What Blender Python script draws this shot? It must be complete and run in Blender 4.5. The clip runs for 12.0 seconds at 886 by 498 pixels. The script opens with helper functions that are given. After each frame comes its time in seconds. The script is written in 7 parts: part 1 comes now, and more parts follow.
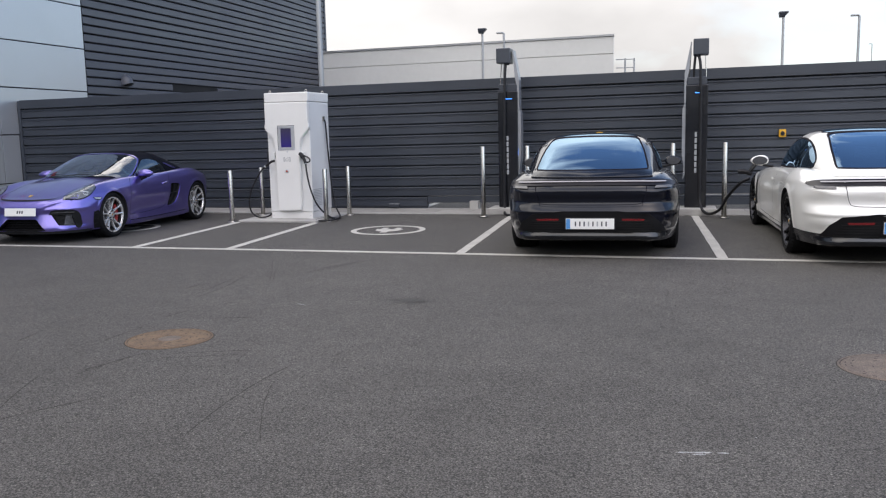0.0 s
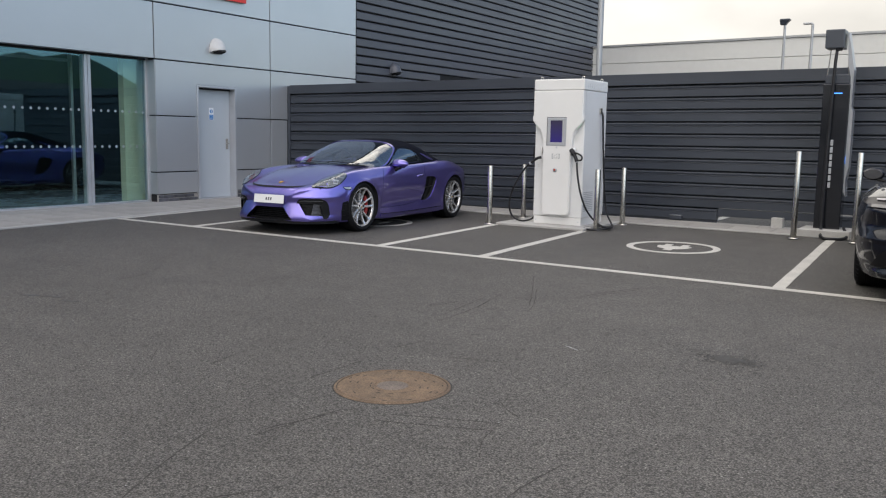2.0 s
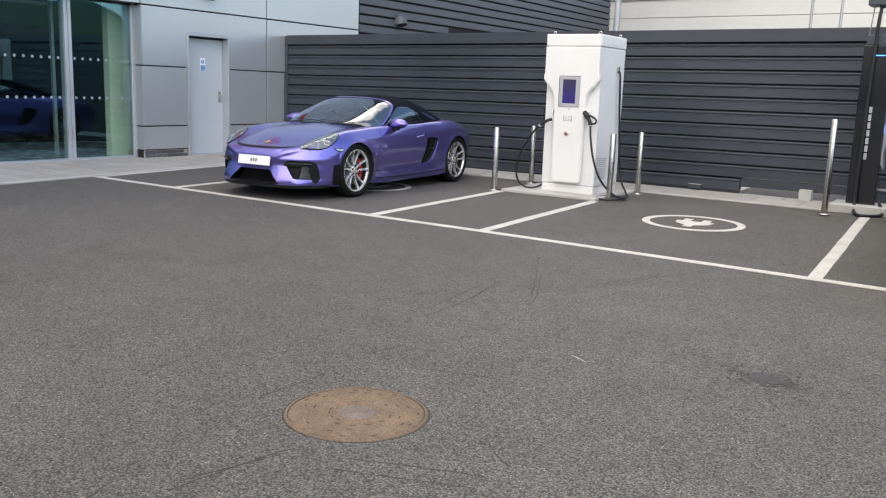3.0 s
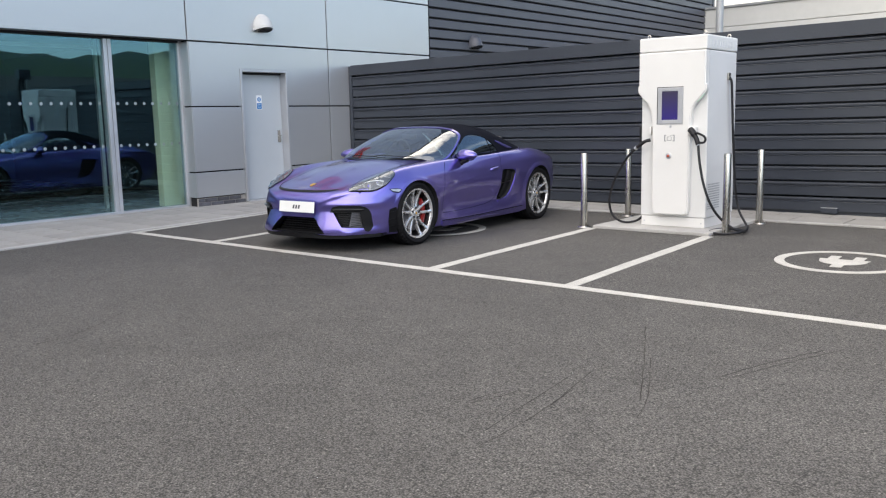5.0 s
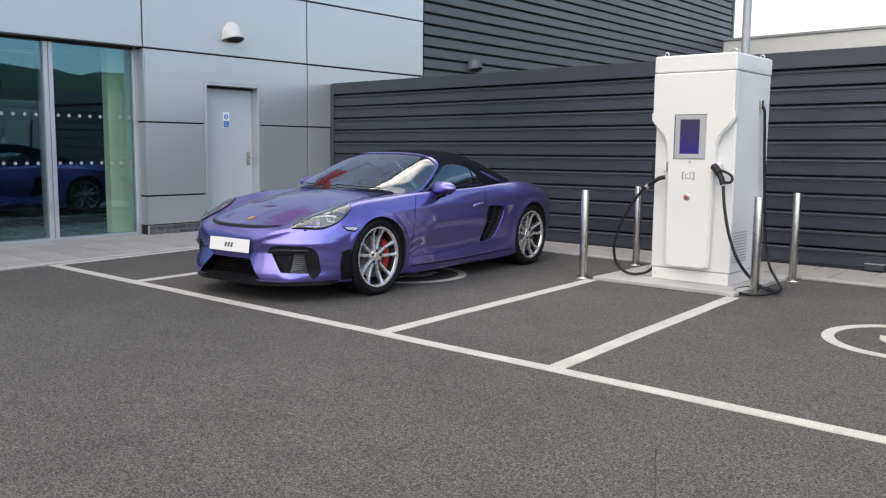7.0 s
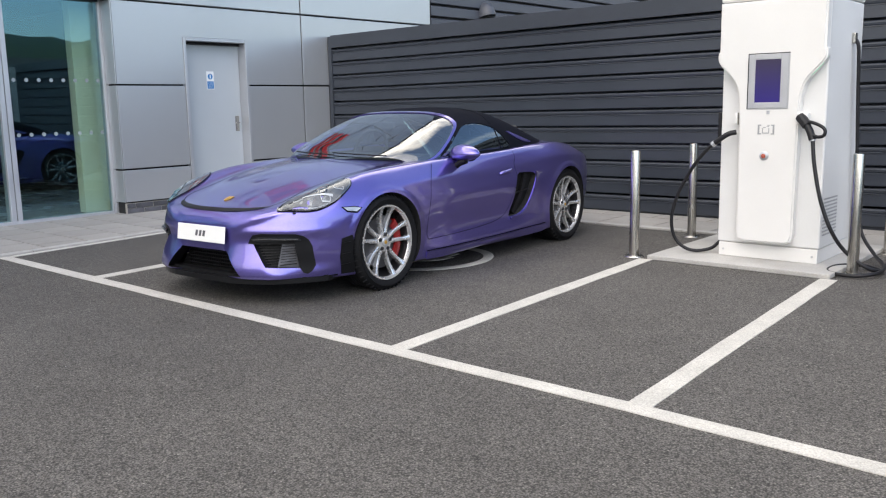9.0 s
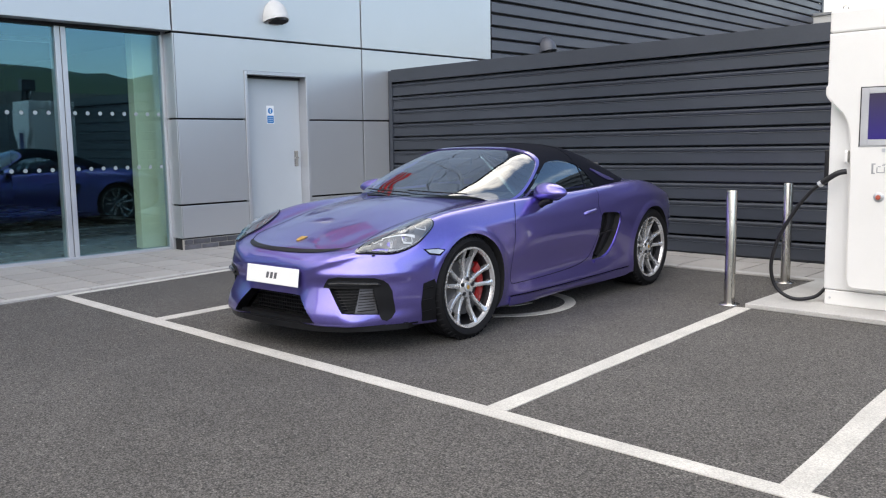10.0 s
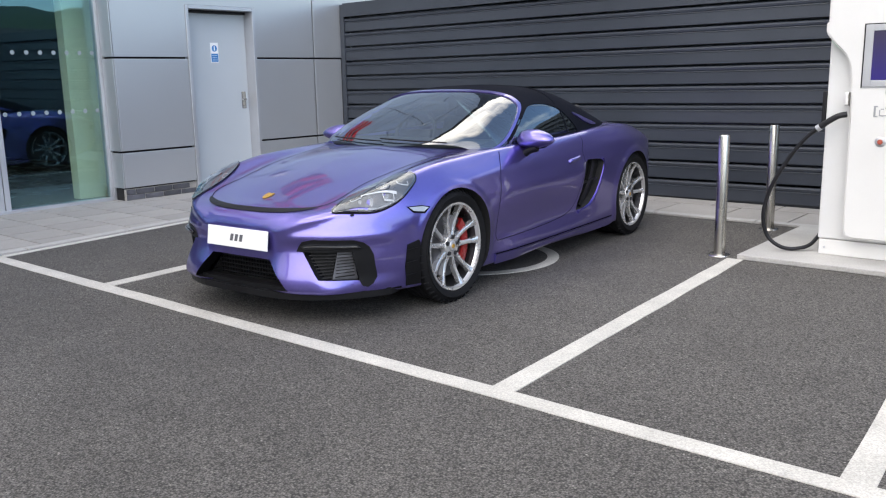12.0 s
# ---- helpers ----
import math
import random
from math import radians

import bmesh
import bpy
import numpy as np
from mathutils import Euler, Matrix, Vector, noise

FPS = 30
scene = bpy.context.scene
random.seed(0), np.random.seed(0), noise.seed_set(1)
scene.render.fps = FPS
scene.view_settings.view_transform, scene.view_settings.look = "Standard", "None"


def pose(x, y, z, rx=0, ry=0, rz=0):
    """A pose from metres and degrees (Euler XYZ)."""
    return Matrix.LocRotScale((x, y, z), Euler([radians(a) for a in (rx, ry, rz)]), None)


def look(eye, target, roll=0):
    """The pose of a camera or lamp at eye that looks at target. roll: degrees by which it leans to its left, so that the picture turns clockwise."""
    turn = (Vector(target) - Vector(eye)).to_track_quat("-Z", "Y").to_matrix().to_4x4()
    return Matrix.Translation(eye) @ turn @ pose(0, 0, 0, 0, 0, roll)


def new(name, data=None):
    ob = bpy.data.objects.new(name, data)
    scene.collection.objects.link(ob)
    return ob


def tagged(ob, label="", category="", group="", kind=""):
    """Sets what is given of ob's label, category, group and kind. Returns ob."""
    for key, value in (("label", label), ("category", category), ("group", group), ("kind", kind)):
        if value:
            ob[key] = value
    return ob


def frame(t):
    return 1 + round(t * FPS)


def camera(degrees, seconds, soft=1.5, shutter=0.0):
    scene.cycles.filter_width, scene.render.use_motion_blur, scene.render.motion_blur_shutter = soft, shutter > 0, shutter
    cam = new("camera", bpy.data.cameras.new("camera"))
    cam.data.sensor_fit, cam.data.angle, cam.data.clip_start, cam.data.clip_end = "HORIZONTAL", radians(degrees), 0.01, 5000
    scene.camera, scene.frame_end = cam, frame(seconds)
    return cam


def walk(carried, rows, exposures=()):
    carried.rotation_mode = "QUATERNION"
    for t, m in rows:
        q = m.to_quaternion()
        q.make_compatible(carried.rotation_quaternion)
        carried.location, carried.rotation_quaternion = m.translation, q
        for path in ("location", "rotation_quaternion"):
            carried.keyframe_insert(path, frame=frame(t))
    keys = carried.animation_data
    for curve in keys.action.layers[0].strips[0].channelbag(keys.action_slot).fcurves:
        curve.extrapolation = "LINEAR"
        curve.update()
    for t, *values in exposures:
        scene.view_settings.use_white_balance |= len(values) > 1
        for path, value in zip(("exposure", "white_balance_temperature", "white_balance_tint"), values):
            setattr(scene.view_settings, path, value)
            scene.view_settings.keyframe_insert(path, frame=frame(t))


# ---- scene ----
cam = camera(54.9, 12.0, soft=1.2)
PATH = [
    (0, (-0.297, 0.594, 1.383), (-0.841, 2.5, 1.111), -1.3),
    (0.5, (-0.628, 1.007, 1.367), (-1.25, 2.888, 1.092), -1.2),
    (1, (-0.89, 1.488, 1.337), (-1.869, 3.218, 1.111), -1.9),
    (1.5, (-1.141, 1.845, 1.29), (-2.214, 3.519, 1.078), 2.4),
    (2, (-1.262, 2.273, 1.256), (-2.338, 3.938, 0.993), 1.0),
    (2.5, (-1.394, 2.672, 1.262), (-2.469, 4.326, 0.931), 1.7),
    (3, (-1.628, 3.06, 1.321), (-2.711, 4.7, 0.952), 2.1),
    (3.2, (-1.728, 3.25, 1.303), (-2.895, 4.833, 0.939), 0.9),
    (4.8, (-2.406, 4.497, 1.252), (-3.672, 6.015, 0.95), -1.3),
    (5, (-2.45, 4.567, 1.266), (-3.718, 6.083, 0.963), -1.3),
    (5.5, (-2.703, 4.841, 1.243), (-3.98, 6.36, 0.997), 1.9),
    (6, (-2.843, 5.212, 1.205), (-4.121, 6.731, 0.961), 1.7),
    (6.5, (-2.978, 5.606, 1.235), (-4.262, 7.116, 0.971), 0.4),
    (7, (-3.197, 5.998, 1.234), (-4.484, 7.51, 0.996), 0.6),
    (7.2, (-3.255, 6.066, 1.207), (-4.517, 7.598, 0.962), 0.2),
    (8.8, (-4.089, 6.905, 1.209), (-5.363, 8.412, 0.882), 0.2),
    (9, (-4.179, 6.992, 1.22), (-5.473, 8.479, 0.887), -1.1),
    (9.5, (-4.377, 7.093, 1.22), (-5.729, 8.527, 0.883), -2.2),
    (10, (-4.673, 7.117, 1.217), (-6.044, 8.551, 0.968), -0.8),
    (10.5, (-4.88, 7.193, 1.225), (-6.214, 8.632, 0.838), -0.8),
    (11, (-5.069, 7.328, 1.26), (-6.372, 8.797, 0.881), -1.1),
    (11.5, (-5.153, 7.33, 1.27), (-6.443, 8.808, 0.88), -1.4),
    (12, (-5.17, 7.301, 1.272), (-6.424, 8.807, 0.874), -1.1),
]
walk(cam, [(t, look(eye, target, roll)) for t, eye, target, roll in PATH],
     exposures=[(0, 0.79, 6450, 13), (0.5, 0.21, 6480, 14), (1, 0.31, 6650, 12), (1.5, 0.69, 6700, 11), (2, 0.82, 6800, 10), (2.5, 1.02, 6900, 10), (3, 1.33, 6900, 10), (5, 1.31, 6900, 10), (5.5, 1.29, 6900, 10), (6, 0.90, 6900, 10), (6.5, 1.00, 6900, 10), (7, 1.16, 6900, 10), (9, 1.36, 6900, 10), (12, 1.42, 6700, 10)])

# ---- world, sun ----
SUN_EL, SUN_AZ = radians(46), radians(150)
world = bpy.data.worlds.new("sky")
scene.world = world
world.use_nodes = True
wt = world.node_tree
wt.nodes.clear()
w_out = wt.nodes.new("ShaderNodeOutputWorld")
w_bg = wt.nodes.new("ShaderNodeBackground")
w_sky = wt.nodes.new("ShaderNodeTexSky")
w_sky.sky_type, w_sky.sun_disc, w_sky.sun_elevation, w_sky.sun_rotation = "NISHITA", False, SUN_EL, SUN_AZ
w_scale = wt.nodes.new("ShaderNodeVectorMath")
w_scale.operation = "SCALE"
w_scale.inputs["Scale"].default_value = 1.0
w_co = wt.nodes.new("ShaderNodeTexCoord")
w_map = wt.nodes.new("ShaderNodeMapping")
w_map.inputs["Scale"].default_value = (1.0, 1.0, 2.2)
w_n1 = wt.nodes.new("ShaderNodeTexNoise")
w_n1.inputs["Scale"].default_value, w_n1.inputs["Detail"].default_value = 1.7, 7.0
w_n2 = wt.nodes.new("ShaderNodeTexNoise")
w_n2.inputs["Scale"].default_value, w_n2.inputs["Detail"].default_value = 3.1, 6.0
w_gap = wt.nodes.new("ShaderNodeMapRange")
w_gap.inputs["From Min"].default_value, w_gap.inputs["From Max"].default_value = 0.33, 0.50
w_cloud = wt.nodes.new("ShaderNodeMapRange")
w_cloud.inputs["From Min"].default_value, w_cloud.inputs["From Max"].default_value = 0.3, 0.7
w_cloud.inputs["To Min"].default_value, w_cloud.inputs["To Max"].default_value = 4.2, 6.2
# clouds are brighter overhead than at the horizon
w_xyz = wt.nodes.new("ShaderNodeSeparateXYZ")
w_high = wt.nodes.new("ShaderNodeMapRange")
for key, v in (("From Min", 0.0), ("From Max", 0.8), ("To Min", 0.48), ("To Max", 2.1)):
    w_high.inputs[key].default_value = v
w_lift = wt.nodes.new("ShaderNodeMath")
w_lift.operation = "MULTIPLY"
w_grey = wt.nodes.new("ShaderNodeCombineColor")
w_tint = wt.nodes.new("ShaderNodeVectorMath")
w_tint.operation = "MULTIPLY"
w_tint.inputs[1].default_value = (1.005, 0.99, 0.955)
w_mix = wt.nodes.new("ShaderNodeMix")
w_mix.data_type = "RGBA"
wl = wt.links.new
wl(w_co.outputs["Generated"], w_map.inputs["Vector"])
wl(w_map.outputs["Vector"], w_n1.inputs["Vector"])
wl(w_map.outputs["Vector"], w_n2.inputs["Vector"])
# the cover is closed to the west and along the horizon and breaks up overhead and to the east
w_dot = wt.nodes.new("ShaderNodeVectorMath")
w_dot.operation = "DOT_PRODUCT"
w_dot.inputs[1].default_value = (-0.40, 0.0, -0.26)
w_lean = wt.nodes.new("ShaderNodeMath")
wl(w_co.outputs["Generated"], w_dot.inputs[0])
wl(w_dot.outputs["Value"], w_lean.inputs[0])
wl(w_n1.outputs["Fac"], w_lean.inputs[1])
wl(w_lean.outputs["Value"], w_gap.inputs["Value"])
wl(w_n2.outputs["Fac"], w_cloud.inputs["Value"])
wl(w_co.outputs["Generated"], w_xyz.inputs[0])
wl(w_xyz.outputs["Z"], w_high.inputs["Value"])
wl(w_cloud.outputs["Result"], w_lift.inputs[0])
wl(w_high.outputs["Result"], w_lift.inputs[1])
for ch in ("Red", "Green", "Blue"):
    wl(w_lift.outputs["Value"], w_grey.inputs[ch])
wl(w_grey.outputs["Color"], w_tint.inputs[0])
wl(w_sky.outputs["Color"], w_mix.inputs["A"])
wl(w_tint.outputs["Vector"], w_mix.inputs["B"])
wl(w_gap.outputs["Result"], w_mix.inputs["Factor"])
wl(w_mix.outputs["Result"], w_bg.inputs["Color"])
w_bg.inputs["Strength"].default_value = 0.15
wl(w_bg.outputs["Background"], w_out.inputs["Surface"])

sun = new("sun", bpy.data.lights.new("sun", "SUN"))
sun.data.energy, sun.data.angle, sun.data.color = 0.85, radians(100), (1.0, 0.92, 0.79)
sun.matrix_world = look((0, 0, 30), (30 * -math.sin(SUN_AZ) / math.tan(SUN_EL), 30 * -math.cos(SUN_AZ) / math.tan(SUN_EL), 0))


# ---- materials ----
def surface(name, color, rough=0.5, metal=0.0, vary=0.12, scale=1.5, fine=60.0, speck=0.0, bump=0.0, coat=0.0, rough_vary=0.08, piece=0.0, stretch=(1, 1, 1), shine=0.5):
    """A painted, mineral or metal surface: base colour broken up at two scales, uneven gloss and a fine relief."""
    m = bpy.data.materials.new(name)
    m.use_nodes = True
    nt = m.node_tree
    b = nt.nodes["Principled BSDF"]
    link = nt.links.new
    geo = nt.nodes.new("ShaderNodeTexCoord")
    mp = nt.nodes.new("ShaderNodeMapping")
    mp.inputs["Scale"].default_value = stretch
    link(geo.outputs["Object"], mp.inputs["Vector"])
    big, small = nt.nodes.new("ShaderNodeTexNoise"), nt.nodes.new("ShaderNodeTexNoise")
    big.inputs["Scale"].default_value, big.inputs["Detail"].default_value = scale, 6.0
    small.inputs["Scale"].default_value, small.inputs["Detail"].default_value = fine, 4.0
    link(mp.outputs["Vector"], big.inputs["Vector"])
    link(mp.outputs["Vector"], small.inputs["Vector"])
    r1, r2 = nt.nodes.new("ShaderNodeMapRange"), nt.nodes.new("ShaderNodeMapRange")
    for r, a in ((r1, vary), (r2, speck)):
        r.inputs["From Min"].default_value, r.inputs["From Max"].default_value = 0.3, 0.7
        r.inputs["To Min"].default_value, r.inputs["To Max"].default_value = 1 - a, 1 + a
    link(big.outputs["Fac"], r1.inputs["Value"])
    link(small.outputs["Fac"], r2.inputs["Value"])
    mul = nt.nodes.new("ShaderNodeMath")
    mul.operation = "MULTIPLY"
    link(r1.outputs["Result"], mul.inputs[0])
    link(r2.outputs["Result"], mul.inputs[1])
    last = mul
    if piece:
        info, rp = nt.nodes.new("ShaderNodeObjectInfo"), nt.nodes.new("ShaderNodeMapRange")
        rp.inputs["To Min"].default_value, rp.inputs["To Max"].default_value = 1 - piece, 1 + piece
        link(info.outputs["Random"], rp.inputs["Value"])
        last = nt.nodes.new("ShaderNodeMath")
        last.operation = "MULTIPLY"
        link(mul.outputs[0], last.inputs[0])
        link(rp.outputs["Result"], last.inputs[1])
    col = nt.nodes.new("ShaderNodeVectorMath")
    col.operation = "SCALE"
    col.inputs[0].default_value = color
    link(last.outputs[0], col.inputs["Scale"])
    link(col.outputs["Vector"], b.inputs["Base Color"])
    rr = nt.nodes.new("ShaderNodeMapRange")
    rr.inputs["From Min"].default_value, rr.inputs["From Max"].default_value = 0.3, 0.7
    rr.inputs["To Min"].default_value, rr.inputs["To Max"].default_value = max(0.02, rough - rough_vary), min(1, rough + rough_vary)
    link(big.outputs["Fac"], rr.inputs["Value"])
    link(rr.outputs["Result"], b.inputs["Roughness"])
    b.inputs["Metallic"].default_value = metal
    b.inputs["Specular IOR Level"].default_value = shine
    b.inputs["Coat Weight"].default_value = coat
    b.inputs["Coat Roughness"].default_value = 0.03
    if bump:
        bp = nt.nodes.new("ShaderNodeBump")
        bp.inputs["Strength"].default_value, bp.inputs["Distance"].default_value = min(1, bump), 0.004
        link(small.outputs["Fac"], bp.inputs["Height"])
        link(bp.outputs["Normal"], b.inputs["Normal"])
    return m


def asphalt():
    m = bpy.data.materials.new("asphalt")
    m.use_nodes = True
    nt = m.node_tree
    b, link = nt.nodes["Principled BSDF"], nt.links.new
    co = nt.nodes.new("ShaderNodeTexCoord")

    def noise_node(scale, detail=4.0, rough=0.55):
        n = nt.nodes.new("ShaderNodeTexNoise")
        n.inputs["Scale"].default_value, n.inputs["Detail"].default_value, n.inputs["Roughness"].default_value = scale, detail, rough
        link(co.outputs["Object"], n.inputs["Vector"])
        return n.outputs["Fac"]

    def ranged(value, a, z, lo, hi):
        n = nt.nodes.new("ShaderNodeMapRange")
        for key, v in (("From Min", a), ("From Max", z), ("To Min", lo), ("To Max", hi)):
            n.inputs[key].default_value = v
        link(value, n.inputs["Value"])
        return n.outputs["Result"]

    def times(p, q):
        n = nt.nodes.new("ShaderNodeMath")
        n.operation = "MULTIPLY"
        link(p, n.inputs[0])
        link(q, n.inputs[1])
        return n.outputs[0]

    stone = nt.nodes.new("ShaderNodeTexVoronoi")
    stone.inputs["Scale"].default_value = 135.0
    link(co.outputs["Object"], stone.inputs["Vector"])
    sep = nt.nodes.new("ShaderNodeSeparateColor")
    link(stone.outputs["Color"], sep.inputs["Color"])
    chips = times(ranged(sep.outputs["Red"], 0.0, 1.0, 0.63, 1.41), ranged(stone.outputs["Distance"], 0.30, 0.80, 1.12, 0.30))
    chips = times(chips, ranged(noise_node(95.0, 3, 0.65), 0.36, 0.46, 0.47, 1.07))
    bright = ranged(sep.outputs["Green"], 0.965, 0.99, 1.0, 1.7)
    value = times(times(times(chips, bright), ranged(noise_node(0.45, 6), 0.3, 0.7, 0.86, 1.15)), ranged(noise_node(3.2, 5), 0.3, 0.7, 0.9, 1.1))
    value = times(value, ranged(noise_node(36.0, 3), 0.35, 0.65, 0.86, 1.13))
    value = times(value, ranged(noise_node(260.0, 2), 0.3, 0.7, 0.88, 1.13))
    col = nt.nodes.new("ShaderNodeVectorMath")
    col.operation = "SCALE"
    col.inputs[0].default_value = (0.103, 0.0957, 0.0875)
    link(value, col.inputs["Scale"])
    link(col.outputs["Vector"], b.inputs["Base Color"])
    b.inputs["Roughness"].default_value = 0.82
    b.inputs["Specular IOR Level"].default_value = 0.35
    bp = nt.nodes.new("ShaderNodeBump")
    bp.inputs["Strength"].default_value, bp.inputs["Distance"].default_value = 0.55, 0.006
    h = nt.nodes.new("ShaderNodeMath")
    link(stone.outputs["Distance"], h.inputs[0])
    link(noise_node(180.0, 3), h.inputs[1])
    link(h.outputs[0], bp.inputs["Height"])
    link(bp.outputs["Normal"], b.inputs["Normal"])
    return m


def glass(name, tint, gloss=0.02, straight=0.05, sheen=(1.0, 1.0, 1.0)):
    """A clear pane: it lets a tinted view through and mirrors the more, the flatter it is seen."""
    m = bpy.data.materials.new(name)
    m.use_nodes = True
    nt = m.node_tree
    nt.nodes.clear()
    out, mix = nt.nodes.new("ShaderNodeOutputMaterial"), nt.nodes.new("ShaderNodeMixShader")
    clear, mirror, lw = nt.nodes.new("ShaderNodeBsdfTransparent"), nt.nodes.new("ShaderNodeBsdfGlossy"), nt.nodes.new("ShaderNodeLayerWeight")
    power, level = nt.nodes.new("ShaderNodeMath"), nt.nodes.new("ShaderNodeMapRange")
    lw.inputs["Blend"].default_value = 0.5
    power.operation = "POWER"
    power.inputs[1].default_value = 4.0
    level.inputs["To Min"].default_value, level.inputs["To Max"].default_value = straight, 1.0
    clear.inputs["Color"].default_value = (*tint, 1)
    mirror.inputs["Roughness"].default_value = gloss
    mirror.inputs["Color"].default_value = (*sheen, 1)
    link = nt.links.new
    link(lw.outputs["Facing"], power.inputs[0])
    link(power.outputs[0], level.inputs["Value"])
    link(level.outputs["Result"], mix.inputs[0])
    link(clear.outputs[0], mix.inputs[1])
    link(mirror.outputs[0], mix.inputs[2])
    link(mix.outputs[0], out.inputs["Surface"])
    return m


def glow(name, color, strength, base=(0.02, 0.02, 0.02)):
    m = bpy.data.materials.new(name)
    m.use_nodes = True
    b = m.node_tree.nodes["Principled BSDF"]
    b.inputs["Base Color"].default_value = (*base, 1)
    b.inputs["Emission Color"].default_value, b.inputs["Emission Strength"].default_value = (*color, 1), strength
    b.inputs["Roughness"].default_value = 0.15
    return m


M_ASPHALT = asphalt()
M_LINE = surface("road_paint", (0.45, 0.43, 0.39), 0.8, vary=0.12, scale=4, fine=150, speck=0.25, bump=0.5)
M_SLAB = surface("concrete_flag", (0.29, 0.277, 0.257), 0.85, vary=0.12, scale=2.5, fine=120, speck=0.12, bump=0.25, piece=0.09)
M_JOINT = surface("joint_sand", (0.2, 0.19, 0.175), 0.95, vary=0.2, scale=8, fine=150, speck=0.2)
M_CONCRETE = surface("cast_concrete", (0.37, 0.36, 0.34), 0.85, vary=0.14, scale=3, fine=90, speck=0.1, bump=0.3)
M_FENCE = surface("anthracite_cladding", (0.0345, 0.0405, 0.0525), 0.36, vary=0.10, scale=1.2, fine=40, speck=0.05, bump=0.03, piece=0.05, rough_vary=0.06)
M_CLAD = surface("dark_grey_cladding", (0.060, 0.065, 0.080), 0.42, vary=0.07, scale=0.8, fine=30, speck=0.04, piece=0.03)
M_DARK = surface("black_void", (0.008, 0.008, 0.009), 0.9, vary=0.1)
M_PANEL = surface("silver_composite_panel", (0.492, 0.507, 0.525), 0.32, metal=0.60, vary=0.04, scale=0.6, fine=300, speck=0.03, piece=0.02, rough_vary=0.02)
M_DOOR = surface("grey_door_paint", (0.40, 0.43, 0.455), 0.45, vary=0.04, scale=1.2, fine=200, speck=0.02)
M_FRAME = surface("aluminium_frame", (0.50, 0.51, 0.53), 0.4, metal=0.6, vary=0.05, scale=3, fine=200, speck=0.04)
M_STEEL = surface("brushed_stainless", (0.50, 0.48, 0.44), 0.25, metal=1.0, vary=0.14, scale=5, fine=70, speck=0.14, stretch=(1, 1, 0.10), bump=0.05)
M_WHITE = surface("white_powder_coat", (0.675, 0.668, 0.647), 0.42, vary=0.03, scale=2, fine=250, speck=0.02, bump=0.04)
M_WHITE_EDGE = surface("white_side_panel", (0.645, 0.645, 0.635), 0.45, vary=0.04, scale=2, fine=250, speck=0.02)
M_BLACK = surface("black_plastic", (0.012, 0.012, 0.014), 0.45, vary=0.15, scale=6, fine=150, speck=0.1, bump=0.05, shine=0.3)
M_RUBBER = surface("tyre_rubber", (0.010, 0.010, 0.011), 0.75, vary=0.2, scale=8, fine=90, speck=0.15, bump=0.15, shine=0.13)
M_RED = surface("red_sign_acrylic", (0.62, 0.028, 0.022), 0.35, vary=0.05, scale=2)
M_BRICK = surface("blue_engineering_brick", (0.075, 0.075, 0.085), 0.7, vary=0.25, scale=9, fine=120, speck=0.2, bump=0.5, piece=0.3)
M_MORTAR = surface("mortar", (0.33, 0.31, 0.28), 0.95, vary=0.15, scale=9, fine=150, speck=0.15)
M_RUST = surface("rusty_cast_iron", (0.145, 0.098, 0.062), 0.85, metal=0.15, vary=0.3, scale=7, fine=110, speck=0.35, bump=0.8)
M_SHED = surface("pale_shed_cladding", (0.55, 0.55, 0.53), 0.6, vary=0.05, scale=0.3, fine=6, speck=0.02)
M_POLE = surface("galvanised_pole", (0.36, 0.37, 0.38), 0.5, metal=0.5, vary=0.1, scale=3)
M_BLUE_SIGN = surface("blue_sign", (0.010, 0.16, 0.42), 0.4, vary=0.05)
M_YELLOW = surface("yellow_box", (0.62, 0.33, 0.02), 0.5, vary=0.12, scale=9)


def display(name):
    """A dim screen whose violet picture turns bluer towards its foot."""
    m = glow(name, (0.05, 0.03, 0.26), 0.16)
    nt = m.node_tree
    co, sep, ramp = nt.nodes.new("ShaderNodeTexCoord"), nt.nodes.new("ShaderNodeSeparateXYZ"), nt.nodes.new("ShaderNodeValToRGB")
    ramp.color_ramp.elements[0].color, ramp.color_ramp.elements[1].color = (0.06, 0.03, 0.52, 1), (0.10, 0.08, 0.20, 1)
    nt.links.new(co.outputs["Generated"], sep.inputs[0])
    nt.links.new(sep.outputs["Z"], ramp.inputs["Fac"])
    nt.links.new(ramp.outputs["Color"], nt.nodes["Principled BSDF"].inputs["Emission Color"])
    return m


M_SCREEN = display("lit_display")
M_BLUE_LED = glow("blue_led", (0.05, 0.25, 1.0), 2.2)
M_GREEN_LED = glow("green_led", (0.25, 0.7, 0.4), 0.25, (0.3, 0.5, 0.4))
M_SHOP_GLASS = glass("shopfront_glass", (0.78, 0.88, 0.85), 0.01, 0.13, (0.34, 0.62, 0.82))
M_DOT = surface("frosted_dot", (0.24, 0.28, 0.29), 0.6, vary=0.05)
M_GREENWALL = surface("pale_green_wall", (0.85, 0.86, 0.68), 0.8, vary=0.06, scale=2)
M_SHOPFLOOR = surface("grey_tile_floor", (0.26, 0.27, 0.27), 0.25, vary=0.08, scale=2)
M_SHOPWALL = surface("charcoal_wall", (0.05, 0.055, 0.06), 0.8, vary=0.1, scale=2)


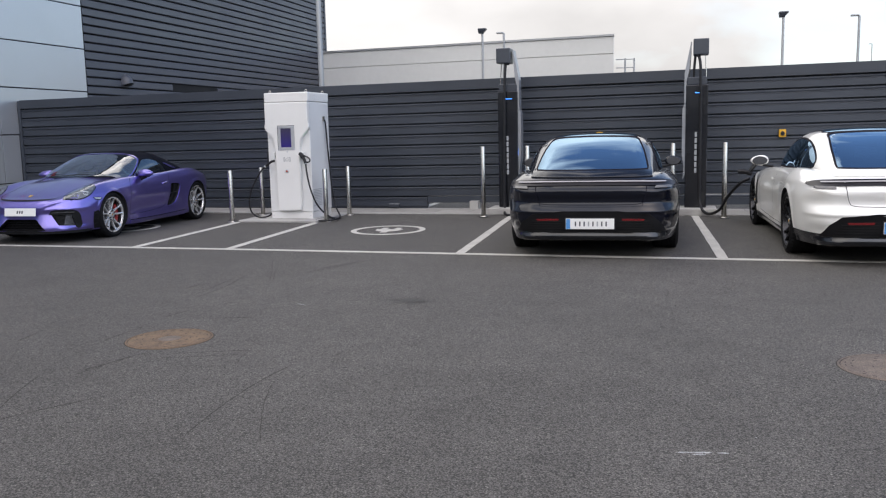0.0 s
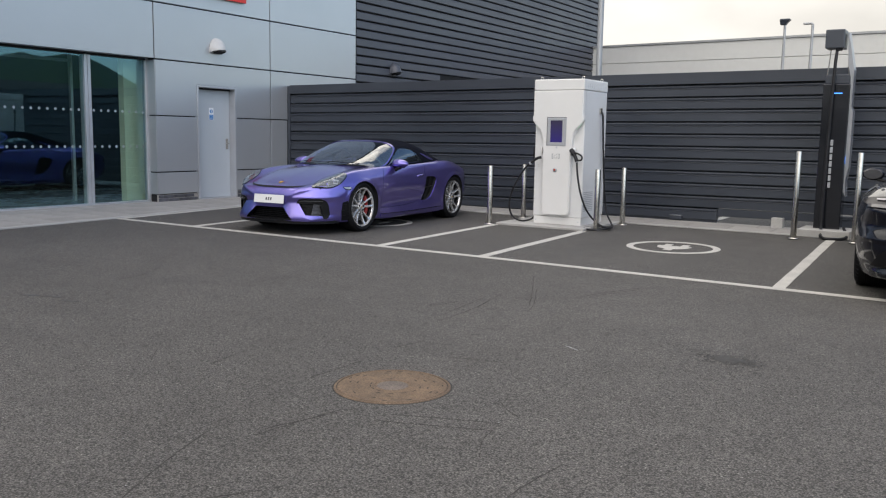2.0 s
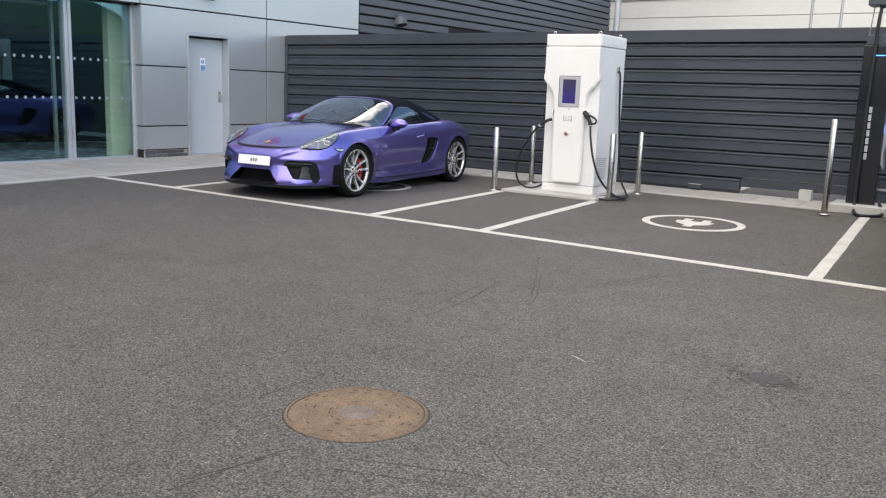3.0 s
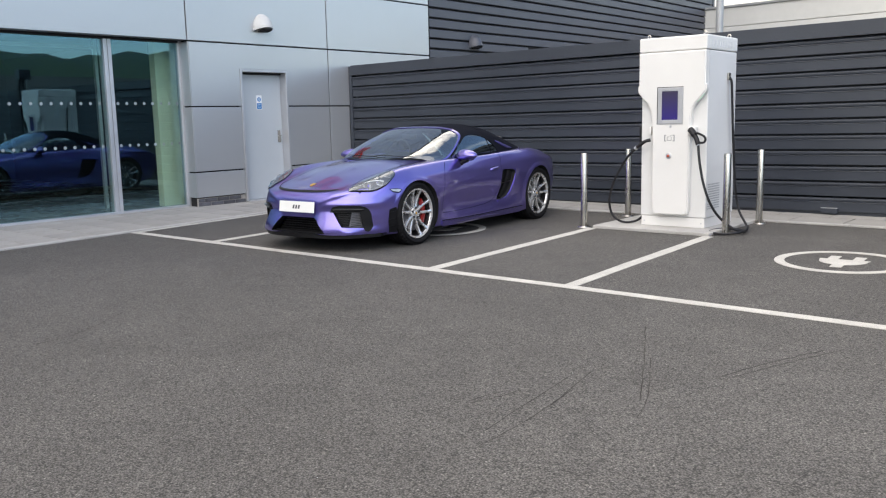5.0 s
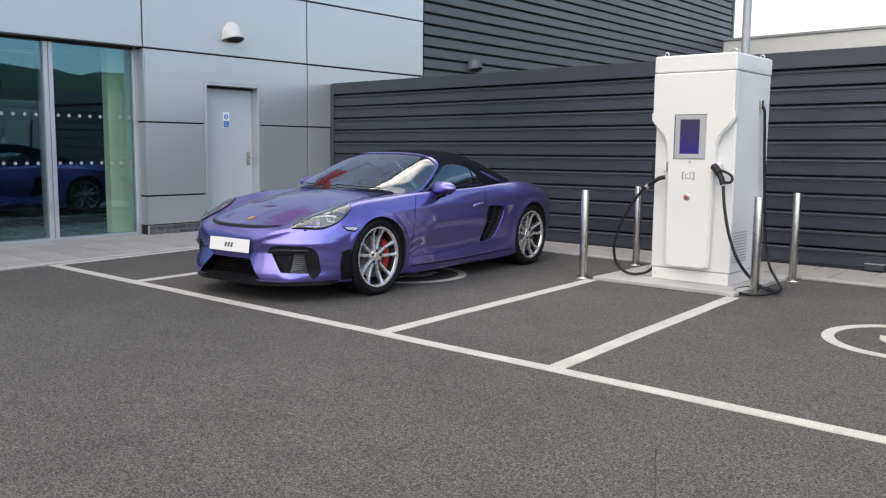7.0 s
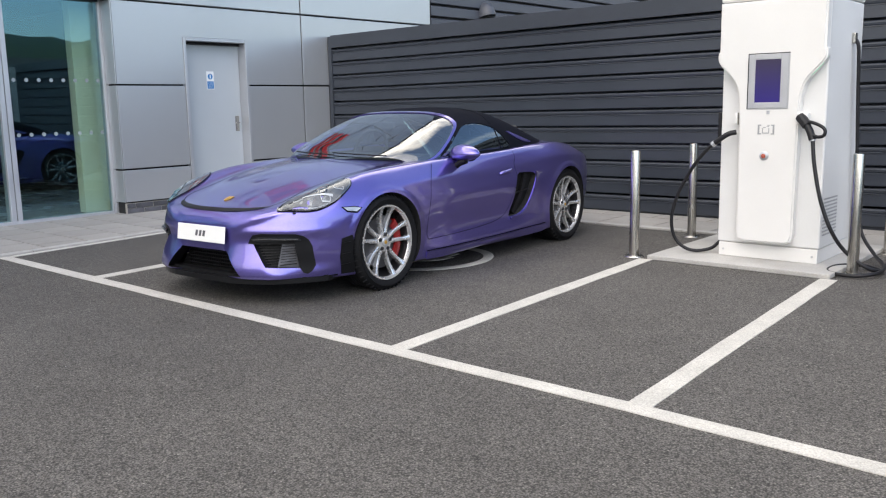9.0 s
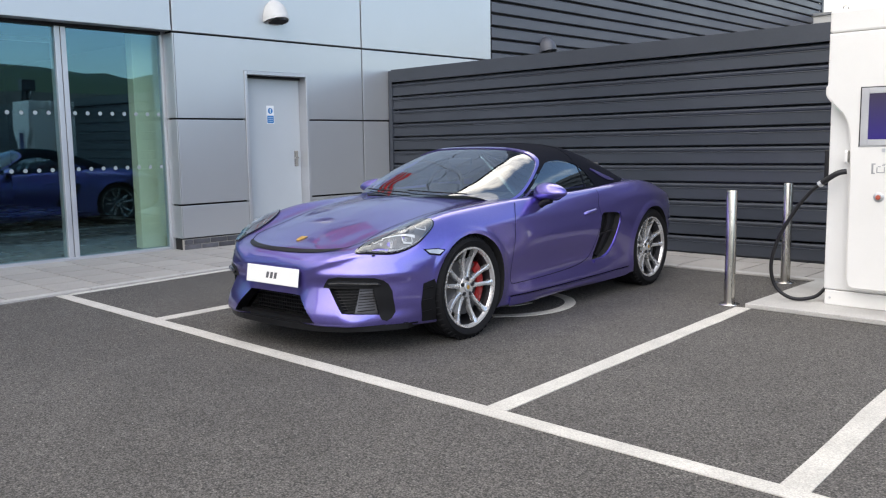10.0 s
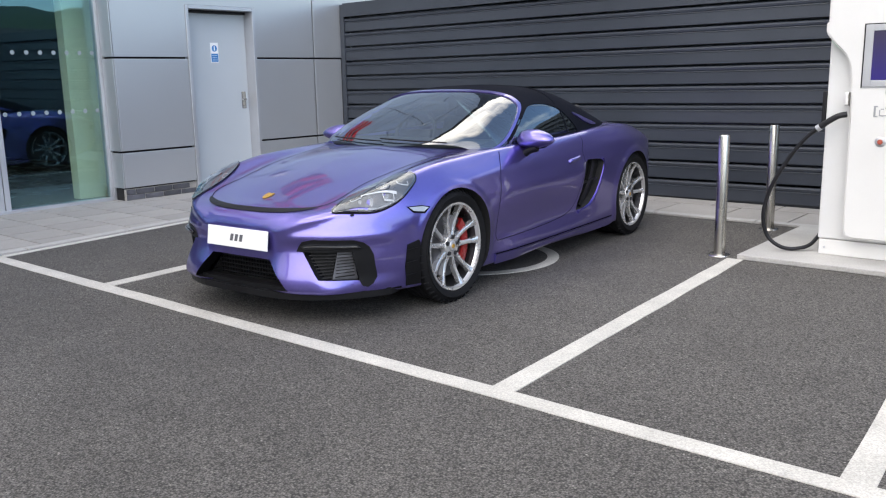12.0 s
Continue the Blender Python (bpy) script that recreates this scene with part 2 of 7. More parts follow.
# ---- helpers for meshes ----
def part(name, bm, material, parent=None, label="", smooth=0.0, place=None):
    """Link a bmesh as one mesh object; smooth: the angle in degrees under which edges are shaded round."""
    me = bpy.data.meshes.new(name)
    bm.to_mesh(me)
    bm.free()
    for m in material if isinstance(material, (list, tuple)) else (material,):
        me.materials.append(m)
    if smooth:
        me.shade_smooth()
        me.set_sharp_from_angle(angle=radians(smooth))
    ob = new(name, me)
    if parent:
        ob.parent = parent
    if place is not None:
        ob.matrix_basis = place
    if label:
        ob["label"] = label
    return ob


def thing(name, label, category, place=None, group="", kind=""):
    ob = new(name)
    ob.empty_display_size = 0.1
    if place is not None:
        ob.matrix_basis = place
    return tagged(ob, label, category, group, kind)


def box(bm, x0, x1, y0, y1, z0, z1, bevel=0.0, segments=2):
    made = bmesh.ops.create_cube(bm, size=1.0, matrix=Matrix.LocRotScale(((x0 + x1) / 2, (y0 + y1) / 2, (z0 + z1) / 2), None, (abs(x1 - x0), abs(y1 - y0), abs(z1 - z0))))
    if bevel:
        edges = list({e for v in made["verts"] for e in v.link_edges})
        bmesh.ops.bevel(bm, geom=edges, offset=bevel, segments=segments, affect="EDGES", profile=0.5)
    return bm


def boxed(x0, x1, y0, y1, z0, z1, bevel=0.0, segments=2):
    return box(bmesh.new(), x0, x1, y0, y1, z0, z1, bevel, segments)


def prism(points, z0, z1, bevel=0.0):
    """An upright prism over a plan outline."""
    bm = bmesh.new()
    low = [bm.verts.new((x, y, z0)) for x, y in points]
    f = bm.faces.new(low)
    top = bmesh.ops.extrude_face_region(bm, geom=[f])
    bmesh.ops.translate(bm, verts=[v for v in top["geom"] if isinstance(v, bmesh.types.BMVert)], vec=(0, 0, z1 - z0))
    bmesh.ops.recalc_face_normals(bm, faces=bm.faces)
    if bevel:
        edges = [e for e in bm.edges if all(abs(v.co.z - z1) < 1e-6 for v in e.verts)]
        bmesh.ops.bevel(bm, geom=edges, offset=bevel, segments=2, affect="EDGES")
    return bm


def lathe(profile, steps=32, axis="Z", bm=None, close=False):
    """Turn a profile of (radius, height) about an axis."""
    bm = bm or bmesh.new()
    rings = []
    for k in range(steps):
        a = 2 * math.pi * k / steps
        ring = []
        for r, h in profile:
            p = (r * math.cos(a), r * math.sin(a), h) if axis == "Z" else (h, r * math.cos(a), r * math.sin(a))
            ring.append(bm.verts.new(p))
        rings.append(ring)
    n = len(profile)
    for k in range(steps):
        a, b = rings[k], rings[(k + 1) % steps]
        for j in range(n if close else n - 1):
            bm.faces.new((a[j], b[j], b[(j + 1) % n], a[(j + 1) % n]))
    bmesh.ops.remove_doubles(bm, verts=bm.verts, dist=1e-6)
    bmesh.ops.recalc_face_normals(bm, faces=bm.faces)
    return bm


def catmull(points, steps=8, closed=False):
    """A smooth line through points, of any dimension."""
    pts = [Vector(p) for p in points]
    n, out = len(pts), []
    for i in range(n if closed else n - 1):
        p0, p1, p2, p3 = (pts[(i + k) % n] if closed else pts[min(max(i + k, 0), n - 1)] for k in (-1, 0, 1, 2))
        for s in range(steps):
            t = s / steps
            out.append(0.5 * (2 * p1 + (p2 - p0) * t + (2 * p0 - 5 * p1 + 4 * p2 - p3) * t * t + (3 * p1 - p0 - 3 * p2 + p3) * t ** 3))
    return out if closed else out + [pts[-1]]


def tube(points, radius, sides=10, steps=8, bm=None):
    """A round hose or rod along a smooth line."""
    bm = bm or bmesh.new()
    line = catmull(points, steps)
    up, rings = Vector((0, 0, 1)), []
    for i, p in enumerate(line):
        d = (line[min(i + 1, len(line) - 1)] - line[max(i - 1, 0)]).normalized()
        side = d.cross(up)
        side = side.normalized() if side.length > 1e-3 else Vector((1, 0, 0))
        over = side.cross(d).normalized()
        up = over
        rings.append([bm.verts.new(p + radius * (math.cos(2 * math.pi * k / sides) * side + math.sin(2 * math.pi * k / sides) * over)) for k in range(sides)])
    for a, b in zip(rings, rings[1:]):
        for k in range(sides):
            bm.faces.new((a[k], a[(k + 1) % sides], b[(k + 1) % sides], b[k]))
    bm.faces.new(rings[0][::-1])
    bm.faces.new(rings[-1])
    bmesh.ops.recalc_face_normals(bm, faces=bm.faces)
    return bm


def extruded(outline, depth, frame_of):
    """A flat outline (u, v) pushed out by depth; frame_of(u, v, d) gives the place."""
    bm = bmesh.new()
    a = [bm.verts.new(frame_of(u, v, 0)) for u, v in outline]
    b = [bm.verts.new(frame_of(u, v, depth)) for u, v in outline]
    bm.faces.new(a)
    bm.faces.new(b[::-1])
    n = len(a)
    for k in range(n):
        bm.faces.new((a[k], b[k], b[(k + 1) % n], a[(k + 1) % n]))
    bmesh.ops.recalc_face_normals(bm, faces=bm.faces)
    return bm


def clipped(points, inside, cross):
    """A plan outline cut off where inside(p) is negative."""
    out = []
    for i, p in enumerate(points):
        q = points[(i + 1) % len(points)]
        a, b = inside(p), inside(q)
        if a >= 0:
            out.append(p)
        if (a >= 0) != (b >= 0):
            out.append(cross(p, q, a / (a - b)))
    return out


def between(p, q, t):
    return (p[0] + (q[0] - p[0]) * t, p[1] + (q[1] - p[1]) * t)


# ---- the plan ----
FACE, GLASS_X = -13.6, -13.85          # the showroom's panels, and its recessed glazing
FENCE_Y, FENCE_TOP = 15.4, 2.25
ROW_Y = 9.96                            # the line along the fronts of the bays
SLANT = -0.055                          # the bay lines lean by this much


def row_line(x):
    """Where the line along the bays runs; it bends a little past the charger."""
    return ROW_Y - 0.015 * max(0.0, x + 5.72)


def rise(x):
    """How far the fence's top has climbed at x."""
    return 0.0065 * (x + 9.0)


def edge_x(y):
    """The edge of the pavement along the showroom."""
    return -11.76 - 0.105 * (y - 9.9) if y > 9.0 else -11.66 - 0.06 * (y - 9.0)


M_SIGNWHITE = surface("white_sign_face", (0.75, 0.76, 0.76), 0.4, vary=0.04)
M_CRACK = surface("crack_shadow", (0.054, 0.050, 0.047), 0.95, vary=0.3, scale=20, shine=0.1)
M_CHALK = surface("chalk_scuff", (0.30, 0.30, 0.30), 0.9, vary=0.4, scale=25, fine=160, speck=0.5)
M_DUSTIRON = surface("dusty_cast_iron", (0.135, 0.108, 0.09), 0.9, metal=0.1, vary=0.3, scale=7, fine=110, speck=0.35, bump=0.8)
M_HEDGE = surface("hedge_leaf", (0.035, 0.055, 0.018), 0.6, vary=0.5, scale=3, fine=40, speck=0.3)
M_PLAIN = surface("plain_render", (0.11, 0.11, 0.12), 0.8, vary=0.1, scale=0.6)
M_LETTER = surface("pale_lettering", (0.34, 0.35, 0.36), 0.5, vary=0.2, scale=40)
M_STAIN = surface("oil_stain", (0.026, 0.024, 0.023), 0.6, vary=0.4, scale=30, fine=150, speck=0.3)


# ---- the ground ----
def build_ground():
    bm = bmesh.new()
    bmesh.ops.create_grid(bm, x_segments=40, y_segments=40, size=450)
    tagged(part("ground", bm, M_ASPHALT), "dark grey worn asphalt of the car park", "ground", kind="structure")

    def line(x0, y0, x1, y1, w, label):
        d = Vector((x1 - x0, y1 - y0)).normalized()
        s = Vector((-d.y, d.x)) * w / 2
        n = max(1, int(math.hypot(x1 - x0, y1 - y0) / 0.25))
        rng = random.Random(int(abs(x0 * 100 + y1 * 37)))
        left, right = [], []
        for k in range(n + 1):
            x, y = x0 + (x1 - x0) * k / n, y0 + (y1 - y0) * k / n
            j, i = rng.uniform(-0.004, 0.004), rng.uniform(-0.004, 0.004)
            left.append((x + s.x + j, y + s.y + j))
            right.append((x - s.x + i, y - s.y + i))
        tagged(part("bay_line", prism(left + right[::-1], 0.0, 0.004), M_LINE), label, "road marking", kind="structure")

    rng = random.Random(11)
    near, far = [], []
    for k in range(84):
        x = -11.78 + 20.78 * k / 83
        near.append((x, row_line(x) - 0.05 + rng.uniform(-0.003, 0.003)))
        far.append((x, row_line(x) + 0.05 + rng.uniform(-0.003, 0.003)))
    tagged(part("bay_line", prism(near + far[::-1], 0.0, 0.004), M_LINE), "white painted line along the fronts of the parking bays", "road marking", kind="structure")
    for x, far in ((-10.22, 14.3), (-7.12, 12.975), (-5.76, 12.975), (-2.77, 14.3), (0.10, 14.4), (3.05, 14.4), (6.0, 14.4)):
        line(x, row_line(x) + 0.05, x + SLANT * (far - ROW_Y), far, 0.11, "white painted line between two parking bays")
    line(edge_x(10.0) + 0.03, 10.0, edge_x(14.35) + 0.03, 14.35, 0.08, "thin white painted line along the pavement edge")
    for cx, cy, why in ((-4.40, 12.12, "white painted ring with a charging plug on the asphalt"), (-8.76, 12.05, "white painted charging ring on the asphalt under the sports car")):
        t = thing("charging_symbol", why, "road marking", pose(cx, cy, 0, 0, 0, 4), group="charging symbols", kind="structure")
        bm = bmesh.new()
        ring = [[bm.verts.new((r * math.cos(a), r * 1.06 * math.sin(a), z)) for r, z in ((0.535, 0.0), (0.535, 0.004), (0.455, 0.004), (0.455, 0.0))] for a in (2 * math.pi * k / 64 for k in range(64))]
        for k in range(64):
            for q in range(3):
                bm.faces.new((ring[k][q], ring[(k + 1) % 64][q], ring[(k + 1) % 64][q + 1], ring[k][q + 1]))
        bmesh.ops.recalc_face_normals(bm, faces=bm.faces)
        part("ring", bm, M_LINE, t)
        # a plug: rounded body, two pins and its lead
        body = [(0.20, 0.10), (-0.20, 0.10)] + [(0.19 * math.cos(a), 0.04 + 0.21 * math.sin(a)) for a in (math.pi * (1 + k / 14) for k in range(15))]
        part("plug_body", prism(body, 0.0, 0.004), M_LINE, t)
        for x in (-0.10, 0.10):
            part("plug_pin", prism([(x - 0.042, 0.101), (x + 0.042, 0.101), (x + 0.042, 0.27), (x - 0.042, 0.27)], 0.0, 0.004), M_LINE, t)
        part("plug_lead", prism([(-0.045, -0.30), (0.045, -0.30), (0.045, -0.165), (-0.045, -0.165)], 0.0, 0.0045), M_LINE, t)

    def crack(points, width, material, label, category="crack", seed=0):
        rng = random.Random(seed)
        line = catmull(points, 10)
        left, right = [], []
        for k, p in enumerate(line):
            d = (line[min(k + 1, len(line) - 1)] - line[max(k - 1, 0)]).normalized()
            n = Vector((-d.y, d.x))
            c = p + n * rng.uniform(-1, 1) * width * 0.8
            w = width * rng.uniform(0.25, 1.0) * (0.15 if k in (0, len(line) - 1) else 1.0)
            left.append((c.x + n.x * w, c.y + n.y * w))
            right.append((c.x - n.x * w, c.y - n.y * w))
        tagged(part("asphalt_mark", prism(left + right[::-1], -0.002, 0.0012), material), label, category, kind="structure")

    dark = "fine dark crack in the asphalt"
    lines = ([(-2.58, 5.2), (-2.61, 4.89), (-2.6, 4.46), (-2.54, 3.96)], [(-2.52, 4.81), (-2.38, 4.44), (-2.14, 3.94)], [(-3.47, 3.66), (-3.68, 4.0), (-3.85, 4.35), (-3.97, 4.65)],
             [(-3.71, 3.71), (-3.56, 4.03), (-3.35, 4.36)], [(-4.42, 7.63), (-4.47, 7.89), (-4.53, 8.19)], [(-4.74, 9.19), (-4.41, 8.52), (-4.14, 7.94)],
             [(-3.99, 8.45), (-3.89, 8.8), (-3.72, 9.24)], [(-4.75, 7.46), (-4.73, 7.59), (-4.69, 7.71)], [(-4.47, 7.21), (-4.58, 8.06)], [(-3.78, 4.74), (-3.72, 5.12), (-3.69, 5.22)], [(-3.51, 5.17), (-2.99, 5.37)])
    for k, pts in enumerate(lines):
        crack(pts, 0.0036, M_CRACK, dark, seed=k)
    fainter = ([(-4.19, 6.29), (-4.17, 6.41), (-4.14, 6.54)], [(-4.39, 7.08), (-4.4, 7.42), (-4.46, 7.9)], [(-4.17, 5.52), (-4.16, 5.71), (-4.16, 5.96)], [(-3.82, 6.3), (-3.64, 6.35), (-3.48, 6.38)], [(-3.8, 4.82), (-3.73, 5.04), (-3.65, 5.29)], [(-3.47, 5.29), (-3.23, 5.39), (-3.01, 5.47)], [(-3.15, 5.73), (-3.06, 5.64), (-2.99, 5.6)], [(-2.88, 5.07), (-2.96, 5.22), (-3.0, 5.39)], [(-5.1, 5.26), (-5.18, 5.34), (-5.27, 5.44)], [(-4.78, 5.39), (-4.8, 5.5), (-4.82, 5.63)], [(-4.73, 7.46), (-4.68, 7.59), (-4.65, 7.74)], [(-7.45, 6.77), (-7.51, 7.08), (-7.81, 7.54)], [(-3.95, 8.44), (-3.82, 8.84), (-3.64, 9.32)], [(-4.04, 7.71), (-4.14, 8.02), (-4.41, 8.59)])
    for k, pts in enumerate(fainter):
        crack(pts, 0.0028, M_CRACK, dark, seed=60 + k)

    def smudge(x, y, long, wide, turn, material, label, category, seed):
        rng = random.Random(seed)
        pts = []
        for k in range(22):
            q, r = 2 * math.pi * k / 22, rng.uniform(0.6, 1.15)
            u, v = long * r * math.cos(q), wide * r * math.sin(q)
            pts.append((x + u * math.cos(turn) - v * math.sin(turn), y + u * math.sin(turn) + v * math.cos(turn)))
        tagged(part("asphalt_mark", prism(pts, -0.002, 0.0012), material), label, category, kind="structure")

    for k, (x, y) in enumerate(((-7.37, 5.93), (-7.18, 6.0), (-6.93, 5.97))):
        smudge(x, y, 0.085, 0.026, 0.3, M_STAIN, "small dark oil drip on the asphalt", "stain", 20 + k)
    smudge(-3.325, 6.92, 0.08, 0.0045, -0.5, M_CHALK, "pale scuff on the asphalt", "scuff", 31)
    # a drip mark made of many small spots, and loose pale grit
    rng = random.Random(77)
    spots = bmesh.new()
    for k in range(620):
        near = k < 380
        cx = rng.gauss(-2.475, 0.045) if near else rng.gauss(-2.45, 0.15)
        cy = rng.gauss(7.215, 0.035) if near else rng.gauss(7.22, 0.12)
        r = rng.uniform(0.004, 0.012 if near else 0.008)
        ring = [spots.verts.new((cx + r * 1.4 * rng.uniform(0.6, 1.2) * math.cos(q), cy + r * rng.uniform(0.6, 1.2) * math.sin(q), 0.0012 + 0.000003 * k)) for q in (2 * math.pi * i / 7 for i in range(7))]
        spots.faces.new(ring)
    tagged(part("asphalt_mark", spots, M_STAIN), "spotted dark oil mark on the asphalt", "stain", kind="structure")
    grit = bmesh.new()
    for k in range(300):
        cx, cy, r = rng.uniform(-9.0, 1.5), rng.uniform(2.8, 13.5), rng.uniform(0.0015, 0.0032)
        low = [grit.verts.new((cx + r * rng.uniform(0.6, 1.3) * math.cos(q), cy + r * rng.uniform(0.6, 1.3) * math.sin(q), 0.0)) for q in (2 * math.pi * i / 5 for i in range(5))]
        tip = grit.verts.new((cx, cy, r * 0.9))
        for i in range(5):
            grit.faces.new((low[i], low[(i + 1) % 5], tip))
    tagged(part("grit", grit, M_CHALK), "loose pale grit scattered on the asphalt", "grit", kind="stuff")
    for k, (x, y, long) in enumerate(((-0.28, 4.235, 0.035), (-0.205, 4.25, 0.045), (-0.125, 4.262, 0.03), (-0.22, 4.225, 0.03))):
        smudge(x, y, long, 0.008, 0.15, M_CHALK, "pale scuff on the asphalt", "scuff", 40 + k)


def manhole(x, y, turn, label, iron):
    t = thing("manhole_cover", label, "manhole cover", pose(x, y, 0.0, 0, 0, turn) @ Matrix.Scale(0.87, 4), group="manhole covers")
    part("shadow_gap", lathe([(0.318, 0.0008), (0.343, 0.0012), (0.348, 0.0)], 48), M_CRACK, t)
    part("rim", lathe([(0.325, 0.001), (0.325, 0.005), (0.335, 0.006), (0.340, 0.0)], 48), iron, t, smooth=30)
    part("lid", lathe([(0.0, 0.004), (0.092, 0.004), (0.097, 0.0025), (0.105, 0.0025), (0.110, 0.0065), (0.312, 0.0065), (0.320, 0.001)], 48), iron, t, smooth=20)
    part("worn_disc", lathe([(0.0, 0.0066), (0.086, 0.0066), (0.091, 0.0035)], 32), M_DUSTIRON, t, "smooth worn grey disc", smooth=20)
    rng = random.Random(5)
    for ring, count in ((0.128, 16), (0.165, 14), (0.21, 18), (0.255, 22), (0.29, 26)):
        for k in range(count):
            if rng.random() < 0.72:
                part("stud", boxed(-0.003, 0.003, -0.014, 0.014, 0.006, 0.0078), M_CRACK if rng.random() < 0.55 else iron, t, place=pose(0, 0, 0, 0, 0, 360 * k / count) @ pose(ring, 0, 0))


def build_pavements():
    # along the showroom
    out = [(-14.6, 2.0), (edge_x(2.0), 2.0), (edge_x(9.0), 9.0), (edge_x(15.35), 15.35), (-14.6, 15.35)]
    base = tagged(part("pavement", prism(out, -0.05, 0.004), M_JOINT), "pale concrete flag pavement beside the showroom", "pavement", kind="structure")
    flags = []
    size, gap = 0.42, 0.006
    for j in range(32):
        for i in range(8):
            x0 = -14.25 + i * size + (0.21 if j % 2 else 0.0)
            y0 = 2.0 + j * size
            flags.append((base, [(x0 + gap, y0 + gap), (x0 + size - gap, y0 + gap), (x0 + size - gap, y0 + size - gap), (x0 + gap, y0 + size - gap)], 0.014, lambda p: edge_x(p[1]) - 0.10 - p[0]))
    kerb = []
    for j in range(14):
        y0 = 2.0 + j * 0.915
        y1 = y0 + 0.905
        kerb.append((base, [(edge_x(y0) - 0.10, y0), (edge_x(y0), y0), (edge_x(y1), y1), (edge_x(y1) - 0.10, y1)], 0.018, None))
    # before the fence
    strip = tagged(part("pavement_strip", boxed(edge_x(15) + 0.02, 12.0, 14.42, 15.5, -0.05, 0.004), M_JOINT), "concrete paving strip at the foot of the fence", "pavement", kind="structure")
    for i in range(40):
        for j in range(2):
            x0, y0 = edge_x(15) + 0.04 + i * 0.6 + 0.3 * j, 14.53 + j * 0.6
            flags.append((strip, [(x0 + gap, y0 + gap), (x0 + 0.6 - gap, y0 + gap), (x0 + 0.6 - gap, y0 + (0.36 if j else 0.6) - gap), (x0 + gap, y0 + (0.36 if j else 0.6) - gap)], 0.012, None))
    for i in range(26):
        x0 = edge_x(15) + 0.04 + i * 0.915
        kerb.append((strip, [(x0, 14.42), (x0 + 0.905, 14.42), (x0 + 0.905, 14.52), (x0, 14.52)], 0.02, None))
    for name, rows in (("flag", flags), ("kerbstone", kerb)):
        for parent, outline, z, inside in rows:
            if inside:
                outline = clipped(outline, inside, between)
            if len(outline) > 2:
                cx, cy = outline[0]
                ob = part(name, prism([(x - cx, y - cy) for x, y in outline], 0.0, z, 0.003), M_SLAB if name == "flag" else M_CONCRETE, parent)
                ob.location = (cx, cy, 0.0)


# ---- the fence ----
def cladding(rows, x0, x1, pitch, base, make):
    """Rows of trapezoid sheet: a flat face, then a shadow groove."""
    for k in range(rows):
        make(k, base + k * pitch)


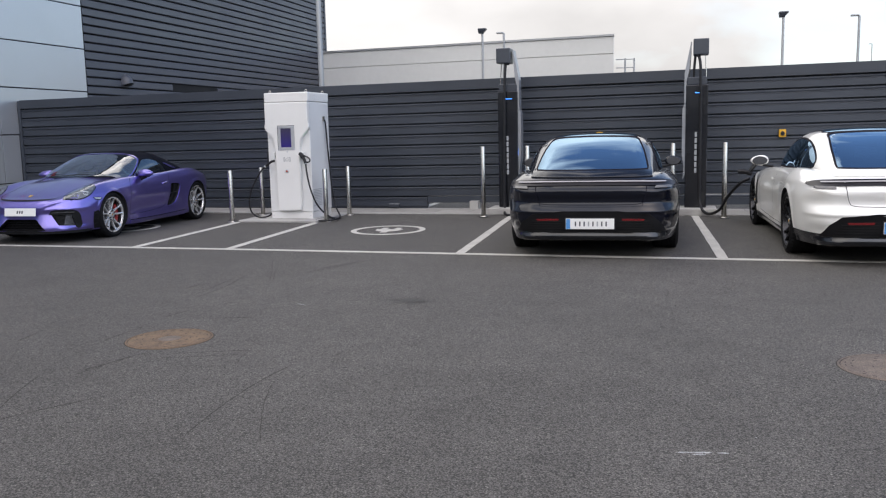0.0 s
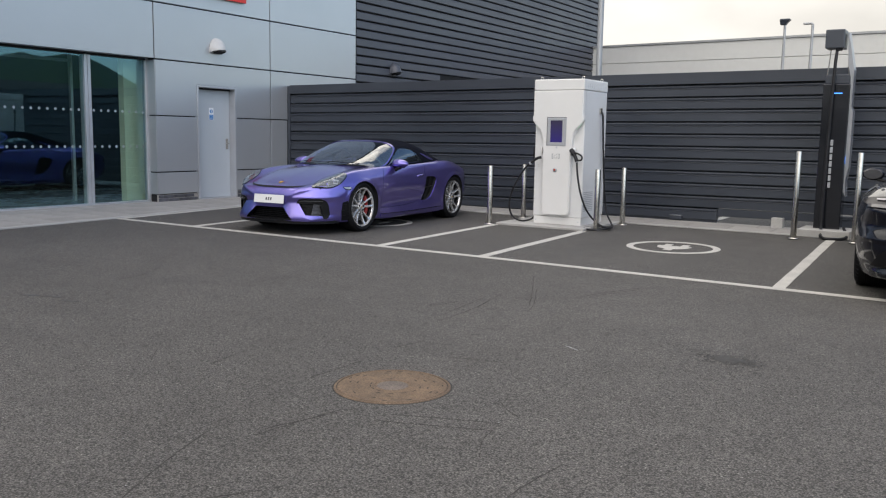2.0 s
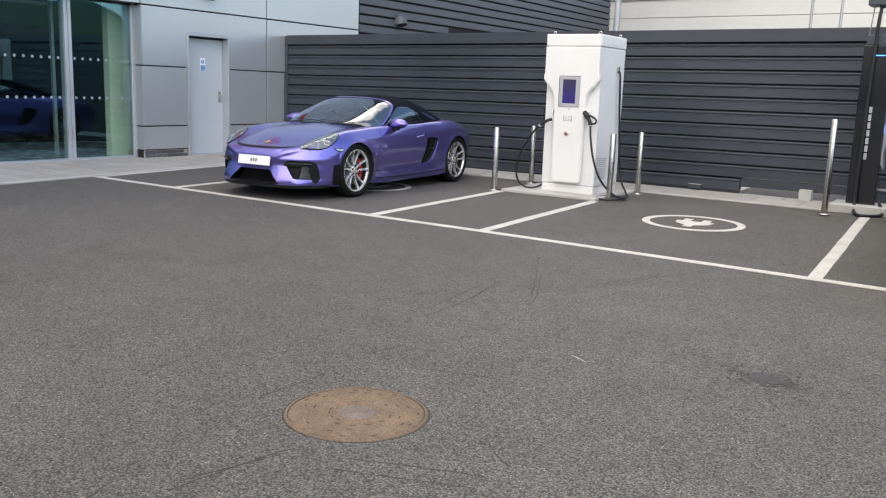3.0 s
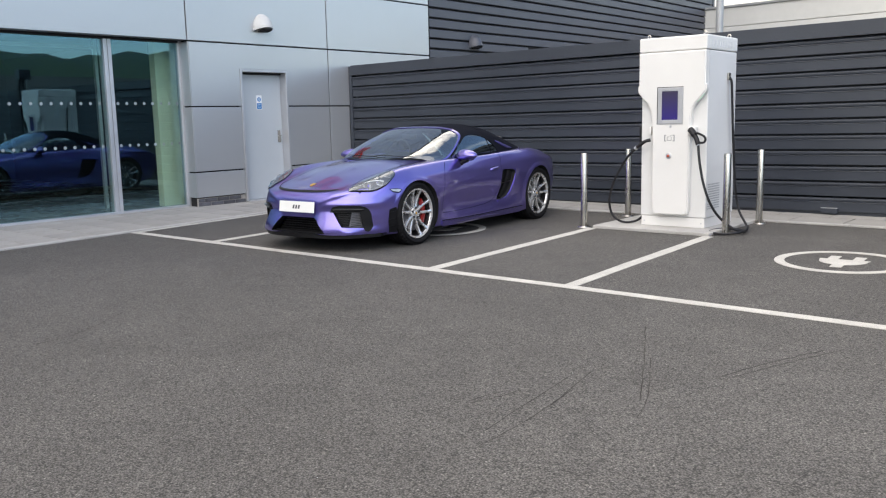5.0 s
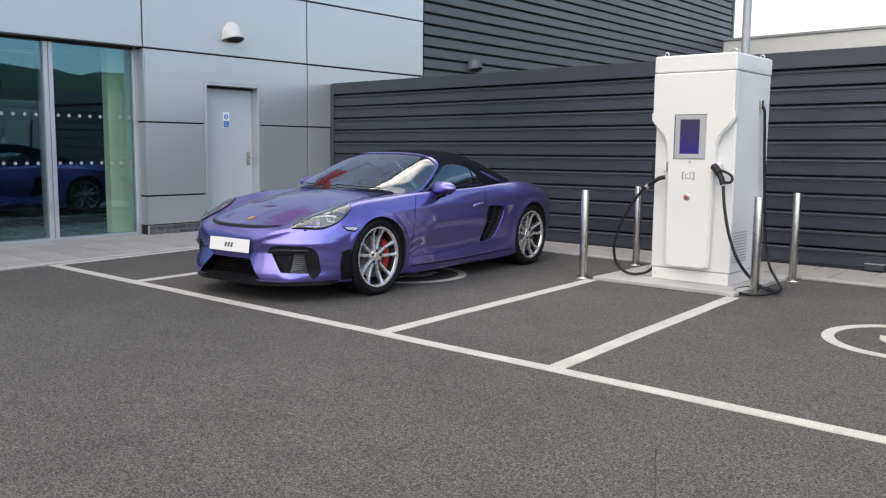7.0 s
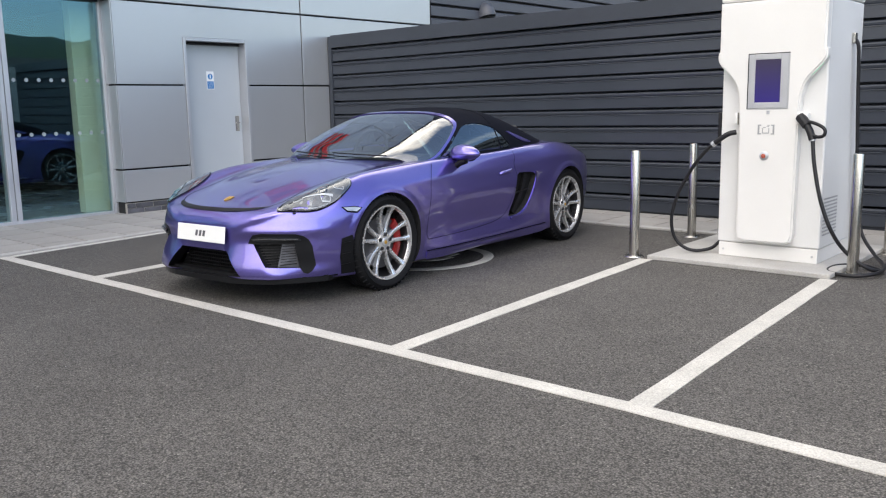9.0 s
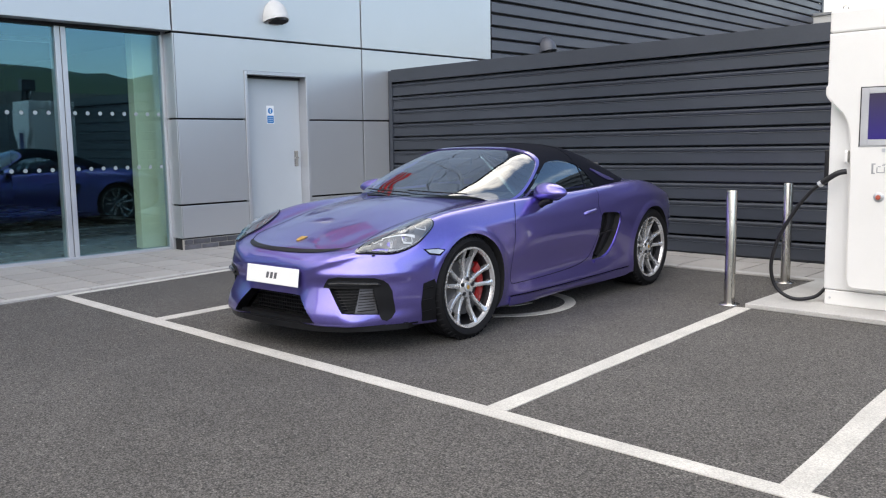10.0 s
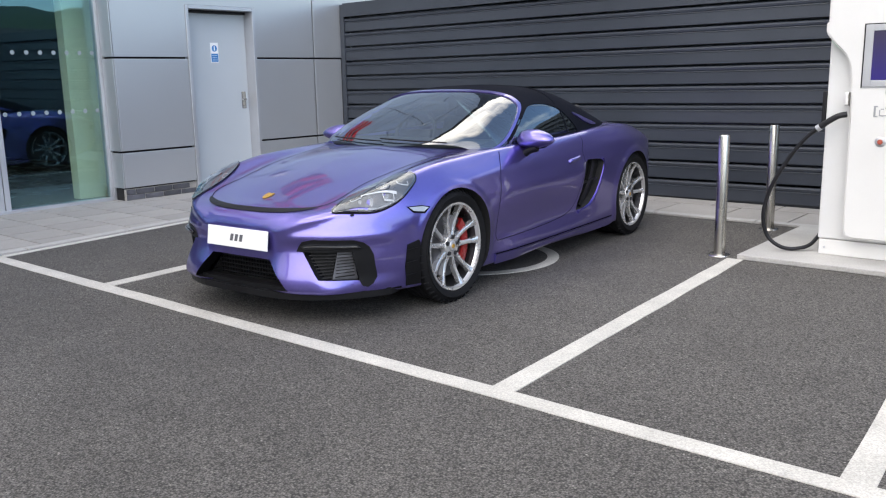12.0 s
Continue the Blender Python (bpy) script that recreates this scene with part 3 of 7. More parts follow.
def build_fence():
    fence = thing("fence", "tall anthracite fence of horizontal metal cladding", "fence", kind="structure")
    x0, x1 = FACE + 0.03, 12.0

    def sheet(name, profile, xa=x0 + 0.05, xb=x1):
        bm = bmesh.new()
        ends = []
        for x in (xa, xb):
            ends.append([bm.verts.new((x, y, z + rise(x))) for y, z in profile])
        n = len(profile)
        for k in range(n):
            bm.faces.new((ends[0][k], ends[1][k], ends[1][(k + 1) % n], ends[0][(k + 1) % n]))
        bm.faces.new(ends[0][::-1])
        bm.faces.new(ends[1])
        bmesh.ops.recalc_face_normals(bm, faces=bm.faces)
        return part(name, bm, M_FENCE, fence)

    y, pitch, top = FENCE_Y, 0.1865, FENCE_TOP - 0.174
    for k in range(11):
        z = top - (k + 1) * pitch
        prof = [(y + 0.10, z + 0.001), (y + 0.008, z + 0.001), (y, z + 0.006), (y, z + pitch - 0.074), (y - 0.008, z + pitch - 0.071), (y - 0.007, z + pitch - 0.067), (y + 0.003, z + pitch - 0.060), (y - 0.006, z + pitch - 0.055), (y - 0.010, z + pitch - 0.036), (y - 0.009, z + pitch - 0.032), (y + 0.004, z + pitch - 0.021), (y + 0.022, z + pitch - 0.020), (y + 0.10, z + pitch - 0.019)]
        for xa, xb in ((x0 + 0.05, x1),) if k < 10 else ((x0 + 0.05, -4.80), (-3.30, x1)):
            sheet("cladding_board", prof, xa, xb)
    low = top - 11 * pitch + 0.062
    sheet("cladding_board", [(y + 0.10, low), (y + 0.01, low), (y, low + 0.008), (y, low + 0.113), (y + 0.10, low + 0.118)], -4.79, -3.31)
    sheet("top_fascia", [(y - 0.03, top + 0.004), (y - 0.03, top + 0.174), (y + 0.12, top + 0.174), (y + 0.12, top + 0.004)])
    part("corner_trim", boxed(x0 - 0.02, x0 + 0.05, y - 0.02, y + 0.1, 0.1, FENCE_TOP + rise(x0) - 0.012, 0.004), M_FENCE, fence)
    for k in range(11):
        x = x0 + 1.2 + k * 2.4
        part("post", boxed(x - 0.05, x + 0.05, y + 0.106, y + 0.18, 0.0, top, 0.004), M_FENCE, fence)
    sheet("backing", [(y + 0.101, 0.24), (y + 0.101, top + 0.06), (y + 0.105, top + 0.06), (y + 0.105, 0.24)])
    part("backing", boxed(x0, -4.80, y + 0.101, y + 0.105, 0.06, 0.258), M_DARK, fence)
    part("gravel_board", boxed(x0 + 0.06, -4.80, y + 0.03, y + 0.06, -0.02, 0.10), M_FENCE, fence)
    for k, (x, z) in enumerate(((-5.42, 0.062),)):
        v = thing("floor_vent", "small dark metal vent at the foot of the fence", "vent", pose(x, y + 0.03, z), group="floor vents")
        part("case", boxed(-0.09, 0.09, -0.075, 0.0, -0.03, 0.03, 0.004), M_FENCE, v)
        part("lid", boxed(-0.095, 0.095, -0.08, 0.0, 0.03, 0.036, 0.001), M_POLE, v)
    part("foot_block", boxed(-3.98, -3.82, y - 0.12, y + 0.05, 0.0, 0.155, 0.008), M_CONCRETE, fence, "pale concrete foot block")
    part("bay_line_beyond", prism([(-5.03, y + 0.15), (-4.91, y + 0.15), (-4.93, y + 1.5), (-5.05, y + 1.5)], 0.0, 0.004), M_LINE, fence)


# ---- the showroom ----
def build_showroom():
    # walls as thick slabs behind the panels
    wall = tagged(part("wall_west", boxed(FACE - 0.5, FACE - 0.05, 13.988, 15.4, 0.0, 9.0), M_DARK), "showroom wall clad in silver composite panels", "wall", kind="structure")
    bm = boxed(FACE - 0.19, FACE - 0.05, 12.13, 13.028, 0.0, 2.5)
    box(bm, FACE - 0.5, FACE - 0.05, 13.028, 13.988, 2.104, 2.5)
    box(bm, FACE - 0.5, FACE - 0.05, -8.0, 14.0, 2.56, 9.0)
    box(bm, FACE - 0.5, FACE - 0.05, 15.4, 31.4, 0.0, 9.0)
    wall_core = part("wall_core", bm, M_DARK, wall)
    gap = 0.011

    def panel(y0, y1, z0, z1):
        b = boxed(FACE - 0.045, FACE, y0 + gap, y1 - gap, z0 + gap, z1 - gap, 0.006)
        part("panel", b, M_PANEL, wall)

    seams_z = [2.485, 3.445, 4.40, 5.36, 6.32, 7.28, 8.24]
    seams_y = [-4.7, -1.9, 0.9, 3.7, 6.5, 9.3, 12.11, 14.91, 17.62]
    for z0, z1 in zip(seams_z, seams_z[1:]):
        for y0, y1 in zip(seams_y, seams_y[1:]):
            panel(y0, y1, z0, z1)
    for y0, y1 in ((12.12, 13.037), (13.978, 14.91), (14.91, 15.395)):
        for z0, z1 in ((0.14, 0.535), (0.535, 1.522)):
            panel(y0, y1, z0, z1)
    notch = [(12.12 + gap, 1.522 + gap), (13.037 - gap, 1.522 + gap), (13.037 - gap, 2.104), (13.978 + gap, 2.104), (13.978 + gap, 1.522 + gap), (14.91 - gap, 1.522 + gap), (14.91 - gap, 2.485 - gap), (12.12 + gap, 2.485 - gap)]
    part("panel", extruded(notch, 0.045, lambda u, v, d: (FACE - d, u, v)), M_PANEL, wall)
    panel(14.91, 17.62, 1.522, 2.485)
    # the return of the panels, then the grey reveal to the glazing
    for z0, z1 in ((0.14, 0.535), (0.535, 1.522), (1.522, 2.485)):
        part("return_panel", boxed(FACE - 0.20, FACE - 0.0, 12.113, 12.125, z0 + gap, z1 - gap, 0.003), M_PANEL, wall)
    part("soffit", boxed(GLASS_X - 0.2, FACE - 0.01, -8.0, 12.11, 2.50, 2.555, 0.004), M_FRAME, wall)
    # brick plinth
    part("mortar_bed", boxed(FACE - 0.19, FACE - 0.03, 12.136, 13.026, 0.0, 0.135), M_MORTAR, wall)
    part("mortar_bed", boxed(FACE - 0.30, FACE - 0.03, 14.0, 15.39, 0.0, 0.135), M_MORTAR, wall)
    brick = boxed(-0.05, 0.05, 0.0, 0.215, 0.0, 0.058, 0.005)
    first = part("brick", brick, M_BRICK, wall)
    first.location = (FACE - 0.068, 12.15, 0.012)
    for y0, y1 in ((12.15, 12.94), (14.0, 15.3)):
        for row in range(2):
            y = y0 - (0.11 if row else 0.0)
            while y < y1:
                ya = max(y, y0)
                if not (row == 0 and y == 12.15) and min(y + 0.215, y1 + 0.08) - ya > 0.07:
                    ob = new("brick", first.data)
                    ob.parent, ob.location = wall, (FACE - 0.068, ya, 0.012 + row * 0.062)
                    ob.scale = (1, (min(y + 0.215, y1 + 0.08) - ya) / 0.215, 0.9)
                y += 0.227

    # the side door, shut, set back in its frame
    door = thing("door_1", "plain grey metal side door, shut, with lever handle", "door", kind="structure")
    fr = bmesh.new()
    for y0, y1, z0, z1 in ((13.03, 13.07, 0.02, 2.10), (13.945, 13.985, 0.02, 2.10), (13.072, 13.943, 2.06, 2.10)):
        box(fr, FACE - 0.16, FACE + 0.012, y0, y1, z0, z1, 0.004)
    part("frame", fr, M_FRAME, door)
    part("leaf", boxed(FACE - 0.19, FACE - 0.145, 13.072, 13.943, 0.025, 2.058, 0.003), M_DOOR, door)
    part("seal", boxed(FACE - 0.144, FACE - 0.112, 13.072, 13.943, 2.026, 2.058, 0.003), M_BLACK, door)
    part("seal", boxed(FACE - 0.144, FACE - 0.132, 13.072, 13.082, 0.025, 2.024), M_BLACK, door)
    part("threshold", boxed(FACE - 0.2, FACE + 0.02, 13.07, 13.945, 0.0, 0.022), M_FRAME, door)
    plate = part("lock_plate", boxed(FACE - 0.144, FACE - 0.136, 13.838, 13.898, 0.93, 1.13, 0.004), M_STEEL, door, "brushed steel lock plate")
    part("lever", tube([(FACE - 0.136, 13.868, 1.04), (FACE - 0.09, 13.868, 1.04), (FACE - 0.085, 13.846, 1.04), (FACE - 0.085, 13.80, 1.04)], 0.009), M_STEEL, plate)
    part("cylinder", lathe([(0.0, 0.012), (0.012, 0.012), (0.012, 0.0)], 16, "X"), M_STEEL, plate, place=pose(FACE - 0.136, 13.868, 0.97))
    sign = thing("door_sign", "small blue and white notice on the grey door", "sign")
    part("plate", boxed(FACE - 0.1445, FACE - 0.142, 13.435, 13.545, 1.475, 1.70, 0.001), M_SIGNWHITE, sign)
    part("blue_field", boxed(FACE - 0.142, FACE - 0.1405, 13.442, 13.538, 1.482, 1.575), M_BLUE_SIGN, sign)
    disc = lathe([(0.0, 0.0016), (0.036, 0.0016), (0.036, 0.0)], 24, "X")
    part("blue_disc", disc, M_BLUE_SIGN, sign, place=pose(FACE - 0.142, 13.49, 1.635))
    part("white_bar", boxed(FACE - 0.1404, FACE - 0.1396, 13.483, 13.497, 1.61, 1.66), M_SIGNWHITE, sign)
    for k in range(3):
        part("white_bar", boxed(FACE - 0.1405, FACE - 0.1397, 13.455, 13.525, 1.502 + 0.025 * k, 1.506 + 0.025 * k), M_SIGNWHITE, sign)

    # glazing
    frames = thing("window_1", "tall dark showroom glazing with aluminium mullions", "window", kind="structure")
    for y in (0.5, 2.6, 4.7, 6.78, 8.85, 10.92):
        part("mullion", boxed(GLASS_X - 0.09, GLASS_X + 0.05, y - 0.028, y + 0.026, 0.03, 2.53, 0.004), M_FRAME, frames)
        part("mullion", boxed(GLASS_X - 0.09, GLASS_X + 0.05, y + 0.034, y + 0.088, 0.03, 2.53, 0.004), M_FRAME, frames)
    part("end_bead", boxed(GLASS_X - 0.05, GLASS_X + 0.03, 12.078, 12.112, 0.0, 2.5, 0.003), M_FRAME, frames)
    part("end_wall", boxed(GLASS_X - 0.05, FACE - 0.201, 12.113, 12.16, 0.0, 2.5), M_FRAME, frames)
    part("sill", boxed(GLASS_X - 0.09, GLASS_X + 0.06, -8.0, 12.078, 0.0, 0.045, 0.004), M_FRAME, frames)
    part("head", boxed(GLASS_X - 0.09, GLASS_X + 0.06, -8.0, 12.078, 2.465, 2.50, 0.004), M_BLACK, frames)
    ys = [-8.0, 0.5, 2.6, 4.7, 6.78, 8.85, 10.92, 12.2]
    for y0, y1 in zip(ys, ys[1:]):
        p = part("pane", boxed(GLASS_X - 0.004, GLASS_X + 0.006, y0 + 0.09, y1 - 0.03 if y1 < 12 else 12.078, 0.045, 2.465), M_SHOP_GLASS, frames)
        p.visible_shadow = False
    dot = lathe([(0.0, 0.0012), (0.022, 0.0012), (0.022, 0.0)], 18, "X")
    first = part("frosted_dot", dot, M_DOT, frames, place=pose(GLASS_X + 0.007, 6.0, 1.575))
    for z in (1.575, 0.98):
        for k in range(46):
            y = 6.0 + k * 0.137
            if (z == 1.575 and k == 0) or y > 12.05 or any(abs(y - c) < 0.10 for c in (6.81, 8.88, 10.95)):
                continue
            ob = new("frosted_dot", first.data)
            ob.parent, ob.location = frames, (GLASS_X + 0.007, y, z)
    # the room behind the glass
    part("inner_post", boxed(-14.80, -14.74, 11.26, 11.31, 0.012, 2.9, 0.003), M_FRAME, frames)
    part("inner_rail", boxed(-14.79, -14.75, 8.4, 11.26, 2.40, 2.45, 0.003), M_FRAME, frames)
    bm = boxed(-24.0, GLASS_X - 0.09, -8.0, 14.0, -0.1, 0.012)
    tagged(part("floor", bm, M_SHOPFLOOR), "grey polished showroom floor behind the glass", "floor", kind="structure")
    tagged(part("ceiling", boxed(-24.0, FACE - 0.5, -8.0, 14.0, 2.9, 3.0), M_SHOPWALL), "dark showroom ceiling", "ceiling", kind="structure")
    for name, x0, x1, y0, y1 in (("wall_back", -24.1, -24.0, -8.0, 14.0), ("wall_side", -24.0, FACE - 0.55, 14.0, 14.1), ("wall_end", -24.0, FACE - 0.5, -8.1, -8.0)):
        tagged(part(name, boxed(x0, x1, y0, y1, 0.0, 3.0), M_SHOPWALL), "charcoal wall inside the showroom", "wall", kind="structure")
    tagged(part("pier", boxed(-14.36, -14.21, 11.93, 12.60, 0.012, 2.9, 0.006), M_GREENWALL), "pale green wall end just inside the glass", "wall", kind="structure")


def build_sign():
    """Red raised sign on the panels, kept to plain strokes."""
    sign = thing("wall_sign", "large red raised sign of plain bars on silver panels", "sign")
    z0, z1, w = 3.68, 4.30, 0.125
    bars = []
    for k in range(7):
        y = 13.15 - 1.19 * k
        bars += [(y, y + 1.06, z0, z0 + w), (y, y + 1.06, z1 - w, z1)]
        if k % 2 == 0:
            bars.append((y, y + 1.06, (z0 + z1 - w) / 2, (z0 + z1 + w) / 2))
    for y0, y1, a, b in bars:
        bar = part("sign_bar", boxed(FACE + 0.055, FACE + 0.075, y0, y1, a, b, 0.004), M_RED, sign)
        part("return_edge", boxed(FACE + 0.002, FACE + 0.054, y0 + 0.004, y1 - 0.004, a + 0.004, b - 0.004), M_FRAME, bar)


def build_dark_block():
    block = thing("building", "dark grey building side of horizontal ribbed cladding", "building", kind="structure")
    y0, y1, pitch = 17.64, 31.45, 0.197
    win = (21.9, 24.35, 5.62, 7.2)
    slot = (21.08, 23.4, 2.64, 2.83)

    def board(z, ya, yb):
        prof = [(-0.06, z + 0.002), (-0.008, z + 0.002), (0.0, z + 0.010), (0.0, z + pitch - 0.055), (-0.02, z + pitch - 0.034), (-0.06, z + pitch - 0.030)]
        bm = bmesh.new()
        ends = [[bm.verts.new((FACE + x, y, zz)) for x, zz in prof] for y in (ya, yb)]
        n = len(prof)
        for k in range(n):
            bm.faces.new((ends[0][k], ends[1][k], ends[1][(k + 1) % n], ends[0][(k + 1) % n]))
        bm.faces.new(ends[0][::-1])
        bm.faces.new(ends[1])
        bmesh.ops.recalc_face_normals(bm, faces=bm.faces)
        part("cladding_board", bm, M_CLAD, block)

    for k in range(34):
        z = 2.055 + k * pitch
        cut = [w for w in (win, slot) if z + pitch > w[2] + 0.03 and z < w[3] - 0.03]
        if cut:
            board(z, y0, cut[0][0])
            board(z, cut[0][1], y1)
        else:
            board(z, y0, y1)
    part("corner_trim", boxed(FACE - 0.05, FACE + 0.02, y1, y1 + 0.12, 0.0, 8.8, 0.005), M_FENCE, block)
    part("end_wall", boxed(-26.0, FACE - 0.06, 31.38, 31.46, 0.0, 8.8), M_CLAD, block)
    part("coping", boxed(FACE - 0.3, FACE + 0.05, y0, y1 + 0.15, 8.76, 8.9, 0.01), M_CLAD, block)
    part("vent_recess", boxed(FACE - 0.049, FACE - 0.042, slot[0], slot[1], slot[2], slot[3]), M_DARK, block)
    w = part("window", boxed(FACE - 0.045, FACE - 0.02, win[0] + 0.05, win[1] - 0.05, win[2] + 0.05, win[3] - 0.05), M_DARK, block)
    for ya, yb, za, zb in ((win[0], win[1], win[2], win[2] + 0.06), (win[0], win[1], win[3] - 0.06, win[3]), (win[0], win[0] + 0.06, win[2] + 0.06, win[3] - 0.06), (win[1] - 0.06, win[1], win[2] + 0.06, win[3] - 0.06), (23.0, 23.06, win[2] + 0.06, win[3] - 0.06)):
        part("window_frame", boxed(FACE - 0.04, FACE + 0.01, ya, yb, za, zb, 0.003), M_CLAD, w)
    for ya, yb in ((22.0, 22.95), (23.1, 24.25)):
        part("pane", boxed(FACE - 0.018, FACE - 0.012, ya, yb, win[2] + 0.06, win[3] - 0.06), glass("window_glass", (0.5, 0.55, 0.6), 0.01, 0.14), w)


def wall_lamp(y, z, material, label):
    """A bulkhead lamp: a round hood over a downward lens."""
    t = thing("wall_lamp", label, "wall lamp", pose(FACE, y, z), group="wall lamps")
    bm = bmesh.new()
    bmesh.ops.create_uvsphere(bm, u_segments=28, v_segments=18, radius=1.0, matrix=Matrix.Diagonal((0.21, 0.165, 0.24, 1)))
    bmesh.ops.bisect_plane(bm, geom=bm.verts[:] + bm.edges[:] + bm.faces[:], plane_co=(0, 0, -0.03), plane_no=(0.25, 0, -1), clear_outer=True)
    bmesh.ops.bisect_plane(bm, geom=bm.verts[:] + bm.edges[:] + bm.faces[:], plane_co=(0.002, 0, 0), plane_no=(-1, 0, 0), clear_outer=True)
    bmesh.ops.holes_fill(bm, edges=bm.edges[:])
    part("hood", bm, material, t, smooth=40)
    part("lens", boxed(0.02, 0.15, -0.10, 0.10, -0.055, -0.036, 0.006), M_DARK, t, place=pose(0, 0, 0.0, 0, -14, 0))
    part("back_plate", boxed(0.0005, 0.014, -0.09, 0.09, -0.03, 0.12, 0.004), material, t)


# ---- beyond the fence ----
def build_distance():
    shed = thing("warehouse", "long pale grey warehouse with a shallow roof", "building", kind="structure")
    turn = pose(-2.66, 30.1, 0, 0, 0, -4.4)
    part("wall", prism([(-40.0, 0.0), (0.0, 0.0), (-1.4, 8.0), (-40.0, 8.0)], 0.0, 4.41), M_SHED, shed, place=turn)
    for z0, z1 in ((3.845, 4.40), (3.05, 3.83), (2.25, 3.035), (1.45, 2.235)):
        part("cladding_band", boxed(-40.0, 0.015, -0.04, -0.002, z0, z1, 0.015), M_SHED, shed, place=turn)
    part("eaves_trim", prism([(-40.0, -0.08), (0.04, -0.08), (-1.4, 8.1), (-40.0, 8.1)], 4.41, 4.475), M_POLE, shed, place=turn)
    rail = thing("guard_rail", "light metal guard rail beside the warehouse", "railing")
    for x in (-2.33, -2.03):
        part("post", tube([(x, 30.9, 0.0), (x, 30.9, 1.8), (x, 30.9, 3.73)], 0.028, 6, 2), M_POLE, rail)
    for z in (3.42, 3.70):
        part("bar", tube([(-2.64, 30.9, z), (-2.3, 30.9, z), (-2.03, 30.9, z)], 0.018, 6, 2), M_POLE, rail)

    def street_lamp(x, y, h, kind, label):
        t = thing("street_lamp", label, "street lamp", pose(x, y, 0), group="street lamps")
        part("pole", lathe([(0.0, 0.0), (0.06, 0.0), (0.042, h * 0.5), (0.032, h), (0.0, h)], 12), M_POLE, t, smooth=40)
        if kind == "box":
            bm = boxed(-0.13, 0.14, -0.11, 0.11, 0, 0.16, 0.03)
            for v in bm.verts:
                if v.co.z < 0.07:
                    v.co.x = v.co.x * 0.6 - 0.04
                    v.co.y *= 0.72
            part("lamp_head", bm, M_FENCE, t, place=pose(0, 0, h - 0.05))
        else:
            part("arm", tube([(0, 0, h), (-0.03, 0, h + 0.02), (-0.09, 0, h + 0.02)], 0.022, 8, 4), M_POLE, t)
            part("lamp_head", boxed(-0.22, -0.02, -0.06, 0.06, h - 0.005, h + 0.045, 0.015), M_POLE, t)

    street_lamp(-6.41, 27.0, 4.42, "box", "tall lamp post with a boxy dark head")
    street_lamp(-5.53, 26.0, 4.23, "arm", "slim lamp post with a short arm")
    street_lamp(2.31, 27.1, 4.43, "box", "tall lamp post with a boxy dark head")
    street_lamp(4.26, 27.0, 4.30, "arm", "slim lamp post with a short arm")
    street_lamp(12.6, 70.0, 7.0, "arm", "slim lamp post with a short arm")
    hut = thing("roof_plant", "small dark flat-roofed hut behind the fence", "hut")
    part("body", boxed(0.80, 1.22, 25.0, 26.0, 0.0, 2.84), M_CLAD, hut)
    part("roof", boxed(0.72, 1.32, 24.85, 26.1, 2.84, 2.90, 0.02), M_FENCE, hut)
    pole = thing("steel_pole", "slim pale metal pole standing behind the fence", "pole", pose(-7.70, 17.5, 0))
    part("shaft", lathe([(0.0, 0.0), (0.055, 0.0), (0.055, 6.0), (0.0, 6.0)], 16), M_POLE, pole, smooth=40)
    part("base_plate", boxed(-0.12, 0.12, -0.12, 0.12, 0.0, 0.015, 0.003), M_POLE, pole)


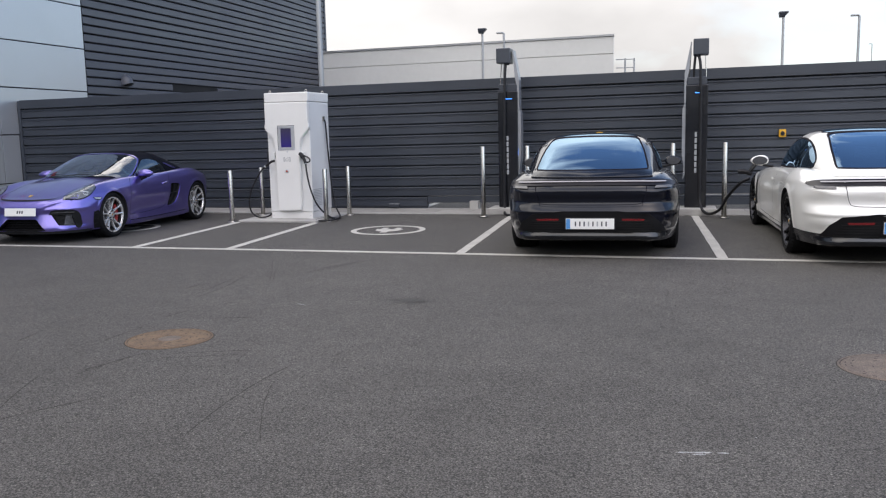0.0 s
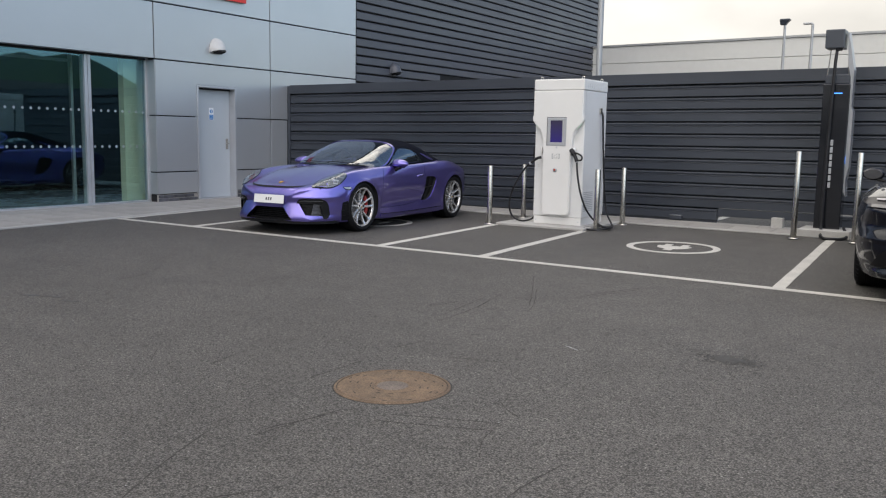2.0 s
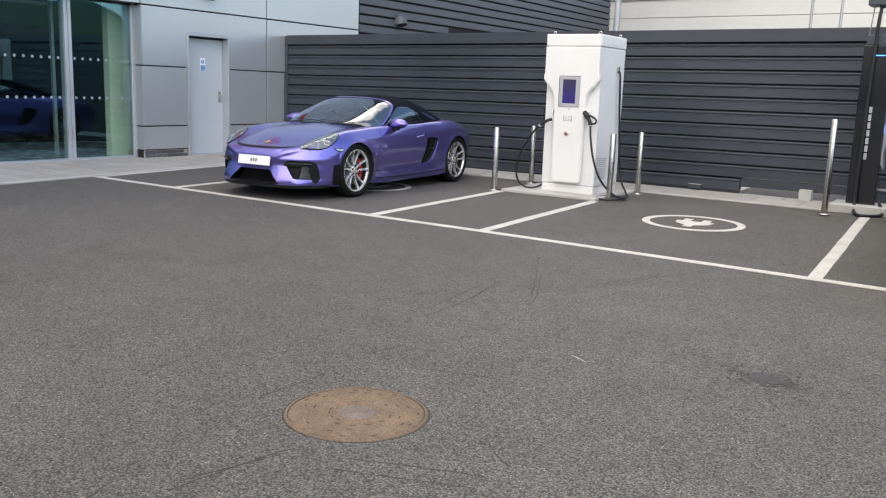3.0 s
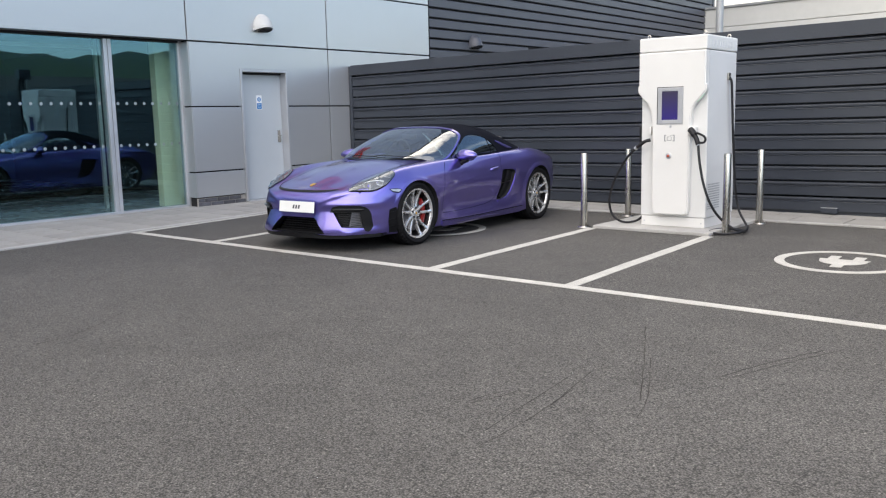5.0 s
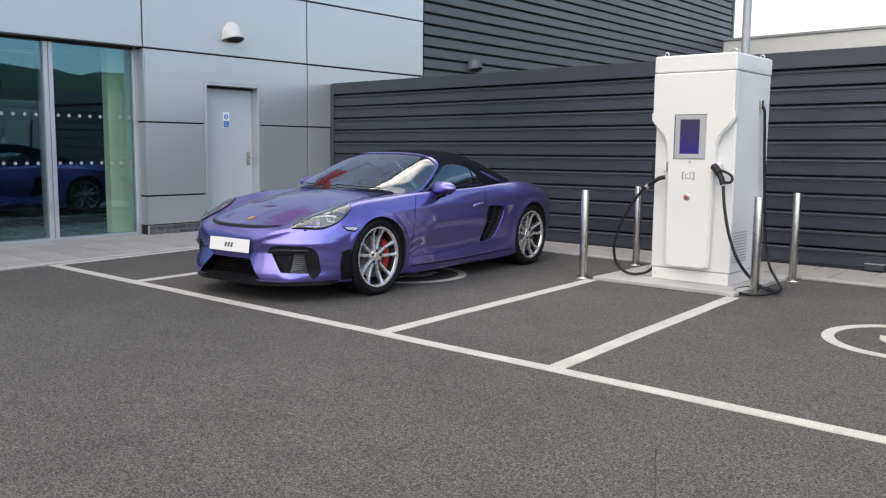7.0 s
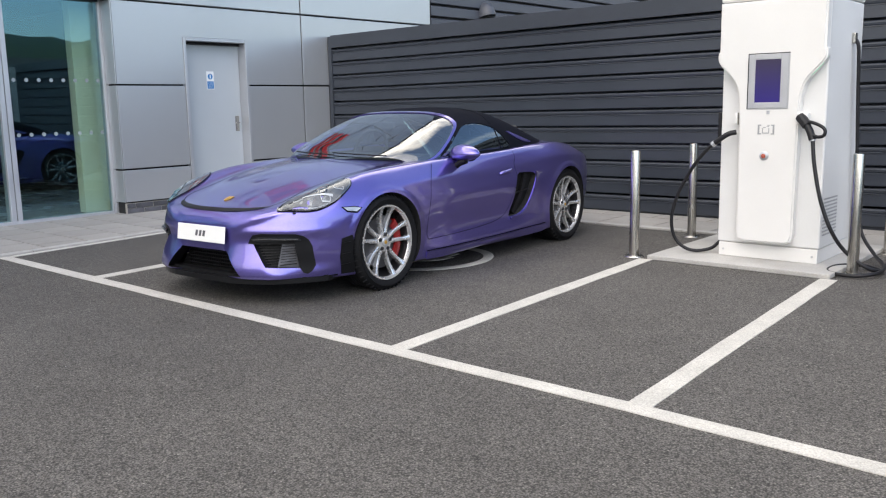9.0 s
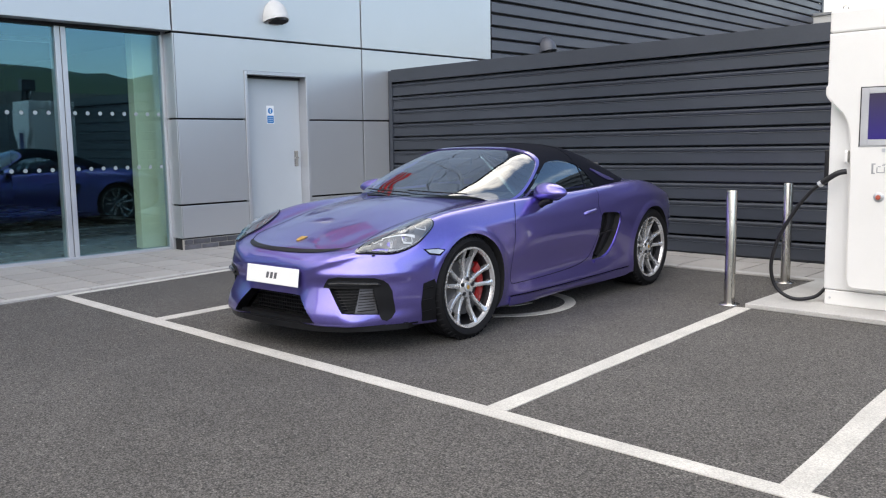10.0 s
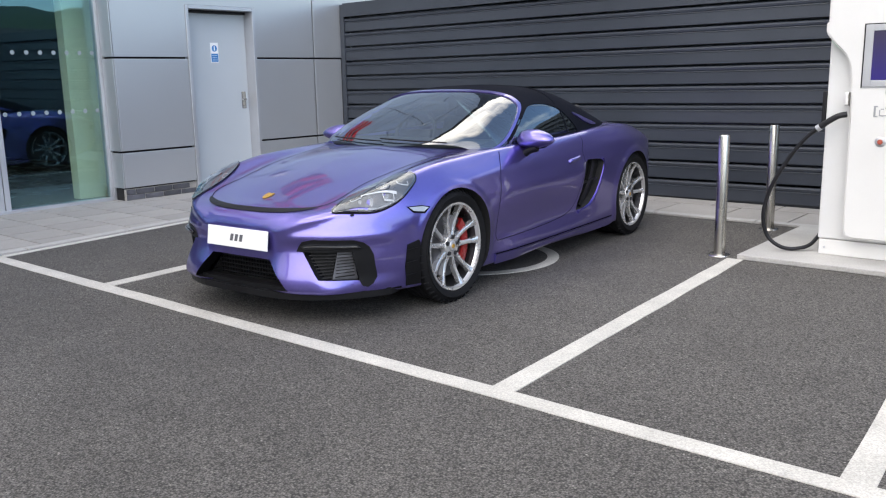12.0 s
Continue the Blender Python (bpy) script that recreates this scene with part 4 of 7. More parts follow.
def build_surround():
    tagged(part("wall_south", boxed(-26.0, 34.0, -19.0, -18.5, 0.0, 5.5), M_PLAIN), "plain grey wall closing the yard behind", "wall", kind="structure")
    tagged(part("wall_east", boxed(30.0, 30.5, -18.5, 40.0, 0.0, 4.5), M_PLAIN), "plain grey wall closing the yard to the side", "wall", kind="structure")
    # a wooded rise east and south, out of view, added to darken reflections
    rng = random.Random(8)
    bumps = [(rng.uniform(3, 22), rng.uniform(0, 6.28), rng.uniform(0.2, 0.9)) for _ in range(9)]
    rise_bm, rows = bmesh.new(), []
    for i in range(121):
        a = radians(40 + 165 * i / 120)
        top = 11.5 + sum(h * math.sin(f * a + p) for f, p, h in bumps) + rng.uniform(-0.25, 0.25)
        top *= min(1.0, 0.25 + i / 12)
        rows.append([rise_bm.verts.new(((96 + 30 * q) * math.sin(a) - 4, (96 + 30 * q) * math.cos(a) + 6, -0.1 + top * math.sin(0.5 * math.pi * q) + (rng.uniform(-0.5, 0.5) if 0 < q else 0))) for q in (0.0, 0.15, 0.35, 0.6, 0.8, 1.0)])
    for p, q in zip(rows, rows[1:]):
        for k in range(5):
            rise_bm.faces.new((p[k], q[k], q[k + 1], p[k + 1]))
    bmesh.ops.recalc_face_normals(rise_bm, faces=rise_bm.faces)
    tagged(part("hillside", rise_bm, M_HEDGE, smooth=60), "dark wooded hillside out of view, added for reflections", "hill", kind="structure")
    rng = random.Random(5)
    verts, faces = [], []
    for k in range(9000):
        y, z = rng.uniform(-16, 15), rng.random() ** 0.8 * 1.75
        x = 15.0 + 0.9 * (z / 1.75) + rng.uniform(-0.25, 0.25) + 0.25 * math.sin(y * 1.7)
        s = rng.uniform(0.06, 0.13)
        m = pose(x, y, z, rng.uniform(0, 180), rng.uniform(0, 180), rng.uniform(0, 180))
        n = len(verts)
        verts += [tuple(m @ Vector(p)) for p in ((-s, 0, 0), (0, -s * 0.5, 0), (s, 0, 0), (0, s * 0.5, 0.2 * s))]
        faces += [(n, n + 1, n + 2), (n, n + 2, n + 3)]
    me = bpy.data.meshes.new("hedge")
    me.from_pydata(verts, [], faces)
    me.materials.append(M_HEDGE)
    tagged(new("hedge", me), "dense dark green hedge along the yard", "hedge", kind="stuff")
    tagged(part("hedge_bank", boxed(15.7, 17.5, -16.0, 15.0, 0.0, 1.6, 0.3), M_HEDGE), "dark planted bank behind the hedge", "bank", kind="structure")


# ---- bollards and chargers ----
def build_bollards():
    def bollard(x, y, h, label, group, z=0.0):
        t = thing("bollard", label, "bollard", pose(x, y, z, 0, 0, x * 50), group=group)
        part("tube", lathe([(0.0, 0.0), (0.0385, 0.0), (0.0385, h - 0.012), (0.036, h - 0.003), (0.030, h), (0.0, h)], 28), M_STEEL, t, smooth=40)
        part("flange", lathe([(0.0386, 0.0), (0.040, 0.010), (0.074, 0.007), (0.077, 0.0)], 28), M_STEEL, t, smooth=40)
    short = "short brushed stainless steel bollard beside the white charger"
    for x, y in ((-7.43, 13.05), (-7.50, 14.25), (-5.855, 13.26), (-5.87, 14.28)):
        bollard(x, y, 0.84, short, "bollards round the white charger")
    tall = "tall brushed stainless steel bollard before a charging tower"
    for x in (-3.42, -2.70, -0.48, 0.27):
        bollard(x, 13.98, 1.12, tall, "bollards before the charging towers", 0.02)


def build_white_charger():
    CX, Y0, Y1 = -6.479, 13.26, 14.075
    plinth = tagged(part("charger_plinth", boxed(-7.28, -5.92, 12.98, 14.41, 0.0, 0.035, 0.006), M_CONCRETE), "low concrete base under the white charger", "plinth", kind="structure")
    c = thing("ev_charger", "tall white rapid charger with screen and two leads", "charger", pose(CX, Y0, 0.035, 0, 0, 0))
    H, W, D = 2.03, 0.377, Y1 - Y0
    part("base", boxed(-W + 0.01, W - 0.01, 0.055, D - 0.01, 0.0, 0.105, 0.004), M_WHITE, c)
    part("cabinet", boxed(-W, W, 0.05, D, 0.108, H - 0.155, 0.012), M_WHITE_EDGE, c)
    cap = part("top_cap", boxed(-W - 0.006, W + 0.006, -0.01, D + 0.004, H - 0.15, H, 0.014), M_WHITE, c)
    for k in range(9):
        part("vent_slot", boxed(W + 0.006, W + 0.0085, 0.10 + 0.075 * k, 0.14 + 0.075 * k, H - 0.115, H - 0.05), M_WHITE_EDGE, cap)
    for x, y in ((-W + 0.06, 0.09), (W - 0.06, 0.09), (-W + 0.06, D - 0.08), (W - 0.06, D - 0.08)):
        ring = bmesh.new()
        loop = [(x + 0.018 * math.cos(a), y, H + 0.02 + 0.02 * math.sin(a)) for a in (2 * math.pi * k / 12 for k in range(13))]
        part("lifting_eye", tube(loop, 0.005, 6, 1, ring), M_STEEL, cap)
    # the front: a wide head that narrows to a spine through two swept shoulders
    half = catmull([(0.388, 1.52), (0.385, 1.46), (0.34, 1.40), (0.26, 1.31), (0.225, 1.20), (0.213, 1.0)], 6)
    right = [(W, H - 0.155), (W, 1.53)] + [(p.x, p.y) for p in half] + [(0.207, 0.20), (0.19, 0.15), (0.15, 0.135)]
    outline = right + [(-x, z) for x, z in right[::-1]]
    bm = extruded(outline, 0.075, lambda u, v, d: (u, 0.048 - d, v))
    front_edges = [e for e in bm.edges if all(abs(v.co.y + 0.027) < 1e-5 for v in e.verts)]
    bmesh.ops.bevel(bm, geom=front_edges, offset=0.012, segments=3, affect="EDGES")
    spine = part("front_fascia", bm, M_WHITE, c, smooth=35)
    part("light_strip", tube([(0.383, -0.006, 1.47), (0.34, -0.006, 1.405), (0.28, -0.006, 1.345)], 0.007, 6, 4), M_GREEN_LED, spine, "dim green light strip")
    part("light_strip", tube([(-0.383, -0.006, 1.47), (-0.34, -0.006, 1.405), (-0.28, -0.006, 1.345)], 0.007, 6, 4), M_GREEN_LED, spine, "dim green light strip")
    fr = bmesh.new()
    for x0, x1, z0, z1 in ((-0.150, -0.103, 1.118, 1.500), (0.080, 0.132, 1.118, 1.500), (-0.103, 0.080, 1.118, 1.158), (-0.103, 0.080, 1.462, 1.500)):
        box(fr, x0, x1, -0.034, -0.0275, z0, z1, 0.002)
    screen = part("screen_frame", fr, M_FRAME, c, "grey metal frame round the screen")
    part("display", boxed(-0.102, 0.079, -0.030, -0.0275, 1.159, 1.461), M_SCREEN, screen, "dark violet lit display")
    # flat strips for a recess: top and left are black as its shade
    for x0, x1, z0, z1 in ((-0.158, 0.140, 1.500, 1.507), (-0.158, -0.151, 1.111, 1.500), (0.133, 0.140, 1.111, 1.500), (-0.151, 0.133, 1.111, 1.117)):
        part("shaded_rebate", boxed(x0, x1, -0.0300, -0.0272, z0, z1), M_BLACK if z0 > 1.4 or x0 < -0.155 and z1 > 1.2 else M_FRAME, screen)
    part("sensor", boxed(-0.011, 0.011, -0.031, -0.0275, 1.075, 1.10, 0.001), M_FRAME, c)
    for x0, x1, z0, z1 in ((-0.070, -0.058, 0.93, 1.0), (-0.058, -0.046, 0.992, 1.0), (-0.058, -0.046, 0.93, 0.938), (0.038, 0.050, 0.93, 1.0), (0.026, 0.038, 0.992, 1.0), (0.026, 0.038, 0.93, 0.938), (-0.038, 0.014, 0.937, 0.943), (-0.038, -0.032, 0.943, 0.976), (0.008, 0.014, 0.943, 0.976), (-0.030, -0.012, 0.976, 0.982), (-0.006, 0.012, 0.984, 0.989), (0.000, 0.018, 0.993, 0.998)):
        part("card_mark", boxed(x0, x1, -0.0292, -0.0275, z0, z1), M_POLE, c)
    stop = part("stop_button", lathe([(0.0, -0.014), (0.026, -0.012), (0.03, -0.006), (0.038, -0.004), (0.042, 0.0)], 24), M_FRAME, c, place=pose(-0.016, -0.0275, 0.775, 90, 0, 0) @ Matrix.Scale(0.8, 4) @ pose(0, 0, 0, 180, 0, 0))
    part("stop_cap", lathe([(0.0, 0.018), (0.016, 0.016), (0.02, 0.008), (0.02, 0.0)], 20), surface("dull_red_cap", (0.35, 0.07, 0.04), 0.5, vary=0.2, scale=30), stop, place=pose(0, 0, -0.015, 180, 0, 0))
    for s in (-1, 1):
        part("panel_seam", boxed(s * W - 0.001, s * W + 0.001, 0.070, 0.074, 0.112, H - 0.158), M_FRAME, c)
    for x in (-0.33, 0.33):
        part("fixing", lathe([(0.0, 0.003), (0.008, 0.003), (0.008, 0.0)], 10), M_FRAME, c, place=pose(x, 0.054, 0.05, 90, 0, 0))
    vents = bmesh.new()
    for i in range(9):
        for k in range(11):
            box(vents, W, W + 0.0025, 0.10 + 0.036 * i, 0.124 + 0.036 * i, 0.20 + 0.026 * k, 0.211 + 0.026 * k)
    part("vent_grid", vents, M_POLE, c)
    # holsters, plugs and leads
    for s in (-1, 1):
        holder = part("holster", boxed(s * 0.212 - 0.02, s * 0.212 + 0.045 * s + 0.02, -0.03, 0.045, 1.0, 1.085, 0.012), M_WHITE, c)
        if s > 0:
            plug = tube([(0.225, -0.025, 1.055), (0.262, -0.045, 1.022), (0.285, -0.055, 0.995)], 0.034, 12, 4)
            p = part("plug", plug, M_BLACK, c, "black charging plug in its holster")
            part("plug_body", tube([(0.283, -0.054, 0.998), (0.312, -0.066, 0.952), (0.334, -0.074, 0.895)], 0.025, 12, 4), M_BLACK, p, smooth=60)
            part("grip", tube([(0.29, -0.06, 1.022), (0.345, -0.085, 1.012), (0.405, -0.10, 0.985), (0.425, -0.105, 0.955), (0.412, -0.105, 0.925), (0.372, -0.095, 0.918), (0.335, -0.078, 0.93)], 0.012, 8, 5), M_BLACK, p, smooth=60)
            part("collar", tube([(0.331, -0.073, 0.906), (0.337, -0.075, 0.888)], 0.021, 12, 1), M_FRAME, p)
            lead = [(0.335, -0.075, 0.90), (0.362, -0.095, 0.72), (0.42, -0.11, 0.48), (0.50, -0.10, 0.27), (0.58, -0.02, 0.12), (0.72, 0.0, 0.02), (0.78, 0.12, -0.01), (0.62, 0.20, 0.0), (0.48, 0.10, -0.008), (0.50, -0.12, -0.012), (0.68, -0.17, -0.012), (0.80, -0.03, 0.0), (0.76, 0.25, 0.005), (0.62, 0.55, 0.03), (0.48, 0.72, 0.16), (0.44, 0.70, 0.45), (0.425, 0.64, 1.0), (0.42, 0.60, 1.40), (0.415, 0.58, 1.56), (0.385, 0.575, 1.61)]
        else:
            plug = tube([(-0.225, -0.035, 0.945), (-0.27, -0.055, 0.935), (-0.32, -0.06, 0.905), (-0.375, -0.06, 0.865)], 0.019, 12, 5)
            p = part("plug", plug, M_BLACK, c, "black charging plug in its holster")
            part("collar", tube([(-0.375, -0.06, 0.865), (-0.395, -0.06, 0.85)], 0.022, 12, 1), M_FRAME, p)
            lead = [(-0.395, -0.06, 0.85), (-0.46, -0.06, 0.79), (-0.55, -0.06, 0.67), (-0.66, -0.06, 0.47), (-0.715, -0.05, 0.27), (-0.69, -0.03, 0.11), (-0.60, 0.0, 0.03), (-0.50, 0.06, 0.02), (-0.43, 0.16, 0.06), (-0.42, 0.35, 0.20), (-0.425, 0.50, 0.75), (-0.42, 0.55, 1.3), (-0.41, 0.57, 1.55), (-0.385, 0.575, 1.60)]
        part("lead", tube(lead, 0.0135, 10, 8), M_BLACK, c, "thick black charging lead", smooth=60)
        part("gland", boxed(s * 0.39 - 0.012, s * 0.39 + 0.012, 0.545, 0.605, 1.57, 1.65, 0.006), M_STEEL, c)
    part("cable_guide", boxed(-W - 0.03, -W - 0.0005, 0.055, 0.085, 0.86, 1.09, 0.006), M_BLACK, c)


def build_towers():
    def tower(x, flip, label):
        t = thing("charging_tower", label, "charger", pose(x, 14.66, 0.0), group="charging towers")
        part("plinth", boxed(-0.32, 0.32, -0.28, 0.30, 0.0, 0.11, 0.012), M_CONCRETE, t)
        part("column", boxed(-0.165, 0.165, -0.07, 0.16, 0.11, 2.02, 0.012), M_GLOSS, t)
        part("shoulder", boxed(-0.15, 0.15, -0.05, 0.15, 2.02, 2.14, 0.01), M_FENCE, t)
        # the swept side wing
        wing = [(-0.20, 0.55), (-0.185, 0.75), (-0.215, 0.95), (-0.215, 1.65), (-0.19, 1.72), (-0.19, 2.2), (-0.11, 2.62), (-0.10, 2.68), (-0.085, 2.66), (-0.12, 2.25), (-0.155, 2.1), (-0.168, 1.70), (-0.168, 0.62)]
        wing = [(u * flip, v) for u, v in wing]
        part("wing", extruded(wing, 0.20, lambda u, v, d: (u, -0.05 + d, v)), M_WING, t)
        for u in (-0.12, 0.14):
            part("stay", tube([(u * flip, 0.03, 2.12), (u * 0.85 * flip, 0.03, 2.4), (u * 0.8 * flip, 0.03, 2.58)], 0.007, 8, 3), M_STEEL, t)
        head = boxed(-0.115 + 0.05 * flip, 0.115 + 0.05 * flip, -0.16, 0.13, 2.47, 2.71, 0.012)
        hd = part("head", head, M_FENCE, t)
        part("cable_gland", lathe([(0.0, -0.03), (0.04, -0.03), (0.045, 0.0)], 16), M_BLACK, hd, place=pose(0.0, -0.10, 2.47))
        part("hanger", tube([(-0.03, -0.02, 2.48), (-0.045, -0.02, 2.3), (-0.05, -0.02, 2.1)], 0.02, 8, 3), M_BLACK, t)
        part("led_bar", boxed(-0.03, 0.075, -0.0735, -0.0705, 1.893, 1.903), M_BLUE_LED, t, "blue status light")
        for k in range(7):
            part("pale_bar", boxed(-0.024, 0.010, -0.0735, -0.0705, 0.66 + 0.093 * k, 0.735 + 0.093 * k), M_LETTER, t)
        return t

    a = tower(-3.13, -1, "slim black charging tower with a hanging cable")
    part("side_light", boxed(0.166, 0.172, -0.04, -0.02, 0.98, 1.08), M_BLUE_LED, a, "blue status light")
    part("cable", tube([(-0.02, -0.10, 2.46), (-0.03, -0.13, 2.2), (-0.045, -0.14, 1.3), (-0.05, -0.15, 0.5), (-0.04, -0.2, 0.10), (0.0, -0.40, 0.035), (0.1, -0.48, 0.02), (0.28, -0.30, 0.03), (0.22, -0.1, 0.14)], 0.02, 10, 8), M_BLACK, a, "black charging cable", smooth=60)
    b = tower(-0.14, 1, "slim black charging tower, its cable plugged into the white car")
    part("cable", tube([(0.02, -0.10, 2.46), (0.05, -0.13, 2.2), (0.06, -0.14, 1.3), (0.06, -0.15, 0.5), (0.08, -0.22, 0.16), (0.18, -0.45, 0.05), (0.34, -0.75, 0.14), (0.45, -0.95, 0.36), (0.60, -1.15, 0.56), (0.72, -1.25, 0.63)], 0.022, 10, 8), M_BLACK, b, "black charging cable", smooth=60)
    for x, z, label in ((-1.70, 1.26, "small yellow box fixed to the dark fence"), (1.19, 1.24, "yellow isolator box fixed to the dark fence")):
        y = thing("isolator_box", label, "switch box", pose(x, FENCE_Y - 0.06, z), group="isolator boxes")
        part("case", boxed(-0.052, 0.052, -0.05, 0.055, -0.062, 0.062, 0.01), M_YELLOW, y)
        part("knob", lathe([(0.0, 0.03), (0.03, 0.028), (0.034, 0.0)], 16), M_BLACK, y, place=pose(0, -0.05, 0, 90, 0, 0))


M_FADED = surface("weathered_white_plastic", (0.50, 0.50, 0.49), 0.6, vary=0.08, scale=8)
M_GLOSS = surface("gloss_black_panel", (0.010, 0.011, 0.014), 0.18, vary=0.1, scale=2, coat=0.4)
M_WING = surface("grey_anodised", (0.30, 0.31, 0.33), 0.35, metal=0.6, vary=0.06, scale=2)
build_ground()
build_fence()
build_showroom()
build_sign()
build_dark_block()
wall_lamp(13.50, 2.73, M_FADED, "pale grey half-round lamp on the silver panels")
wall_lamp(19.04, 2.72, M_CLAD, "dark half-round lamp on the ribbed cladding")
build_distance()
build_surround()
manhole(-3.73, 5.645, 20, "round rusty cast iron manhole cover", M_RUST)
manhole(0.86, 5.80, 70, "round rusty cast iron manhole cover, dusty grey", M_DUSTIRON)
build_bollards()
build_white_charger()
build_towers()


# ---- cars ----
from mathutils.bvhtree import BVHTree


def curve(*keys):
    """A smooth function through (place, value) keys that never overshoots."""
    xs, ys = np.array([k[0] for k in keys], float), np.array([k[1] for k in keys], float)
    h, d = np.diff(xs), np.diff(ys) / np.diff(xs)
    m = np.zeros(len(xs))
    m[0], m[-1] = d[0], d[-1]
    for i in range(1, len(xs) - 1):
        if d[i - 1] * d[i] > 0:
            w1, w2 = 2 * h[i] + h[i - 1], h[i] + 2 * h[i - 1]
            m[i] = (w1 + w2) / (w1 / d[i - 1] + w2 / d[i])

    def at(x):
        x = min(max(x, xs[0]), xs[-1])
        i = min(int(np.searchsorted(xs, x, side="right")) - 1, len(h) - 1)
        t = (x - xs[i]) / h[i]
        return float((1 + 2 * t) * (1 - t) ** 2 * ys[i] + t * (1 - t) ** 2 * h[i] * m[i] + t * t * (3 - 2 * t) * ys[i + 1] + t * t * (t - 1) * h[i] * m[i + 1])

    return at


def paint(name, color, flake=0.25, metal=0.0, rough=0.35, ior=1.62, shine=0.5):
    """Car paint: a base with fine metallic flake under clear lacquer."""
    m = bpy.data.materials.new(name)
    m.use_nodes = True
    nt = m.node_tree
    b, link = nt.nodes["Principled BSDF"], nt.links.new
    co = nt.nodes.new("ShaderNodeTexCoord")
    fl = nt.nodes.new("ShaderNodeTexVoronoi")
    fl.inputs["Scale"].default_value = 900.0
    dirt = nt.nodes.new("ShaderNodeTexNoise")
    dirt.inputs["Scale"].default_value, dirt.inputs["Detail"].default_value = 5.0, 5.0
    for n in (fl, dirt):
        link(co.outputs["Object"], n.inputs["Vector"])
    sep = nt.nodes.new("ShaderNodeSeparateColor")
    link(fl.outputs["Color"], sep.inputs["Color"])
    r = nt.nodes.new("ShaderNodeMapRange")
    r.inputs["To Min"].default_value, r.inputs["To Max"].default_value = 1 - flake, 1 + flake
    link(sep.outputs["Red"], r.inputs["Value"])
    col = nt.nodes.new("ShaderNodeVectorMath")
    col.operation = "SCALE"
    col.inputs[0].default_value = color
    link(r.outputs["Result"], col.inputs["Scale"])
    link(col.outputs["Vector"], b.inputs["Base Color"])
    b.inputs["Metallic"].default_value, b.inputs["Roughness"].default_value = metal, rough
    b.inputs["Coat Weight"].default_value, b.inputs["Coat IOR"].default_value = 1.0, ior
    b.inputs["Specular IOR Level"].default_value = shine
    rr = nt.nodes.new("ShaderNodeMapRange")
    rr.inputs["To Min"].default_value, rr.inputs["To Max"].default_value = 0.015, 0.05
    link(dirt.outputs["Fac"], rr.inputs["Value"])
    link(rr.outputs["Result"], b.inputs["Coat Roughness"])
    return m


M_PURPLE = paint("violet_metallic_paint", (0.160, 0.130, 0.445), 0.25, 0.90, 0.30, 1.62)
M_CARBLACK = paint("black_car_paint", (0.004, 0.005, 0.010), 0.1, 0.0, 0.3, 1.42, 0.05)
M_CARWHITE = paint("white_car_paint", (0.78, 0.77, 0.74), 0.03, 0.0, 0.4)
M_ROOF = surface("black_canvas_roof", (0.007, 0.008, 0.0125), 0.95, vary=0.12, scale=5, fine=500, speck=0.25, bump=0.2, shine=0.05)
M_TRIM = surface("satin_black_trim", (0.007, 0.007, 0.008), 0.40, vary=0.1, scale=6, shine=0.2)
M_SEAM = surface("shut_line", (0.006, 0.005, 0.010), 0.8, vary=0.1, shine=0.1)
M_GRILLE = surface("dark_mesh_grille", (0.007, 0.007, 0.007), 0.6, vary=0.1, shine=0.2)
M_MESHMETAL = surface("grey_radiator_mesh", (0.10, 0.10, 0.11), 0.5, metal=0.7, vary=0.1, scale=30)
M_ALLOY = surface("silver_alloy", (0.69, 0.685, 0.68), 0.28, metal=0.75, vary=0.04, scale=6)
M_DARKALLOY = surface("dark_alloy", (0.05, 0.05, 0.055), 0.3, metal=0.8, vary=0.05, scale=6)
M_DISC = surface("brake_disc", (0.085, 0.085, 0.09), 0.45, metal=0.9, vary=0.1, scale=20)
M_CALIPER = surface("red_caliper_paint", (0.22, 0.007, 0.007), 0.3, vary=0.08, scale=10)
M_PLATE = surface("white_plate", (0.74, 0.74, 0.72), 0.4, vary=0.03)
M_INK = surface("dark_grey_print", (0.09, 0.09, 0.10), 0.5, vary=0.1)
M_EUBLUE = surface("blue_plate_band", (0.06, 0.24, 0.55), 0.4, vary=0.05)
M_GOLD = surface("gold_badge", (0.62, 0.36, 0.06), 0.35, metal=0.6, vary=0.2, scale=60)
M_LAMP_IN = surface("headlamp_reflector", (0.27, 0.275, 0.28), 0.22, metal=0.9, vary=0.1, scale=16)
M_LAMP_BOWL = surface("smoked_lamp_bowl", (0.15, 0.152, 0.158), 0.38, metal=0.6, vary=0.12, scale=14)
M_LAMP_WHITE = surface("running_light", (0.60, 0.61, 0.63), 0.25, vary=0.05)
M_REDLENS = surface("red_lens", (0.12, 0.006, 0.008), 0.15, vary=0.1, coat=0.6)
M_TAILGLASS = surface("smoked_tail_lens", (0.012, 0.010, 0.012), 0.3, vary=0.1, shine=0.25)
M_SMOKED = surface("smoked_lens", (0.11, 0.105, 0.105), 0.2, vary=0.1, coat=0.5)
M_CABIN = surface("black_leather", (0.014, 0.014, 0.015), 0.55, vary=0.15, scale=10, fine=200, speck=0.1, bump=0.1)
G_SCREEN = glass("windscreen_glass", (0.55, 0.66, 0.66), 0.012, 0.20)
G_SIDE = glass("side_glass", (0.34, 0.42, 0.45), 0.012, 0.16, (0.75, 0.9, 1.0))
G_TINT = glass("tinted_rear_glass", (0.10, 0.12, 0.14), 0.012, 0.30, (0.55, 0.78, 1.0))
